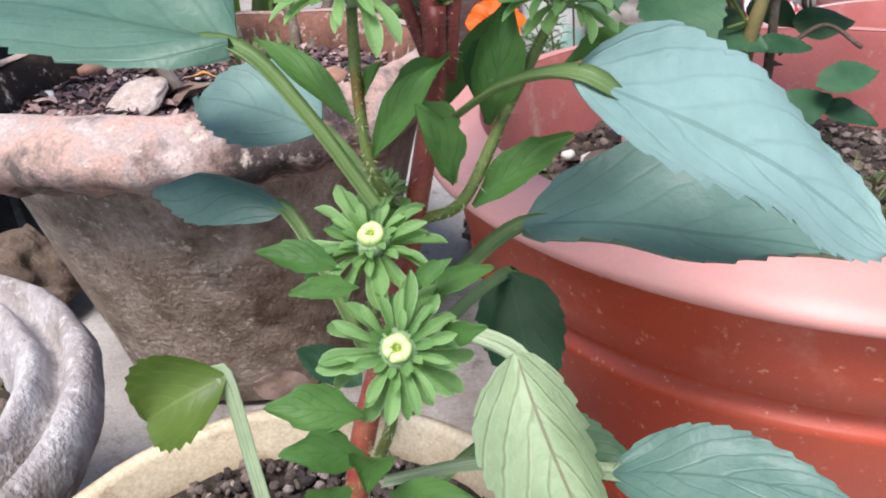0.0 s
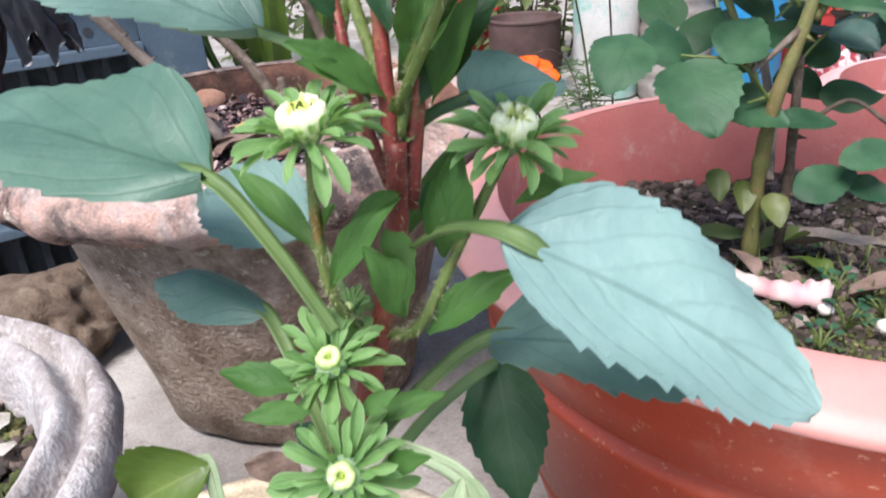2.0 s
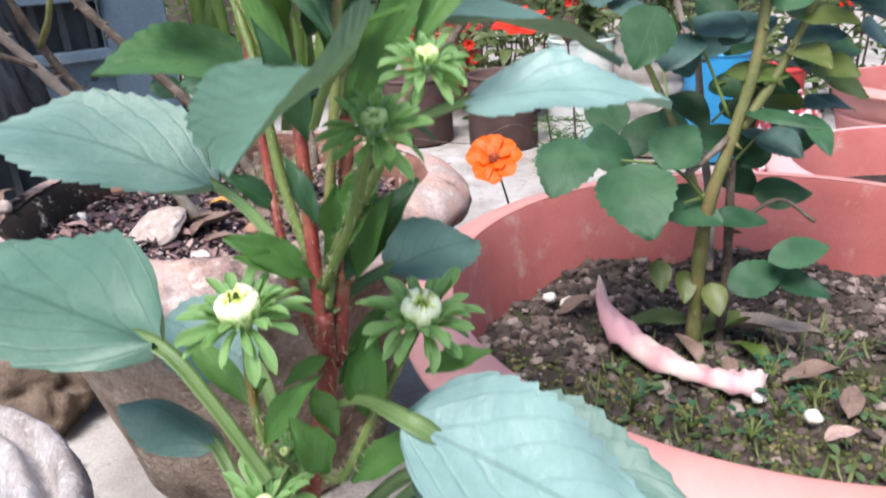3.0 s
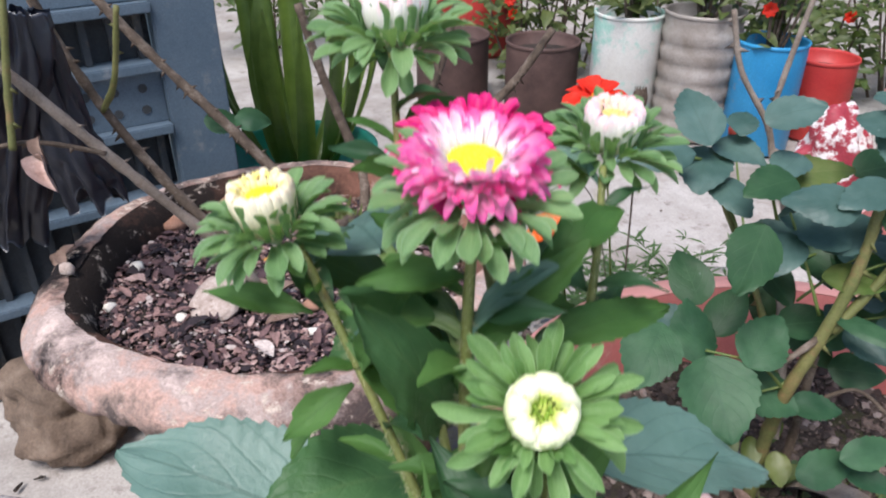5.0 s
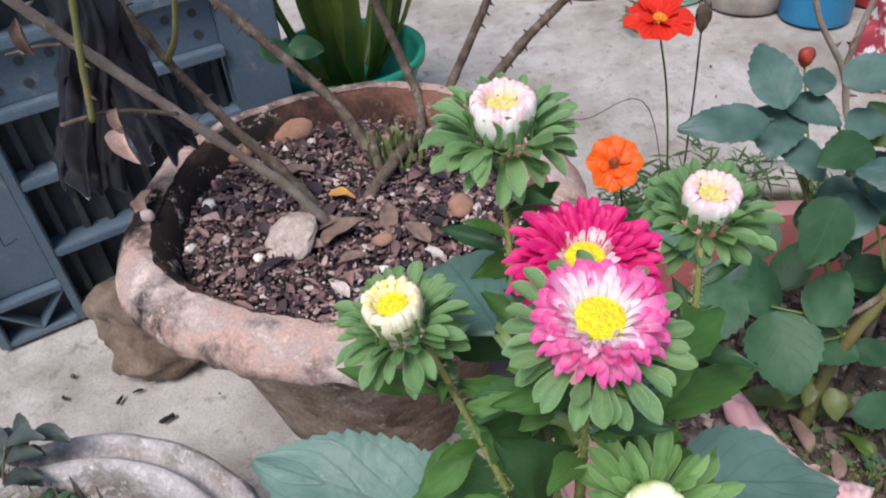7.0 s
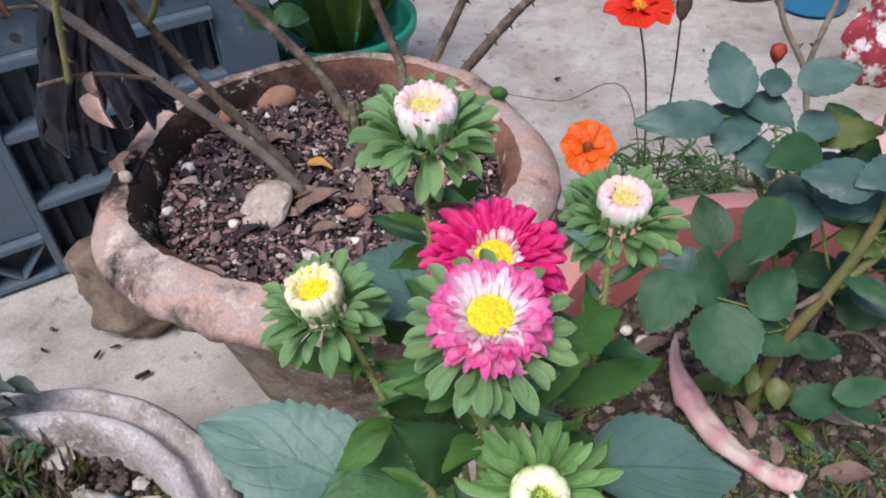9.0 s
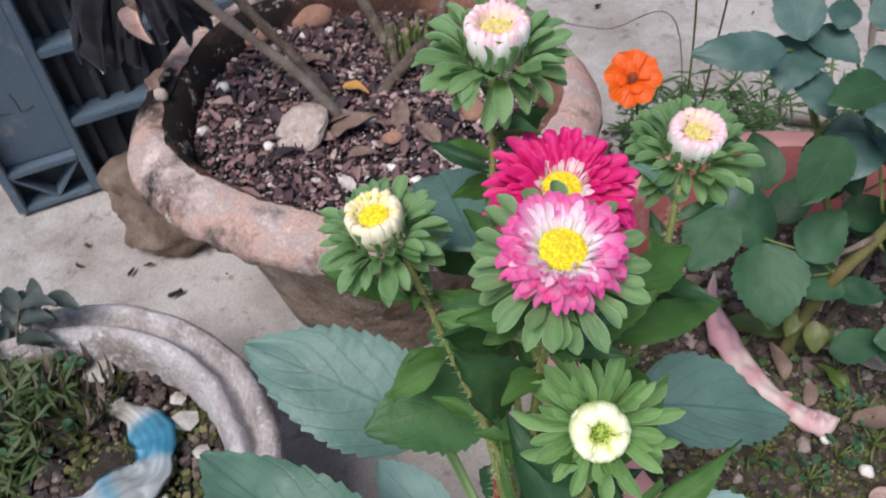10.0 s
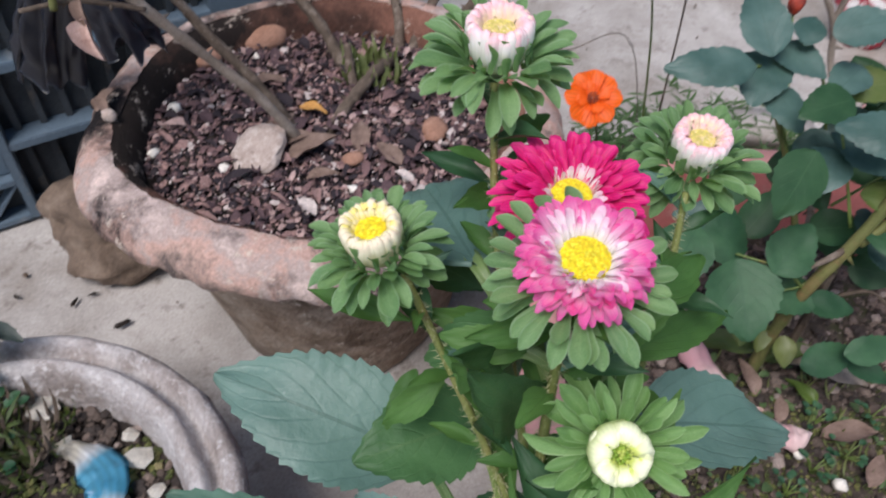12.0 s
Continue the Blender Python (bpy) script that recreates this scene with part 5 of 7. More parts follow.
leaf((0.058, 0.137, 0.283), (0.106, 0.119, 0.287), M_LEAFBLUE, 0.44, stalk=(0.0, 0.158, 0.262), stalk_mat=M_LEAFPALE, teeth=12, up=(0, -0.35, 0.93), arch=0.12)
leaf((-0.046, 0.180, 0.284), (-0.072, 0.178, 0.270), M_YLEAF, 0.92, stalk=(-0.028, 0.148, 0.225), stalk_mat=M_LEAFPALE, teeth=9, up=(0.1, -0.75, 0.6), arch=0.16, cup=0.45, label="yellowing folded leaf")
leaf((0.040, 0.154, 0.455), (0.031, 0.101, 0.4465), M_LEAF, 0.64, stalk=(0.024, 0.182, 0.435), teeth=12, up=(-0.4, -0.3, 0.85), arch=0.02, cup=0.25)
leaf((0.048, 0.236, 0.455), (0.110, 0.254, 0.436), M_LEAFBLUE, 0.58, stalk=(0.030, 0.200, 0.44), teeth=12, up=(0, 0.02, 1.0), arch=0.05)
leaf((0.060, 0.205, 0.434), (0.116, 0.206, 0.430), M_LEAFSHEEN, 0.46, stalk=(0.028, 0.186, 0.42), teeth=12, up=(0, -0.35, 0.93), arch=0.1)
leaf((0.040, 0.190, 0.255), (0.075, 0.165, 0.250), M_LEAFSHADE, 0.45, stalk=(-0.004, 0.160, 0.235), teeth=9, up=(0, -0.3, 0.9))
leaf((-0.012, 0.244, 0.518), (-0.038, 0.304, 0.494), M_LEAFBLUE, 0.55, stalk=(0.004, 0.228, 0.50), teeth=11, up=(0, -0.5, 0.86))
leaf((0.037, 0.192, 0.390), (0.061, 0.219, 0.388), M_LEAFBLUE, 0.78, stalk=(0.023, 0.178, 0.385), teeth=9, up=(0, -0.5, 0.85))
leaf((-0.006, 0.238, 0.440), (-0.048, 0.211, 0.446), M_LEAFMID, 0.72, stalk=(0.018, 0.192, 0.432), teeth=11, up=(0, -0.35, 0.94), arch=0.08)
leaf((0.004, 0.245, 0.485), (-0.014, 0.198, 0.535), M_LEAFMID, 0.34, teeth=9, up=(0, -0.7, 0.7))
leaf((0.0048, 0.215, 0.518), (-0.0197, 0.215, 0.520), M_LEAFGREEN, 0.44, teeth=8, up=(0, -0.6, 0.8), stalk=(0.013, 0.213, 0.514))
leaf((0.015, 0.212, 0.513), (0.041, 0.222, 0.538), M_LEAFGREEN, 0.28, teeth=8, up=(0.2, -0.7, 0.6))
leaf((0.032, 0.230, 0.502), (0.070, 0.256, 0.498), M_LEAFGREEN, 0.28, teeth=10, up=(0, -0.6, 0.8), stalk=(0.030, 0.21, 0.475))
leaf((0.020, 0.186, 0.445), (0.004, 0.193, 0.492), M_LEAFGREEN, 0.18, teeth=10, up=(-0.5, -0.7, 0.4))
leaf((0.030, 0.190, 0.436), (0.055, 0.196, 0.478), M_LEAFGREEN, 0.22, teeth=8, up=(0.5, -0.7, 0.4))
leaf((0.005, 0.222, 0.518), (-0.024, 0.223, 0.495), M_LEAFMID, 0.52, teeth=9, up=(0, -0.5, 0.85), stalk=(0.012, 0.216, 0.505))
leaf((0.009, 0.220, 0.480), (-0.010, 0.194, 0.535), M_LEAFMID, 0.34, teeth=8, up=(0, -0.6, 0.8))
leaf((-0.029, 0.232, 0.477), (-0.036, 0.213, 0.468), M_LEAFGREEN, 0.34, teeth=7, up=(-0.3, -0.6, 0.7))
# inner and low leaves, shade coloured in
leaf((0.020, 0.200, 0.455), (0.045, 0.225, 0.470), M_LEAFSHADE, 0.5, teeth=9, up=(0, -0.4, 0.9))
leaf((0.022, 0.196, 0.440), (-0.005, 0.215, 0.425), M_LEAFSHADE, 0.55, teeth=9, up=(0, -0.4, 0.9))
leaf((0.026, 0.196, 0.436), (0.050, 0.222, 0.420), M_LEAFSHADE, 0.55, teeth=9, up=(0, -0.4, 0.9))
leaf((0.03, 0.15, 0.235), (0.085, 0.12, 0.23), M_LEAFSHADE, 0.5, stalk=(-0.006, 0.160, 0.22), teeth=10, up=(0, -0.3, 0.95))

# narrow leaves on the flowering shoots
def lances(rows, mats):
    for k, (a, b, w) in enumerate(rows):
        leaf(a, b, mats[k % len(mats)], w, up=(0.15, -0.55, 0.8), arch=0.08, cup=0.2, kind="lance", teeth=4 if w > 0.3 else 0)


lances((
    ((0.002, 0.166, 0.362), (-0.020, 0.176, 0.3805), 0.26), ((0.005, 0.163, 0.366), (0.011, 0.155, 0.378), 0.4), ((0.007, 0.157, 0.357), (0.025, 0.156, 0.379), 0.30),
    ((0.024, 0.152, 0.352), (0.017, 0.149, 0.371), 0.5), ((0.032, 0.164, 0.361), (0.037, 0.164, 0.388), 0.42), ((0.028, 0.158, 0.344), (0.051, 0.161, 0.359), 0.34),
    ((0.021, 0.184, 0.358), (0.037, 0.200, 0.380), 0.22), ((-0.001, 0.146, 0.336), (-0.020, 0.148, 0.340), 0.42), ((0.003, 0.141, 0.334), (-0.011, 0.136, 0.336), 0.4),
), (M_LEAFGREEN,))
lances((
    ((0.014, 0.141, 0.333), (0.023, 0.143, 0.339), 0.4), ((0.016, 0.145, 0.329), (0.032, 0.151, 0.332), 0.34), ((0.003, 0.126, 0.312), (-0.016, 0.122, 0.318), 0.5),
    ((0.003, 0.122, 0.305), (-0.012, 0.114, 0.313), 0.5), ((0.005, 0.120, 0.306), (0.006, 0.104, 0.312), 0.55), ((0.018, 0.138, 0.320), (0.030, 0.136, 0.326), 0.45),
    ((0.049, 0.166, 0.373), (0.067, 0.164, 0.380), 0.36), ((-0.004, 0.118, 0.300), (-0.002, 0.100, 0.306), 0.5), ((0.008, 0.118, 0.298), (0.028, 0.108, 0.304), 0.3),
), (M_LEAFGREEN,))
lances((
    ((0.006, 0.235, 0.494), (-0.028, 0.234, 0.506), 0.34), ((0.006, 0.214, 0.482), (-0.020, 0.220, 0.508), 0.34), ((-0.010, 0.256, 0.494), (-0.042, 0.259, 0.509), 0.45),
    ((-0.030, 0.228, 0.508), (-0.064, 0.235, 0.508), 0.24), ((-0.018, 0.219, 0.492), (-0.036, 0.209, 0.479), 0.40), ((-0.010, 0.262, 0.536), (-0.034, 0.271, 0.538), 0.26),
    ((-0.011, 0.266, 0.547), (0.004, 0.277, 0.553), 0.42), ((0.030, 0.222, 0.532), (0.050, 0.241, 0.537), 0.44), ((0.031, 0.180, 0.457), (0.004, 0.206, 0.488), 0.30),
    ((0.048, 0.190, 0.450), (0.078, 0.214, 0.482), 0.2), ((0.008, 0.204, 0.457), (-0.010, 0.225, 0.476), 0.3), ((0.020, 0.186, 0.43), (0.012, 0.18, 0.462), 0.25),
), (M_LEAFGREEN, M_LEAFGREEN, M_LEAFSHADE))
lances((
    ((0.026, 0.196, 0.45), (0.030, 0.206, 0.492), 0.25), ((0.036, 0.205, 0.46), (0.052, 0.222, 0.50), 0.28), ((0.014, 0.214, 0.52), (0.036, 0.206, 0.528), 0.3),
    ((0.024, 0.179, 0.398), (0.042, 0.182, 0.428), 0.34), ((0.020, 0.177, 0.395), (0.000, 0.170, 0.410), 0.42), ((0.026, 0.180, 0.392), (0.048, 0.19, 0.418), 0.36),
    ((0.013, 0.215, 0.53), (-0.012, 0.205, 0.533), 0.32), ((-0.014, 0.216, 0.50), (-0.006, 0.205, 0.52), 0.4), ((0.046, 0.250, 0.505), (0.022, 0.254, 0.520), 0.36),
    ((-0.01, 0.258, 0.535), (-0.02, 0.24, 0.545), 0.36), ((0.030, 0.180, 0.393), (0.043, 0.176, 0.419), 0.30), ((0.0218, 0.179, 0.410), (0.0139, 0.184, 0.4275), 0.30),
), (M_LEAFGREEN, M_LEAFGREEN, M_LEAFSHADE))
lances((
    ((0.0161, 0.177, 0.395), (0.0033, 0.165, 0.4067), 0.36), ((0.022, 0.174, 0.3734), (0.011, 0.165, 0.3694), 0.36), ((0.0305, 0.171, 0.3641), (0.036, 0.165, 0.3843), 0.5),
    ((0.0174, 0.170, 0.3656), (0.0255, 0.160, 0.3574), 0.5), ((0.026, 0.181, 0.405), (0.030, 0.172, 0.423), 0.34), ((0.009, 0.188, 0.41), (-0.004, 0.184, 0.423), 0.4),
), (M_LEAFGREEN, M_LEAFGREEN, M_LEAFSHADE))
# more small leaves, spiralling up the flowering shoots
SHOOTS = [[(0.018, 0.188, 0.434), (0.013, 0.205, 0.49), (0.014, 0.213, 0.535)], [(0.030, 0.192, 0.434), (0.024, 0.218, 0.49), (0.014, 0.238, 0.53)], [(0.010, 0.197, 0.45), (-0.012, 0.214, 0.492), (-0.030, 0.227, 0.522)],
          [(0.010, 0.208, 0.47), (-0.006, 0.245, 0.52), (-0.013, 0.266, 0.56)], [(0.036, 0.212, 0.455), (0.045, 0.245, 0.50), (0.047, 0.264, 0.532)], [(0.026, 0.185, 0.425), (0.031, 0.188, 0.465), (0.032, 0.192, 0.496)]]
random.seed(33)
for q, way in enumerate(SHOOTS):
    run = spline(way, 5)
    for k in range(2, len(run)):
        a = k * 2.4 + q
        size = random.uniform(0.016, 0.028)
        d = Vector((math.cos(a), math.sin(a), random.uniform(0.1, 0.8))).normalized() * size
        leaf(run[k], run[k] + d, random.choice((M_LEAFSHADE, M_LEAFGREEN, M_LEAF)), random.uniform(0.24, 0.4), up=(0, -0.2, 1), arch=0.1, cup=0.25, kind="lance", teeth=random.choice((0, 3)))
# leaf stalks low on the stem and a withered leaf
for a, b in (((-0.012, 0.158, 0.185), (-0.030, 0.150, 0.262)), ((-0.008, 0.156, 0.19), (-0.012, 0.14, 0.27)), ((-0.006, 0.16, 0.20), (0.02, 0.14, 0.25))):
    stem([a, ((a[0] + b[0]) / 2 - 0.004, (a[1] + b[1]) / 2, (a[2] + b[2]) / 2 + 0.012), b], 0.0016, 0.0012, M_LEAFPALE)
leaf((-0.030, 0.212, 0.252), (-0.050, 0.210, 0.258), M_DRYLEAF, 0.6, ripple=0.16, label="withered pinkish-brown leaf")
leaf((-0.015, 0.225, 0.245), (-0.042, 0.245, 0.248), M_LEAFSHADE, 0.45, teeth=8)


# ---------------------------------------------------------------- rose bush in the red pot
random.seed(40)
rose = thing("rose_bush", (0.195, 0.450, 0.214), "leafy green rose bush growing in the red pot", "rose bush")


def cane(t, points, r0, r1, mat, thorns=0, name="cane", label=""):
    bm = bmesh.new()
    run = tube(bm, points, r0, r1, 9, 12, 0.22)
    for _ in range(int(thorns * 1.8)):
        i = random.randrange(2, len(run) - 2)
        c = run[i]
        way = (run[i + 1] - run[i]).normalized()
        d = Vector((random.uniform(-1, 1), random.uniform(-1, 1), random.uniform(-1, 1)))
        d = (d - way * d.dot(way)).normalized()
        r = r0 + (r1 - r0) * i / len(run)
        s = way.cross(d)
        foot = [bm.verts.new(c + d * r * 0.7 + way * 0.0022), bm.verts.new(c + d * r * 0.7 + s * 0.0009), bm.verts.new(c + d * r * 0.7 - way * 0.0022), bm.verts.new(c + d * r * 0.7 - s * 0.0009)]
        tip = bm.verts.new(c + d * (r + 0.006) - way * 0.002)
        for k in range(4):
            bm.faces.new((foot[k], foot[(k + 1) % 4], tip))
    part(name, bm, mat, t, label)
    return run


cane(rose, [(0.192, 0.452, 0.205), (0.190, 0.448, 0.262), (0.191, 0.440, 0.316), (0.202, 0.440, 0.361), (0.213, 0.445, 0.405), (0.218, 0.452, 0.455)], 0.0049, 0.0031, M_GREENBARK, 6)
cane(rose, [(0.209, 0.456, 0.205), (0.210, 0.455, 0.26), (0.208, 0.452, 0.30), (0.204, 0.445, 0.345)], 0.0034, 0.0026, M_BARK, 4)
cane(rose, [(0.207, 0.441, 0.365), (0.229, 0.447, 0.401), (0.245, 0.45, 0.44)], 0.0032, 0.002, M_GREENBARK, 2)
cane(rose, [(0.175, 0.436, 0.339), (0.188, 0.436, 0.350), (0.202, 0.440, 0.362)], 0.0018, 0.0024, M_BARK, 1)
cane(rose, [(0.213, 0.452, 0.302), (0.235, 0.448, 0.318), (0.255, 0.44, 0.306)], 0.0016, 0.0012, M_BARK, 1)
cane(rose, [(0.195, 0.452, 0.30), (0.176, 0.475, 0.36), (0.150, 0.492, 0.415), (0.134, 0.50, 0.445)], 0.0026, 0.0014, M_GREENBARK, 3)
cane(rose, [(0.198, 0.452, 0.27), (0.204, 0.48, 0.30), (0.207, 0.53, 0.34)], 0.0030, 0.0026, M_PALEBARK, 3)


def leaflet(at, size, turn, tilt, mat, t=rose, lean=0.0):
    """A rose leaflet: its middle, its length, the way its tip points (degrees from +x), and how it tips towards the viewer."""
    bm = bmesh.new()
    d = Vector((math.cos(radians(turn)), math.sin(radians(turn)), -0.25 + lean))
    d.normalize()
    c = Vector(at)
    size *= random.uniform(0.95, 1.15)
    blade(bm, c - d * size / 2, c + d * size / 2, up=(0, -math.sin(radians(tilt)), math.cos(radians(tilt))), width=random.uniform(0.62, 0.76), teeth=11, arch=0.06, cup=0.12, nv=3, ripple=0.05)
    part("leaflet", bm, mat, t)


def leaf_sprig(root, tip, n, size, mats, t=rose):
    """A compound rose leaf: a thin stalk, paired leaflets and one at the end."""
    root, tip = Vector(root), Vector(tip)
    mid = (root + tip) / 2 + Vector((0, 0, 0.012))
    bm = bmesh.new()
    run = tube(bm, [root, mid, tip], 0.0010, 0.0007, 6, 6)
    part("leaf_stalk", bm, M_STEM, t)
    way = (tip - root)
    a = math.degrees(math.atan2(way.y, way.x))
    leaflet(tip + way.normalized() * size * 0.5, size * 1.1, a, random.uniform(10, 50), random.choice(mats), t, random.uniform(-0.2, 0.3))
    for k in range(n):
        c = run[int(len(run) * (0.45 + 0.5 * k / max(1, n)))]
        for s in (-1, 1):
            b = a + s * random.uniform(55, 80)
            off = Vector((math.cos(radians(b)), math.sin(radians(b)), -0.1)) * size * 0.52
            leaflet(c + off, size * random.uniform(0.8, 1.0), b, random.uniform(10, 55), random.choice(mats), t, random.uniform(-0.2, 0.3))


def oval(at, size, turn, width, mat, t=rose, lift=0.55, teeth=0):
    """A round rose leaflet about its middle, in a plane that leans towards the yard's front; turn is the way its tip points."""
    bm = bmesh.new()
    a = radians(turn + random.uniform(-8, 8))
    up = Vector((random.uniform(-0.18, 0.18), -lift + random.uniform(-0.15, 0.15), 0.85)).normalized()
    x = Vector((1, 0, 0)) - up * up.x
    x.normalize()
    d = x * math.cos(a) + up.cross(x) * math.sin(a)
    c = Vector(at)
    blade(bm, c - d * size / 2, c + d * size / 2, up=up, width=width, arch=0.05, cup=random.uniform(-0.1, 0.16), nu=14, nv=3, ripple=0.05, teeth=teeth)
    part("leaflet", bm, mat, t)


G, B, Y, D = M_ROSELEAF, M_ROSELEAFB, M_ROSEYOUNG, M_LEAFSHADE
# the large leaf low at the front
for x, y, z, size, turn, width, mat in (
        (0.145, 0.415, 0.331, 0.052, -75, 0.90, G), (0.104, 0.430, 0.348, 0.045, -110, 0.84, G), (0.132, 0.450, 0.354, 0.043, 100, 0.72, G), (0.180, 0.440, 0.315, 0.042, -20, 0.76, G),
        (0.211, 0.440, 0.308, 0.032, -5, 0.62, G), (0.171, 0.440, 0.356, 0.040, 60, 0.80, G), (0.119, 0.470, 0.346, 0.034, 170, 0.70, B)):
    oval((x, y, z), size, turn, width, mat, teeth=9)
# leaves in the middle of the bush, mostly with their shade put into the colour
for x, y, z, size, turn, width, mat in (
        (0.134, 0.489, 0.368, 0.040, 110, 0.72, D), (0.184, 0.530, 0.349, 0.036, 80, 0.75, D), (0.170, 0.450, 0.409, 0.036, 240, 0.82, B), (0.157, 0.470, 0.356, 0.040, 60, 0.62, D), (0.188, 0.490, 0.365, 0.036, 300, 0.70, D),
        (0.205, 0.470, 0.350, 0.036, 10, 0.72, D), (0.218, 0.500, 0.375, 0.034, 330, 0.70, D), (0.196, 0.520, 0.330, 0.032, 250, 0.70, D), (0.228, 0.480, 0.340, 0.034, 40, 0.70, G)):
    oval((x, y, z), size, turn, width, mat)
# greyish leaves at the top
for x, y, z, size, turn, width, mat in (
        (0.127, 0.510, 0.467, 0.048, 100, 0.60, B), (0.096, 0.470, 0.458, 0.052, 192, 0.48, B), (0.131, 0.490, 0.442, 0.040, -100, 0.86, B), (0.153, 0.500, 0.449, 0.035, -40, 0.72, B), (0.154, 0.510, 0.464, 0.021, 80, 0.9, B),
        (0.161, 0.460, 0.446, 0.036, 200, 0.72, D), (0.148, 0.480, 0.430, 0.036, -70, 0.70, B), (0.180, 0.500, 0.475, 0.036, 20, 0.75, B), (0.199, 0.500, 0.438, 0.048, 0, 0.50, Y)):
    oval((x, y, z), size, turn, width, mat, lift=0.4, teeth=8)
for x, y, z, size, turn, width, mat in (
        (0.191, 0.460, 0.420, 0.040, 150, 0.72, B), (0.212, 0.462, 0.418, 0.040, 30, 0.75, B), (0.216, 0.450, 0.394, 0.036, 0, 0.60, Y), (0.179, 0.490, 0.445, 0.030, 240, 0.80, B), (0.176, 0.474, 0.402, 0.038, 280, 0.78, B),
        (0.232, 0.450, 0.440, 0.040, 70, 0.60, G), (0.246, 0.445, 0.425, 0.038, -20, 0.60, Y), (0.228, 0.470, 0.465, 0.038, 120, 0.60, B), (0.205, 0.440, 0.452, 0.038, 200, 0.65, B), (0.182, 0.440, 0.447, 0.040, 170, 0.70, B)):
    oval((x, y, z), size, turn, width, mat, lift=0.4, teeth=8)
# leaves at the bush's rear, mostly in the same shade-darkened green
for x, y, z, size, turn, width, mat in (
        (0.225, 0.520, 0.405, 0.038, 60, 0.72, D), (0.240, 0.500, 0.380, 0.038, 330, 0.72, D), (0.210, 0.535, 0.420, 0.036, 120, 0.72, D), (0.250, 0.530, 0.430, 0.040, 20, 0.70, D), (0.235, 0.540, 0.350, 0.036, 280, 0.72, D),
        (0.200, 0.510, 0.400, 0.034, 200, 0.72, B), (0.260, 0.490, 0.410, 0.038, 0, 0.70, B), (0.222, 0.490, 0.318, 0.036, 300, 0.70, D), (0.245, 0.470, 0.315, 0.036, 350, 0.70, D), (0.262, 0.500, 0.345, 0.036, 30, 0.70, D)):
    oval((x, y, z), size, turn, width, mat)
oval((0.146, 0.420, 0.422), 0.042, 250, 0.75, D, lift=0.9, teeth=8)
oval((0.224, 0.430, 0.372), 0.046, -35, 0.30, G)
oval((0.250, 0.440, 0.360), 0.034, -80, 0.50, G)
oval((0.218, 0.420, 0.279), 0.040, 20, 0.60, G, teeth=8)
oval((0.240, 0.420, 0.294), 0.040, 10, 0.50, G, teeth=8)
oval((0.244, 0.420, 0.272), 0.034, -30, 0.50, G, teeth=8)
for root, tip in (((0.24, 0.45, 0.43), (0.29, 0.45, 0.45)), ((0.218, 0.452, 0.452), (0.24, 0.48, 0.49)), ((0.245, 0.45, 0.44), (0.27, 0.42, 0.48)), ((0.198, 0.452, 0.33), (0.255, 0.47, 0.36)), ((0.20, 0.48, 0.36), (0.265, 0.50, 0.39))):
    leaf_sprig(root, tip, 2, 0.032, (G, B, B))
for root, tip, mats in (((0.205, 0.50, 0.38), (0.255, 0.53, 0.35), (G, B, Y)), ((0.215, 0.45, 0.40), (0.26, 0.46, 0.385), (B, Y)), ((0.24, 0.45, 0.43), (0.285, 0.48, 0.41), (B, G, Y))):
    leaf_sprig(root, tip, 2, 0.028, mats)
# leaf stalks that carry the round leaflets
for a, b, c in (((0.192, 0.442, 0.318), (0.168, 0.432, 0.345), (0.138, 0.436, 0.350)), ((0.196, 0.446, 0.335), (0.188, 0.440, 0.325), (0.176, 0.436, 0.322)), ((0.172, 0.478, 0.37), (0.150, 0.490, 0.42), (0.132, 0.498, 0.445)),
                ((0.132, 0.498, 0.445), (0.118, 0.486, 0.452), (0.100, 0.474, 0.458)), ((0.186, 0.500, 0.40), (0.172, 0.500, 0.435), (0.158, 0.504, 0.452)), ((0.202, 0.450, 0.37), (0.190, 0.458, 0.40), (0.176, 0.462, 0.43))):
    bm = bmesh.new()
    tube(bm, [a, b, c], 0.0012, 0.0008, 6, 5)
    part("leaf_stalk", bm, M_STEM, rose)
cane(rose, [(0.207, 0.53, 0.34), (0.203, 0.540, 0.389), (0.195, 0.560, 0.416), (0.185, 0.560, 0.446), (0.161, 0.560, 0.483), (0.150, 0.56, 0.52)], 0.0026, 0.0018, M_PALEBARK, 5)
cane(rose, [(0.186, 0.560, 0.444), (0.187, 0.560, 0.465), (0.190, 0.560, 0.49), (0.196, 0.56, 0.53)], 0.0022, 0.0016, M_PALEBARK, 3)
# pale young leaves hanging at the foot
for at, size, turn in (((0.182, 0.445, 0.262), 0.024, 260), ((0.165, 0.44, 0.272), 0.022, 270), ((0.20, 0.44, 0.255), 0.022, 280)):
    leaflet(at, size, turn, 80, Y, lean=-0.7)
bm = bmesh.new()
lump(bm, (0.199, 0.676, 0.398), (0.0066, 0.0066, 0.0082), 0.22, 1.6, 3)
redbud = thing("cosmos_bud_plant", (0.215, 0.62, 0.30), "thin cosmos stem with a round red bud", "flower")
ORG[redbud] = Matrix.Translation((0.215, 0.62, 0.30))
part("bud", bm, M_REDBUD, redbud, "round dark red bud")
bm = bmesh.new()
tube(bm, [(0.215, 0.62, 0.30), (0.205, 0.655, 0.355), (0.199, 0.676, 0.391)], 0.0012, 0.001, 6, 5)
part("stem", bm, M_STEM, redbud)


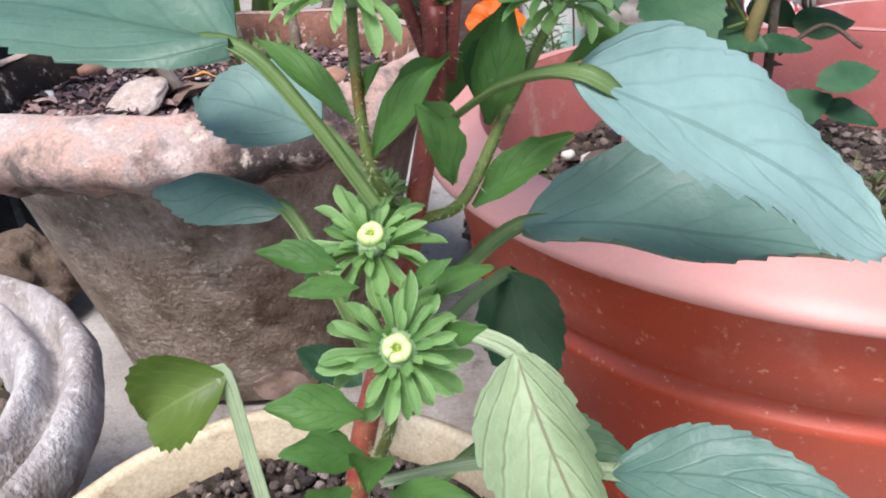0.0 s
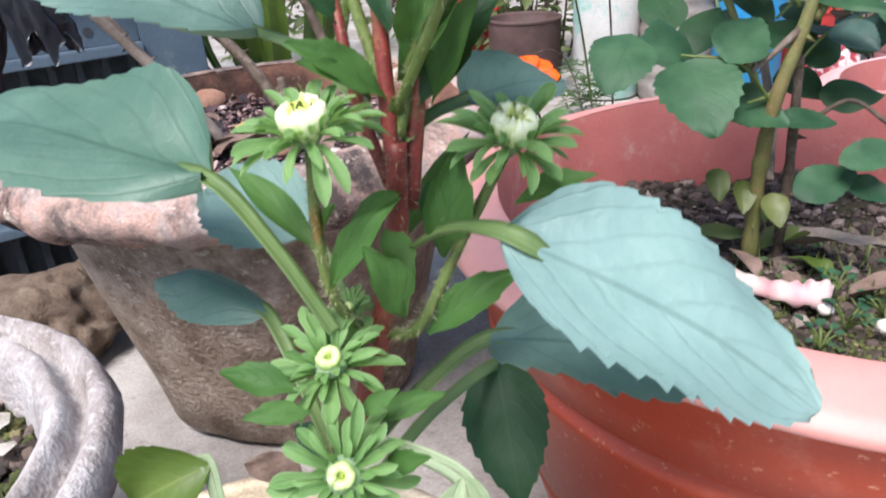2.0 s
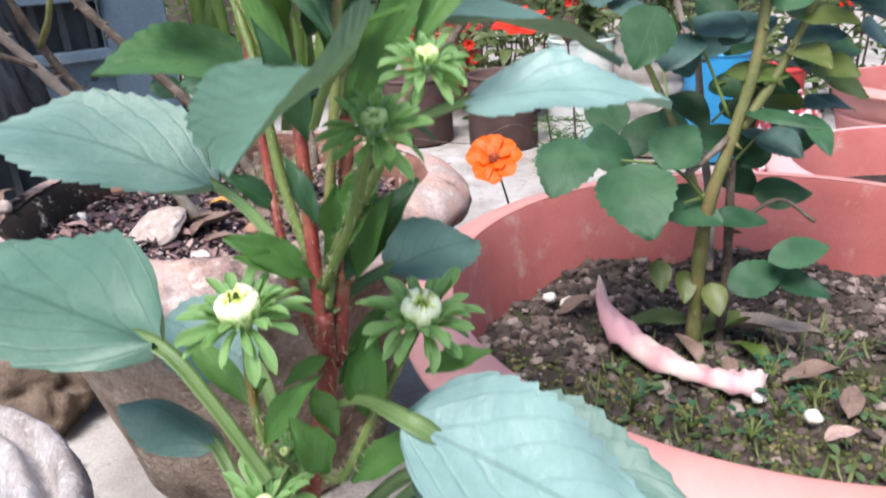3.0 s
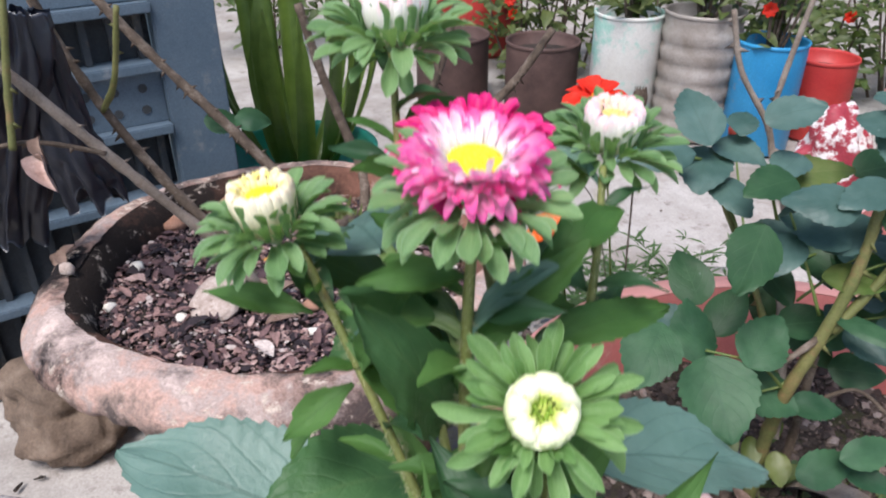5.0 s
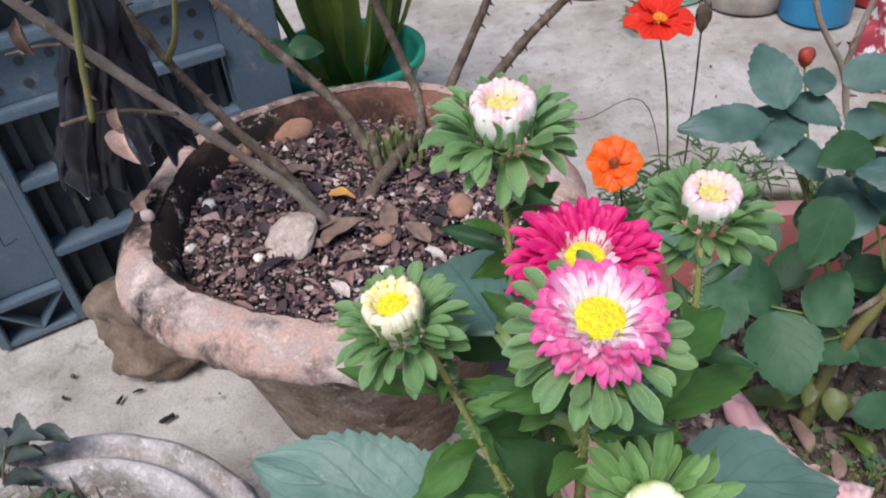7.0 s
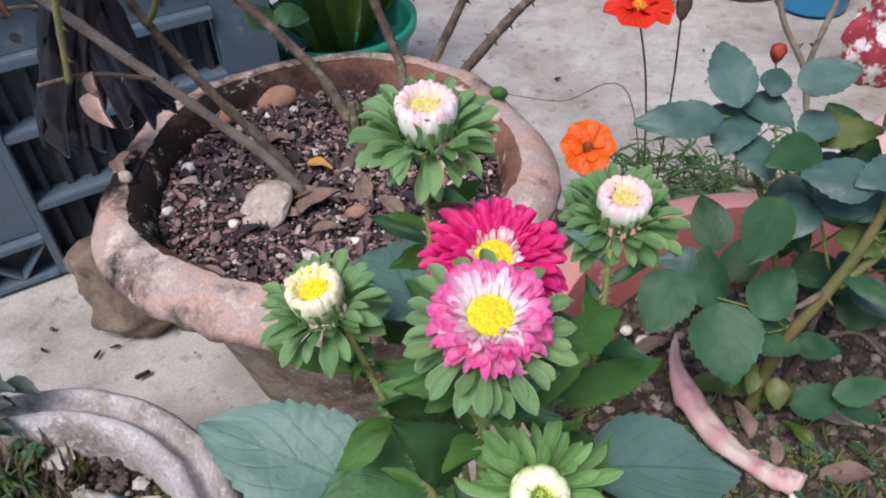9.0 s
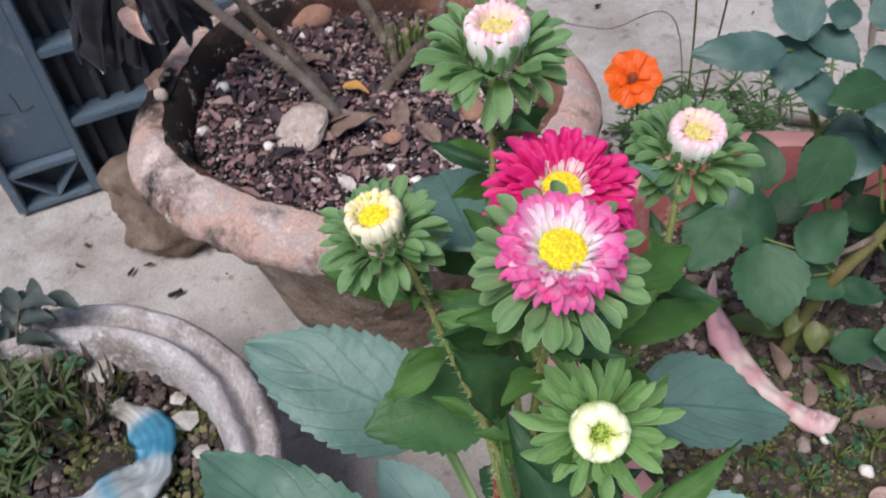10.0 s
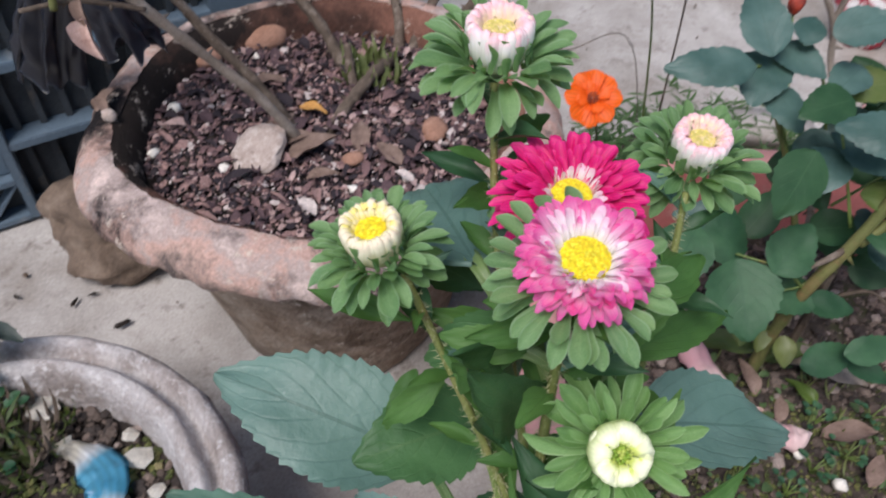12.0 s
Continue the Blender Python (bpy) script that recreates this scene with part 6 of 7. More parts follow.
# ---------------------------------------------------------------- old rose canes in the clay pot
random.seed(50)
old = thing("old_rose", (-0.2, 0.62, 0.238), "bare thorny rose canes growing from the clay pot", "rose bush")
cane(old, [(-0.196, 0.625, 0.228), (-0.228, 0.606, 0.30), (-0.262, 0.588, 0.352), (-0.314, 0.541, 0.453), (-0.345, 0.501, 0.53), (-0.37, 0.47, 0.61)], 0.005, 0.0034, M_PALEBARK, 12, label="pale brown cane")
cane(old, [(-0.198, 0.632, 0.228), (-0.245, 0.640, 0.292), (-0.285, 0.642, 0.340), (-0.324, 0.636, 0.408), (-0.345, 0.625, 0.47), (-0.36, 0.61, 0.54)], 0.0052, 0.0036, M_BARK, 12)
cane(old, [(-0.176, 0.730, 0.228), (-0.221, 0.765, 0.285), (-0.262, 0.770, 0.332), (-0.333, 0.760, 0.416), (-0.38, 0.75, 0.48)], 0.0065, 0.0045, M_BARK, 22)
cane(old, [(-0.145, 0.775, 0.228), (-0.150, 0.82, 0.27), (-0.167, 0.835, 0.31), (-0.192, 0.835, 0.385), (-0.21, 0.83, 0.46)], 0.006, 0.0045, M_BARK, 16)
cane(old, [(-0.140, 0.780, 0.228), (-0.120, 0.83, 0.275), (-0.094, 0.855, 0.328), (-0.070, 0.86, 0.385), (-0.05, 0.86, 0.46)], 0.006, 0.004, M_BARK, 16)
cane(old, [(-0.130, 0.782, 0.228), (-0.082, 0.845, 0.268), (-0.034, 0.87, 0.322), (0.012, 0.875, 0.372), (0.05, 0.875, 0.43)], 0.007, 0.004, M_BARK, 16)
cane(old, [(-0.194, 0.626, 0.235), (-0.178, 0.67, 0.250), (-0.158, 0.72, 0.262), (-0.148, 0.775, 0.250)], 0.0055, 0.007, M_BARK, 6)
cane(old, [(-0.166, 0.70, 0.232), (-0.18, 0.72, 0.262), (-0.186, 0.735, 0.285)], 0.006, 0.004, M_BARK, 5)
cane(old, [(-0.345, 0.505, 0.428), (-0.318, 0.53, 0.425), (-0.288, 0.562, 0.405)], 0.0016, 0.002, M_BARK, 2)
cane(old, [(-0.327, 0.516, 0.425), (-0.320, 0.521, 0.472), (-0.305, 0.525, 0.54)], 0.0028, 0.0022, M_GREENBARK, 3, label="green young shoot")
cane(old, [(-0.326, 0.634, 0.412), (-0.308, 0.63, 0.44), (-0.29, 0.625, 0.50)], 0.003, 0.0022, M_GREENBARK, 2)
cane(old, [(-0.330, 0.520, 0.482), (-0.342, 0.510, 0.485), (-0.356, 0.498, 0.485)], 0.0014, 0.001, M_BARK, 1)
for at, tip, mat in (((-0.308, 0.520, 0.434), (-0.296, 0.504, 0.421), M_DRYLEAF), ((-0.300, 0.508, 0.425), (-0.283, 0.487, 0.409), M_PINKDRY), ((-0.338, 0.500, 0.510), (-0.336, 0.499, 0.484), M_DRYLEAF)):
    bm = bmesh.new()
    blade(bm, at, tip, up=(0.2, -1, 0.2), width=0.40, cup=0.8, nu=8, ripple=0.15)
    part("withered_leaf", bm, mat, old, "withered pinkish leaf on the cane")
for at in ((-0.29, 0.79, 0.345), (-0.262, 0.80, 0.345)):
    leaflet(at, 0.04, 20, 60, M_ROSELEAF, old)
bm = bmesh.new()
for _ in range(90):
    x, y = in_disc((-0.165, 0.745), 0.035)
    h = random.uniform(0.01, 0.03)
    blade(bm, (x, y, 0.246), (x + random.uniform(-0.012, 0.012), y + random.uniform(-0.012, 0.012), 0.246 + h), up=(0.3, -1, 0), width=0.16, kind="lance", nu=3, nv=1)
solid("weeds", bm, M_GRASS, "small green weeds round the canes in the clay pot", "grass", kind="stuff")

# ---------------------------------------------------------------- crate, bag, lump of earth
CRATE = pose(-0.625, 0.712, 0, 0, 0, math.degrees(math.atan2(0.64, 0.77)))


def plastic_crate():
    t = thing("plastic_crate", (-0.625, 0.712, 0), "grey-blue ribbed plastic crate standing on concrete", "crate")

    def slab(name, lo, hi, mat=M_CRATE, bevel=0.002):
        bm = bmesh.new()
        box(bm, lo, hi, CRATE, bevel)
        part(name, bm, mat, t, smooth=False)

    slab("corner_post", (-0.078, 0.004, 0.066), (0.006, 0.02, 0.58))
    slab("post_strip", (-0.09, -0.012, 0), (-0.078, 0.02, 0.58))
    slab("post_strip", (0.006, -0.012, 0), (0.018, 0.02, 0.58))
    slab("post_ledge", (-0.0777, -0.011, 0.057), (0.0057, 0.02, 0.0655), bevel=0.001)
    slab("post_ledge", (-0.0777, -0.011, 0.0), (0.0057, 0.02, 0.008), bevel=0.001)
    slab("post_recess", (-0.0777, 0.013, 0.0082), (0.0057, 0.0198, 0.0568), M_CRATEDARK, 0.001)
    for x0, tilt in ((-0.057, 48), (-0.015, -48)):
        bm = bmesh.new()
        box(bm, (-0.033, -0.008, -0.002), (0.033, 0.0128, 0.002), CRATE @ pose(x0, 0, 0.0325, 0, tilt, 0), 0.0008)
        part("post_brace", bm, M_CRATE, t, smooth=False)
    slab("corner_post", (0.288, -0.004, 0), (0.362, 0.02, 0.58))
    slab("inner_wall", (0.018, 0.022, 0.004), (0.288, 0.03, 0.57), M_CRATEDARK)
    slab("end_wall", (0.342, 0.02, 0), (0.362, 0.36, 0.58))
    slab("end_wall", (-0.09, 0.02, 0), (-0.07, 0.36, 0.58))
    slab("back_wall", (-0.07, 0.34, 0), (0.342, 0.36, 0.58))
    slab("bottom", (-0.07, 0.03, 0.003), (0.342, 0.34, 0.012))
    for z in (0.0, 0.105, 0.205, 0.292, 0.368, 0.435):
        slab("ledge", (0.018, -0.012, z), (0.288, 0.022, z + 0.012), bevel=0.0015)
    for z0, z1 in ((0.012, 0.105), (0.117, 0.205), (0.217, 0.292), (0.304, 0.368), (0.380, 0.435)):
        for k in range(9):
            x = 0.03 + k * 0.03
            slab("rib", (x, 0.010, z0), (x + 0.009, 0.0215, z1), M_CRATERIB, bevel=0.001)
    slab("upper_panel", (0.018, 0.0, 0.447), (0.288, 0.0215, 0.575), bevel=0.002)
    slab("hole_panel", (0.018, 0.004, 0.304), (0.288, 0.0095, 0.3675), M_CRATE, 0.001)
    # flat dark discs on the panel stand for the shade inside its holes
    for k in range(8):
        bm = bmesh.new()
        for z in (0.322, 0.348):
            made = bmesh.ops.create_cone(bm, cap_ends=True, segments=14, radius1=0.0052, radius2=0.0052, depth=0.002)["verts"]
            bmesh.ops.transform(bm, matrix=CRATE @ pose(0.04 + 0.032 * k, 0.0035, z, 90, 0, 0), verts=made)
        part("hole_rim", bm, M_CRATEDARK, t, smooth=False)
    # worn scratches of unreadable writing on the post
    for k, (x0, z0, x1, z1) in enumerate(((-0.062, 0.235, -0.048, 0.262), (-0.048, 0.262, -0.036, 0.232), (-0.058, 0.205, -0.046, 0.186), (-0.046, 0.186, -0.030, 0.208), (-0.055, 0.168, -0.055, 0.142), (-0.055, 0.142, -0.040, 0.140), (-0.032, 0.165, -0.030, 0.138), (-0.030, 0.138, -0.014, 0.142))):
        bm = bmesh.new()
        tube(bm, [(x0, 0.0038, z0), ((x0 + x1) / 2 + 0.001, 0.0038, (z0 + z1) / 2 - 0.001), (x1, 0.0038, z1)], 0.0007, 0.0006, 5, 3)
        bmesh.ops.transform(bm, matrix=CRATE, verts=bm.verts)
        part("scratch_mark", bm, M_CRATEDARK, t)


plastic_crate()


def plastic_bag():
    """Caught on a cane: a slim gathered body that leans towards the crate and a torn flap beside it."""
    t = thing("plastic_bag", (-0.42, 0.61, 0.296), "crumpled black plastic bag caught on a rose cane", "plastic bag")

    def hung(name, way, wide, deep, seed, label=""):
        bm = bmesh.new()
        run = spline(way, 16)
        rows = []
        for i, c in enumerate(run):
            u = i / (len(run) - 1)
            hw = wide[0] + (wide[1] - wide[0]) * u ** 0.8
            row = []
            for j in range(72):
                a = 2 * math.pi * j / 72
                at = Vector((math.cos(a) * 1.6, math.sin(a) * 1.6, u * 0.8 + seed))
                crumple = Vector((math.cos(a) * 3, math.sin(a) * 3, u * 5 + seed))
                pleat = abs(math.sin(4 * a + 1.8 * noise.noise(at) + 0.5 * math.sin(3 * u)))
                k = 0.72 + 0.36 * pleat + 0.38 * noise.noise(at * 1.5) + 0.30 * noise.noise(crumple) + 0.14 * abs(noise.noise(crumple * 2.3))
                dx, dy = hw * k * math.cos(a), hw * deep * k * math.sin(a)
                hem = 0.034 * u ** 4 * noise.noise(Vector((math.cos(a) * 2, math.sin(a) * 2, seed + 3)))
                row.append(bm.verts.new(c + Vector((0.96 * dx - 0.28 * dy, 0.28 * dx + 0.96 * dy, hem + 0.007 * noise.noise(crumple * 1.7)))))
            rows.append(row)
        grid_faces(bm, rows, True)
        bmesh.ops.solidify(bm, geom=bm.faces[:], thickness=0.0006)
        part(name, bm, M_BAG, t, label)

    hung("bag_body", [(-0.340, 0.577, 0.505), (-0.346, 0.577, 0.465), (-0.366, 0.584, 0.42), (-0.396, 0.597, 0.36), (-0.424, 0.612, 0.302)], (0.019, 0.025), 0.65, 2.0)
    hung("bag_flap", [(-0.338, 0.583, 0.49), (-0.338, 0.588, 0.44), (-0.336, 0.594, 0.39), (-0.332, 0.603, 0.345)], (0.012, 0.023), 0.5, 7.0, "torn flap of black plastic")


plastic_bag()
random.seed(60)
bm = bmesh.new()
lump(bm, (-0.480, 0.690, 0.035), (0.085, 0.075, 0.058), 0.38, 1.2, 5)
for v in bm.verts:
    v.co += Vector((1, 0.7, 0.6)) * 0.006 * noise.noise(v.co * 60) + Vector((0, 0, 0.010)) * round(2 * noise.noise(v.co * 18)) / 2
solid("earth_clod", bm, M_ROCK, "brown clod of dried earth beside the clay pot", "clod")
bm = bmesh.new()
lump(bm, (-0.60, 0.90, 0.03), (0.10, 0.07, 0.05), 0.35, 1.3, 3)
solid("earth_clod", bm, M_ROCK, "brown clod of dried earth beside the crate", "clod")
for x, y, s in ((-0.427, 0.564, 0.007), (-0.496, 0.584, 0.005), (-0.70, 0.726, 0.006), (-0.566, 0.582, 0.004), (-0.48, 0.60, 0.004), (0.02, 1.3, 0.006), (-0.3, 0.45, 0.004)):
    stone("dirt_crumb", (x, y, s * 0.2), (s * 1.2, s * 0.45, s * 0.3), M_SOILBASE, "small dark crumb of dirt on concrete", 0.9, 3, random.uniform(0, 180))
for k in range(60):
    x, y = random.uniform(-0.8, 0.3), random.uniform(0.35, 1.6)
    stone("grit", (x, y, 0.001), (random.uniform(0.001, 0.0035),) * 3, M_ROCK, "grain of grit on concrete", 0.4, 1)


# ---------------------------------------------------------------- cosmos flowers
def cosmos(foot, knee, top, axis, mat, disc, radius, label):
    t = thing("cosmos", foot, label, "flower", "cosmos flowers")
    bm = bmesh.new()
    tube(bm, [foot, knee, top], 0.0014, 0.0010, 6, 8)
    part("stem", bm, M_STEM, t)
    face = Matrix.Translation(Vector(top)) @ Vector(axis).to_track_quat("Z", "Y").to_matrix().to_4x4()
    for ring, n in ((0, 8), (1, 4)):
        for i in range(n):
            m = face @ pose(0, 0, 0.002 * ring, 0, 0, 360 * i / n + 20 * ring + random.uniform(-6, 6)) @ pose(0.002, 0, 0, random.uniform(-12, 12), -6 - 14 * ring + random.uniform(-8, 8), 0)
            bm = bmesh.new()
            blade(bm, (0, 0, 0), (radius * (1 - 0.42 * ring), 0, 0), width=0.78, kind="spoon", nu=9, nv=3, arch=0.06, cup=0.12, ripple=0.1)
            bmesh.ops.transform(bm, matrix=m, verts=bm.verts)
            part("petal", bm, mat, t)
    me = disc_mesh("disc", disc, radius * 0.22, radius * 0.12, 36)
    piece("disc", me, t, ORG[t].inverted() @ face @ pose(0, 0, 0.003))
    return t


random.seed(70)
cosmos((0.10, 0.80, 0.0), (0.075, 0.73, 0.20), (0.058, 0.688, 0.282), (0.0, -0.62, 0.78), M_ORANGE, M_REDDISC, 0.0255, "orange cosmos flower on a thin stem")
cosmos((0.155, 0.86, 0.0), (0.118, 0.80, 0.27), (0.090, 0.75, 0.395), (0.05, -0.2, 0.97), M_SCARLET, M_ORANGEDISC, 0.031, "scarlet cosmos flower on a thin stem")
bud = thing("cosmos", (0.160, 0.86, 0.0), "withered brown cosmos seed head on a thin stem", "flower", "cosmos flowers")
bm = bmesh.new()
tube(bm, [(0.160, 0.86, 0.0), (0.146, 0.82, 0.26), (0.133, 0.775, 0.375)], 0.0014, 0.001, 6, 8)
part("stem", bm, M_BARK, bud)
bm = bmesh.new()
for i in range(12):
    a = i * 0.524
    blade(bm, (0.133, 0.775, 0.372), (0.133 + 0.005 * math.cos(a), 0.775 + 0.005 * math.sin(a), 0.402), up=(math.cos(a), math.sin(a), 0), width=0.2, kind="lance", nu=4, nv=1)
part("seed_head", bm, M_BARK, bud)
seedhead = thing("cosmos", (0.02, 0.78, 0.0), "drooping green cosmos bud on a wiry stem", "flower", "cosmos flowers")
bm = bmesh.new()
tube(bm, [(0.155, 0.86, 0.02), (0.10, 0.81, 0.27), (0.03, 0.78, 0.275), (-0.03, 0.77, 0.285)], 0.0006, 0.0005, 6, 8)
part("stem", bm, M_BARK, seedhead)
bm = bmesh.new()
lump(bm, (-0.036, 0.77, 0.286), (0.010, 0.007, 0.007), 0.2, 1.5, 2)
part("bud", bm, M_LEAFGREEN, seedhead)


def feathery(at, height, spread, n, label, mat=M_FERN):
    bm = bmesh.new()
    for _ in range(n):
        a, d = random.uniform(0, 6.28), spread * math.sqrt(random.random())
        c = Vector((at[0] + d * math.cos(a), at[1] + d * math.sin(a), at[2] + height * random.random()))
        for k in range(6):
            b = random.uniform(0, 6.28)
            s = random.uniform(0.012, 0.03)
            blade(bm, c, c + Vector((s * math.cos(b), s * math.sin(b), s * random.uniform(-0.2, 0.6))), up=(0.2, -0.5, 0.8), width=0.12, kind="lance", nu=3, nv=1)
    return solid("feathery_foliage", bm, mat, label, "foliage", kind="stuff")


random.seed(71)
feathery((0.15, 0.83, 0.03), 0.13, 0.09, 190, "feathery green cosmos foliage behind the red pot")
feathery((0.26, 0.86, 0.02), 0.13, 0.10, 210, "feathery green cosmos foliage behind the red pot")
feathery((0.19, 1.60, 0.004), 0.11, 0.05, 90, "feathery green seedling in front of the planters")
feathery((0.10, 0.74, 0.02), 0.17, 0.035, 60, "feathery green cosmos foliage behind the red pot")
feathery((-0.385, 0.305, 0.182), 0.030, 0.042, 45, "fine green weeds growing in the cement pot", M_HEDGE)
feathery((-0.36, 0.255, 0.182), 0.016, 0.035, 22, "fine green weeds growing in the cement pot", M_HEDGE)
spots = [((*in_disc((0.17, 0.85), 0.15), 0.004 + random.uniform(0, 0.012)), random.choice((0.004, 0.006, 0.01)), 0.7) for _ in range(500)]
crumbs("bare_earth", M_CRUMBS, "patch of crumbly earth behind the red pot", "earth", spots)

# ---------------------------------------------------------------- things further back
red_plastic_pot("red_plastic_pot", (0.496, 0.745), 0.69, 0.243, "smaller faded pink-red plastic pot behind the rose", M_REDLIP, M_PINKLIP)
bm = bmesh.new()
lathe(bm, (0.496, 0.745), [(0.002, 0.196), (0.08, 0.198), (0.1325, 0.194)], 30)
solid("soil", bm, M_SOILBASE, "dark soil in the smaller red pot", "soil", kind="stuff")
# rear pot's bright exposure is put into a paler wall colour
red_plastic_pot("red_plastic_pot", (0.80, 1.35), 0.72, 0.205, "red plastic pot further back in the yard, wall colour lightened for exposure", M_REDLIP)
bm = bmesh.new()
lathe(bm, (0.80, 1.35), [(0.002, 0.162), (0.08, 0.165), (0.1375, 0.160)], 30)
solid("soil", bm, M_SOILBASE, "dark soil in the rear red pot", "soil", kind="stuff")


def can(name, c, r, h, mat, label, ribs=0, lip=True):
    t = thing(name, (*c, 0), label, "can")
    prof = [(0.001, 0.002), (r * 0.97, 0.0), (r, 0.004)]
    if ribs:
        for k in range(ribs):
            z0, z1 = 0.012 + (h - 0.03) * k / ribs, 0.012 + (h - 0.03) * (k + 1) / ribs
            prof += [(r, z0), (r * 1.025, z0 * 0.7 + z1 * 0.3), (r * 1.025, z0 * 0.4 + z1 * 0.6), (r * 0.97, z0 * 0.12 + z1 * 0.88)]
    prof += [(r, h - 0.012), (r, h)]
    bm = bmesh.new()
    lathe(bm, c, prof, 40)
    part("wall", bm, mat, t)
    bm = bmesh.new()
    lathe(bm, c, [(r, h - 0.004), (r * 1.03, h - 0.002), (r * 1.03, h + 0.004), (r * 0.99, h + 0.005), (r * 0.96, h), (r * 0.95, h - 0.03), (0.001, h - 0.032)], 40)
    part("rim", bm, mat, t)
    bm = bmesh.new()
    lathe(bm, c, [(0.001, h - 0.022), (r * 0.93, h - 0.026)], 30)
    part("soil_fill", bm, M_SOILBASE, t)
    return t


can("paint_can", (0.522, 1.67), 0.070, 0.225, M_BLUECAN, "bright blue painted can used as a planter")
can("ribbed_tin", (0.395, 1.745), 0.082, 0.265, M_RIBCAN, "dirty grey ribbed tin used as a planter", 6)
can("plastic_tub", (0.245, 1.79), 0.076, 0.25, M_WHITECAN, "whitish plastic tub with a green band used as a planter")
can("paint_can", (0.668, 1.76), 0.066, 0.17, M_REDCAN, "dull red painted can used as a planter")
can("clay_tub", (0.06, 1.84), 0.085, 0.17, M_BROWNPOT, "dark brown pot standing on the yard floor")
can("clay_tub", (-0.13, 2.42), 0.13, 0.22, M_REDCAN, "red pot far back in the yard")
can("clay_tub", (-0.16, 1.92), 0.09, 0.16, M_BROWNPOT, "dark brown pot standing on the yard floor")
bm = bmesh.new()
lump(bm, (0.572, 1.38, 0.085), (0.062, 0.045, 0.100), 0.35, 2.0, 4)
solid("plastic_sack", bm, M_WHITESACK, "crumpled white and red plastic sack", "sack")
bm = bmesh.new()
box(bm, (0.30, 1.02, 0), (0.42, 1.08, 0.035), bevel=0.006)
solid("concrete_block", bm, M_CONCRETE, "pale broken piece of concrete on the floor", "block")


def green_pot():
    c = (-0.33, 1.16)
    t = thing("teal_pot", (*c, 0), "teal green plastic pot behind the clay pot", "flower pot")
    bm = bmesh.new()
    lathe(bm, c, [(0.001, 0.003), (0.085, 0.0), (0.09, 0.004), (0.115, 0.155)], 44)
    part("body", bm, M_GREENPOT, t)
    bm = bmesh.new()
    lathe(bm, c, [(0.114, 0.15), (0.124, 0.152), (0.125, 0.166), (0.119, 0.168), (0.112, 0.16), (0.107, 0.12), (0.001, 0.13)], 44)
    part("rim", bm, M_GREENPOT, t)
    p = thing("strap_leaved_plant", (*c, 0.13), "green strap-leaved plant growing in the teal pot", "plant")
    for i in range(16):
        a = i * 2.4
        h = random.uniform(0.20, 0.42)
        f = Vector((c[0] + 0.035 * math.cos(a), c[1] + 0.035 * math.sin(a), 0.128))
        out = random.uniform(0.04, 0.15)
        bm = bmesh.new()
        blade(bm, f, f + Vector((out * math.cos(a), out * math.sin(a), h)), up=(math.cos(a), math.sin(a), -0.4), width=0.10, kind="strap", arch=0.08, cup=0.3, nu=12, nv=2)
        part("leaf", bm, M_STRAP, p)


random.seed(80)
green_pot()


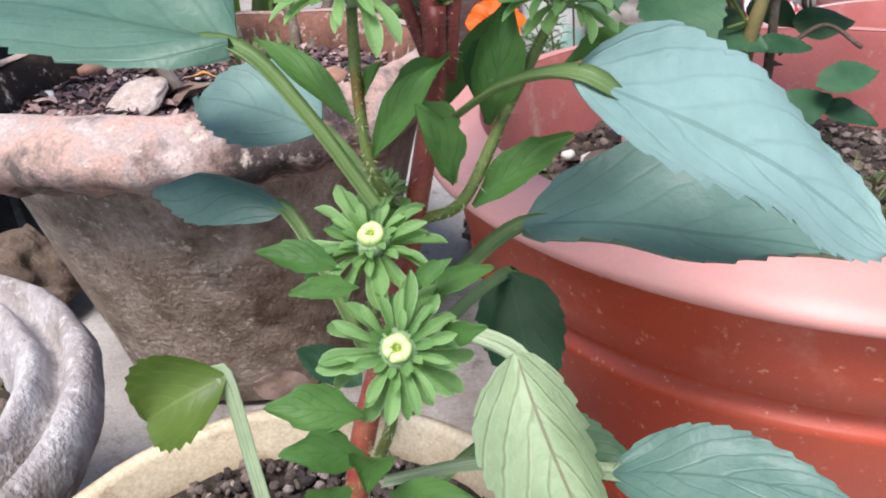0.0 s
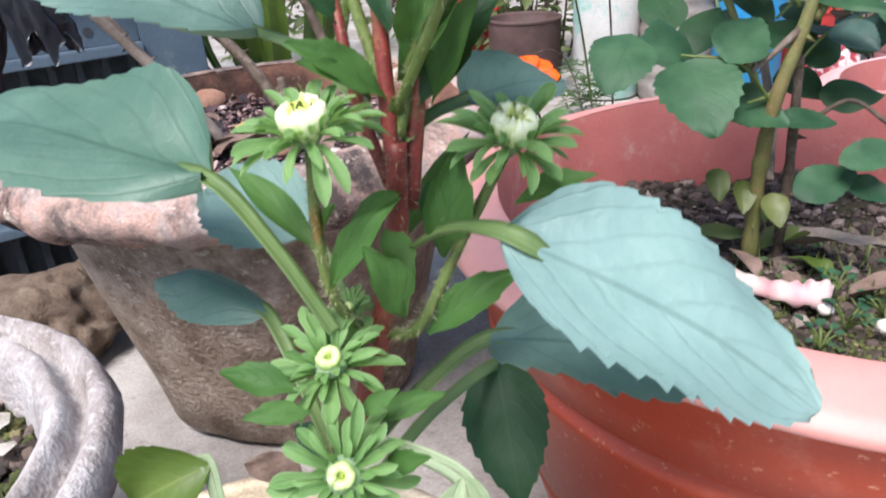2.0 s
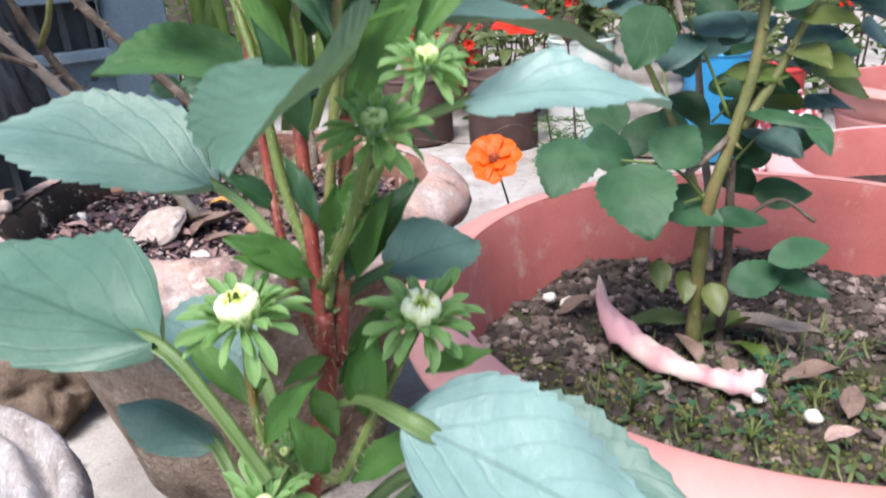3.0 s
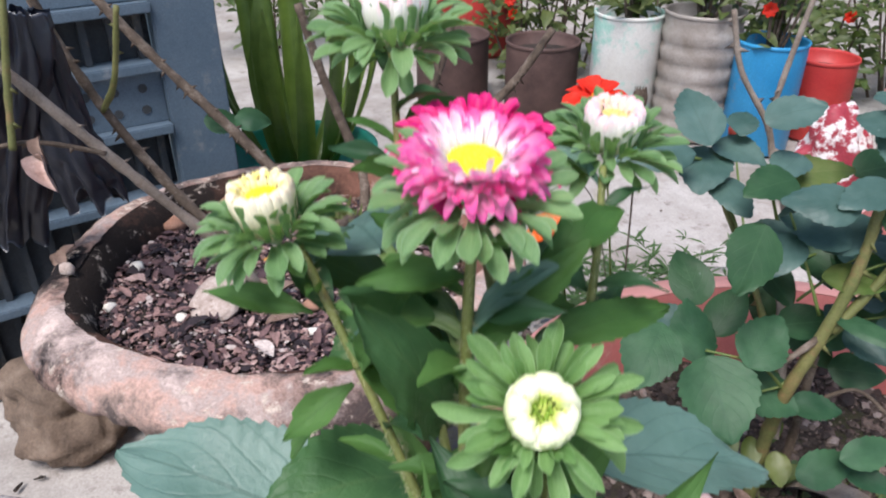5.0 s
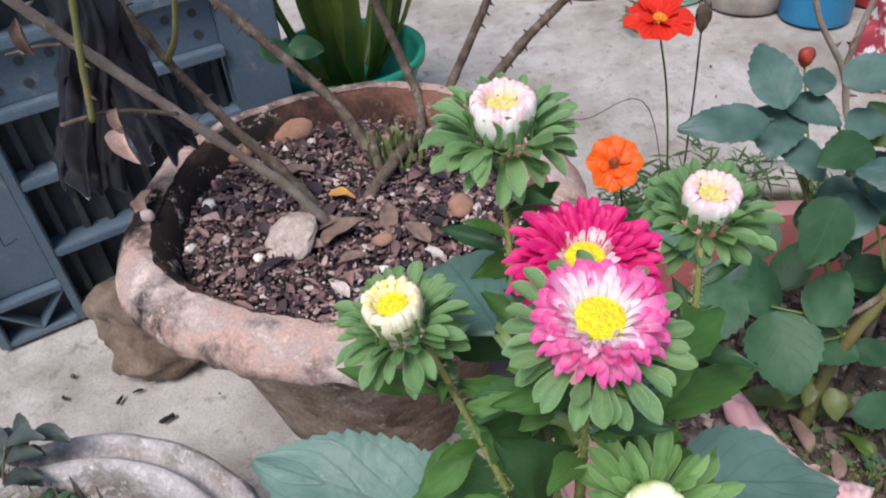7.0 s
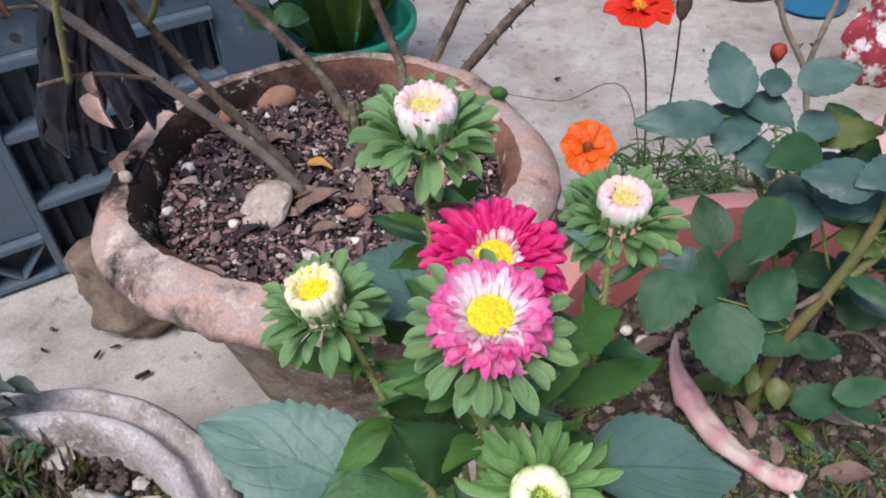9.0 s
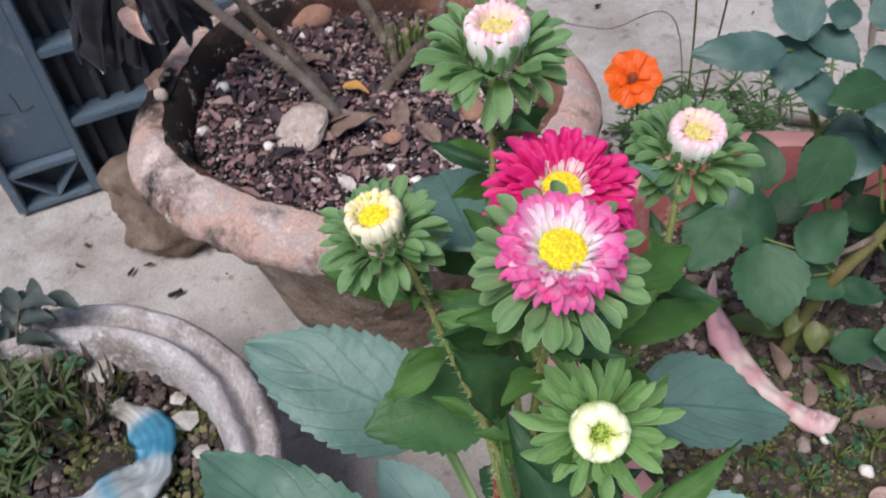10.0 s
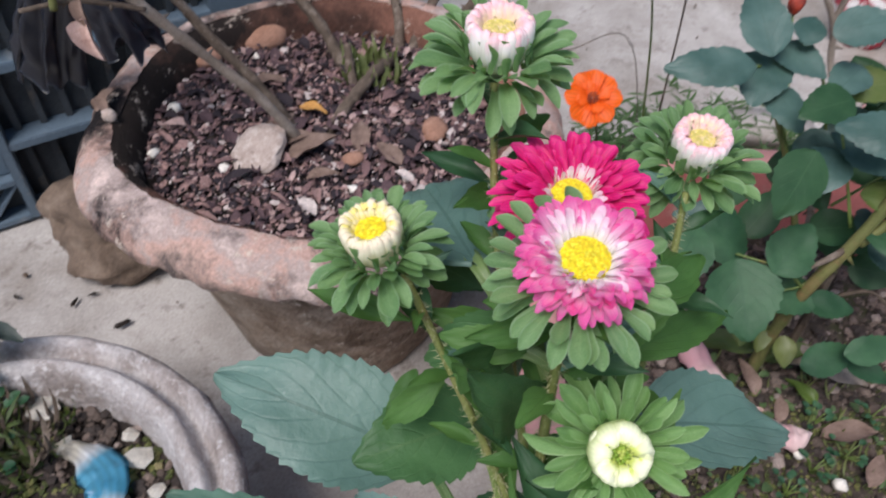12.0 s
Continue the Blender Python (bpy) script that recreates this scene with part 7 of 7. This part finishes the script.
def bedding(at, height, spread, n, label, flowers=0, mat=M_HEDGE):
    """A leafy bed plant with thin stalks and a few red flowers."""
    t = thing("bed_plant", at, label, "plant", "plants at the yard's end")
    bm = bmesh.new()
    for _ in range(n):
        a, d = random.uniform(0, 6.28), spread * math.sqrt(random.random())
        z = at[2] + height * (0.08 + 0.92 * random.random() ** 0.8)
        c = Vector((at[0] + d * math.cos(a), at[1] + d * math.sin(a), z))
        b, s = random.uniform(0, 6.28), random.uniform(0.025, 0.06)
        blade(bm, c, c + Vector((s * math.cos(b), s * math.sin(b), s * random.uniform(-0.6, 0.5))), up=(0.1, -0.5, 0.8), width=random.uniform(0.2, 0.5), nu=4, nv=1, cup=0.3)
    part("foliage", bm, mat, t)
    for _ in range(8):
        bm = bmesh.new()
        a, d = random.uniform(0, 6.28), spread * 0.7 * math.sqrt(random.random())
        tube(bm, [(at[0] + d * 0.4 * math.cos(a), at[1] + d * 0.4 * math.sin(a), at[2]), (at[0] + d * math.cos(a), at[1] + d * math.sin(a), at[2] + height * 0.5), (at[0] + 1.2 * d * math.cos(a), at[1] + 1.2 * d * math.sin(a), at[2] + height)], 0.004, 0.002, 5, 3)
        part("stalk", bm, M_BARK, t)
    for _ in range(flowers):
        a, d = random.uniform(0, 6.28), spread * math.sqrt(random.random())
        c = Vector((at[0] + d * math.cos(a), at[1] - abs(d * math.sin(a)), at[2] + height * random.uniform(0.5, 1.0)))
        bm = bmesh.new()
        for k in range(7):
            b = k * 0.9
            blade(bm, c, c + Vector((0.016 * math.cos(b), -0.006, 0.016 * math.sin(b))), up=(0, -1, 0.2), width=0.7, kind="spoon", nu=4, nv=1)
        part("flower", bm, M_SCARLET, t)


random.seed(90)
for x, y, h, s, n, f in ((-0.75, 2.3, 0.5, 0.22, 420, 1), (-0.3, 2.5, 0.55, 0.25, 420, 2), (0.15, 2.2, 0.45, 0.2, 380, 3), (0.55, 2.2, 0.5, 0.22, 420, 4), (0.95, 2.0, 0.5, 0.24, 460, 3), (1.35, 1.9, 0.55, 0.26, 460, 4),
                         (1.15, 1.55, 0.42, 0.16, 320, 2), (0.02, 2.15, 0.26, 0.16, 260, 2), (0.38, 2.05, 0.28, 0.17, 280, 3), (0.72, 2.02, 0.26, 0.16, 260, 2), (-1.3, 2.0, 0.6, 0.28, 420, 0), (0.25, 1.78, 0.20, 0.07, 110, 3), (0.40, 1.74, 0.20, 0.07, 90, 1), (0.52, 1.67, 0.2, 0.07, 90, 2), (-1.2, 1.2, 0.7, 0.2, 300, 0),
                         (0.75, 3.0, 0.8, 0.45, 600, 0), (-0.4, 3.3, 0.9, 0.5, 600, 0), (1.8, 2.6, 0.9, 0.5, 600, 0), (-1.6, 3.0, 0.9, 0.5, 500, 0)):
    base = {0.25: 0.225, 0.40: 0.235, 0.52: 0.195}.get(x, 0.0)
    bedding((x, y, base), h, s, n, "leafy bed plant with small red flowers" if f else "dense leafy green bed plant", f)
small_shrub((0.535, 0.775, 0.194), 0.045, 4, "small green shrub growing in a red pot", M_LEAFSHADE)
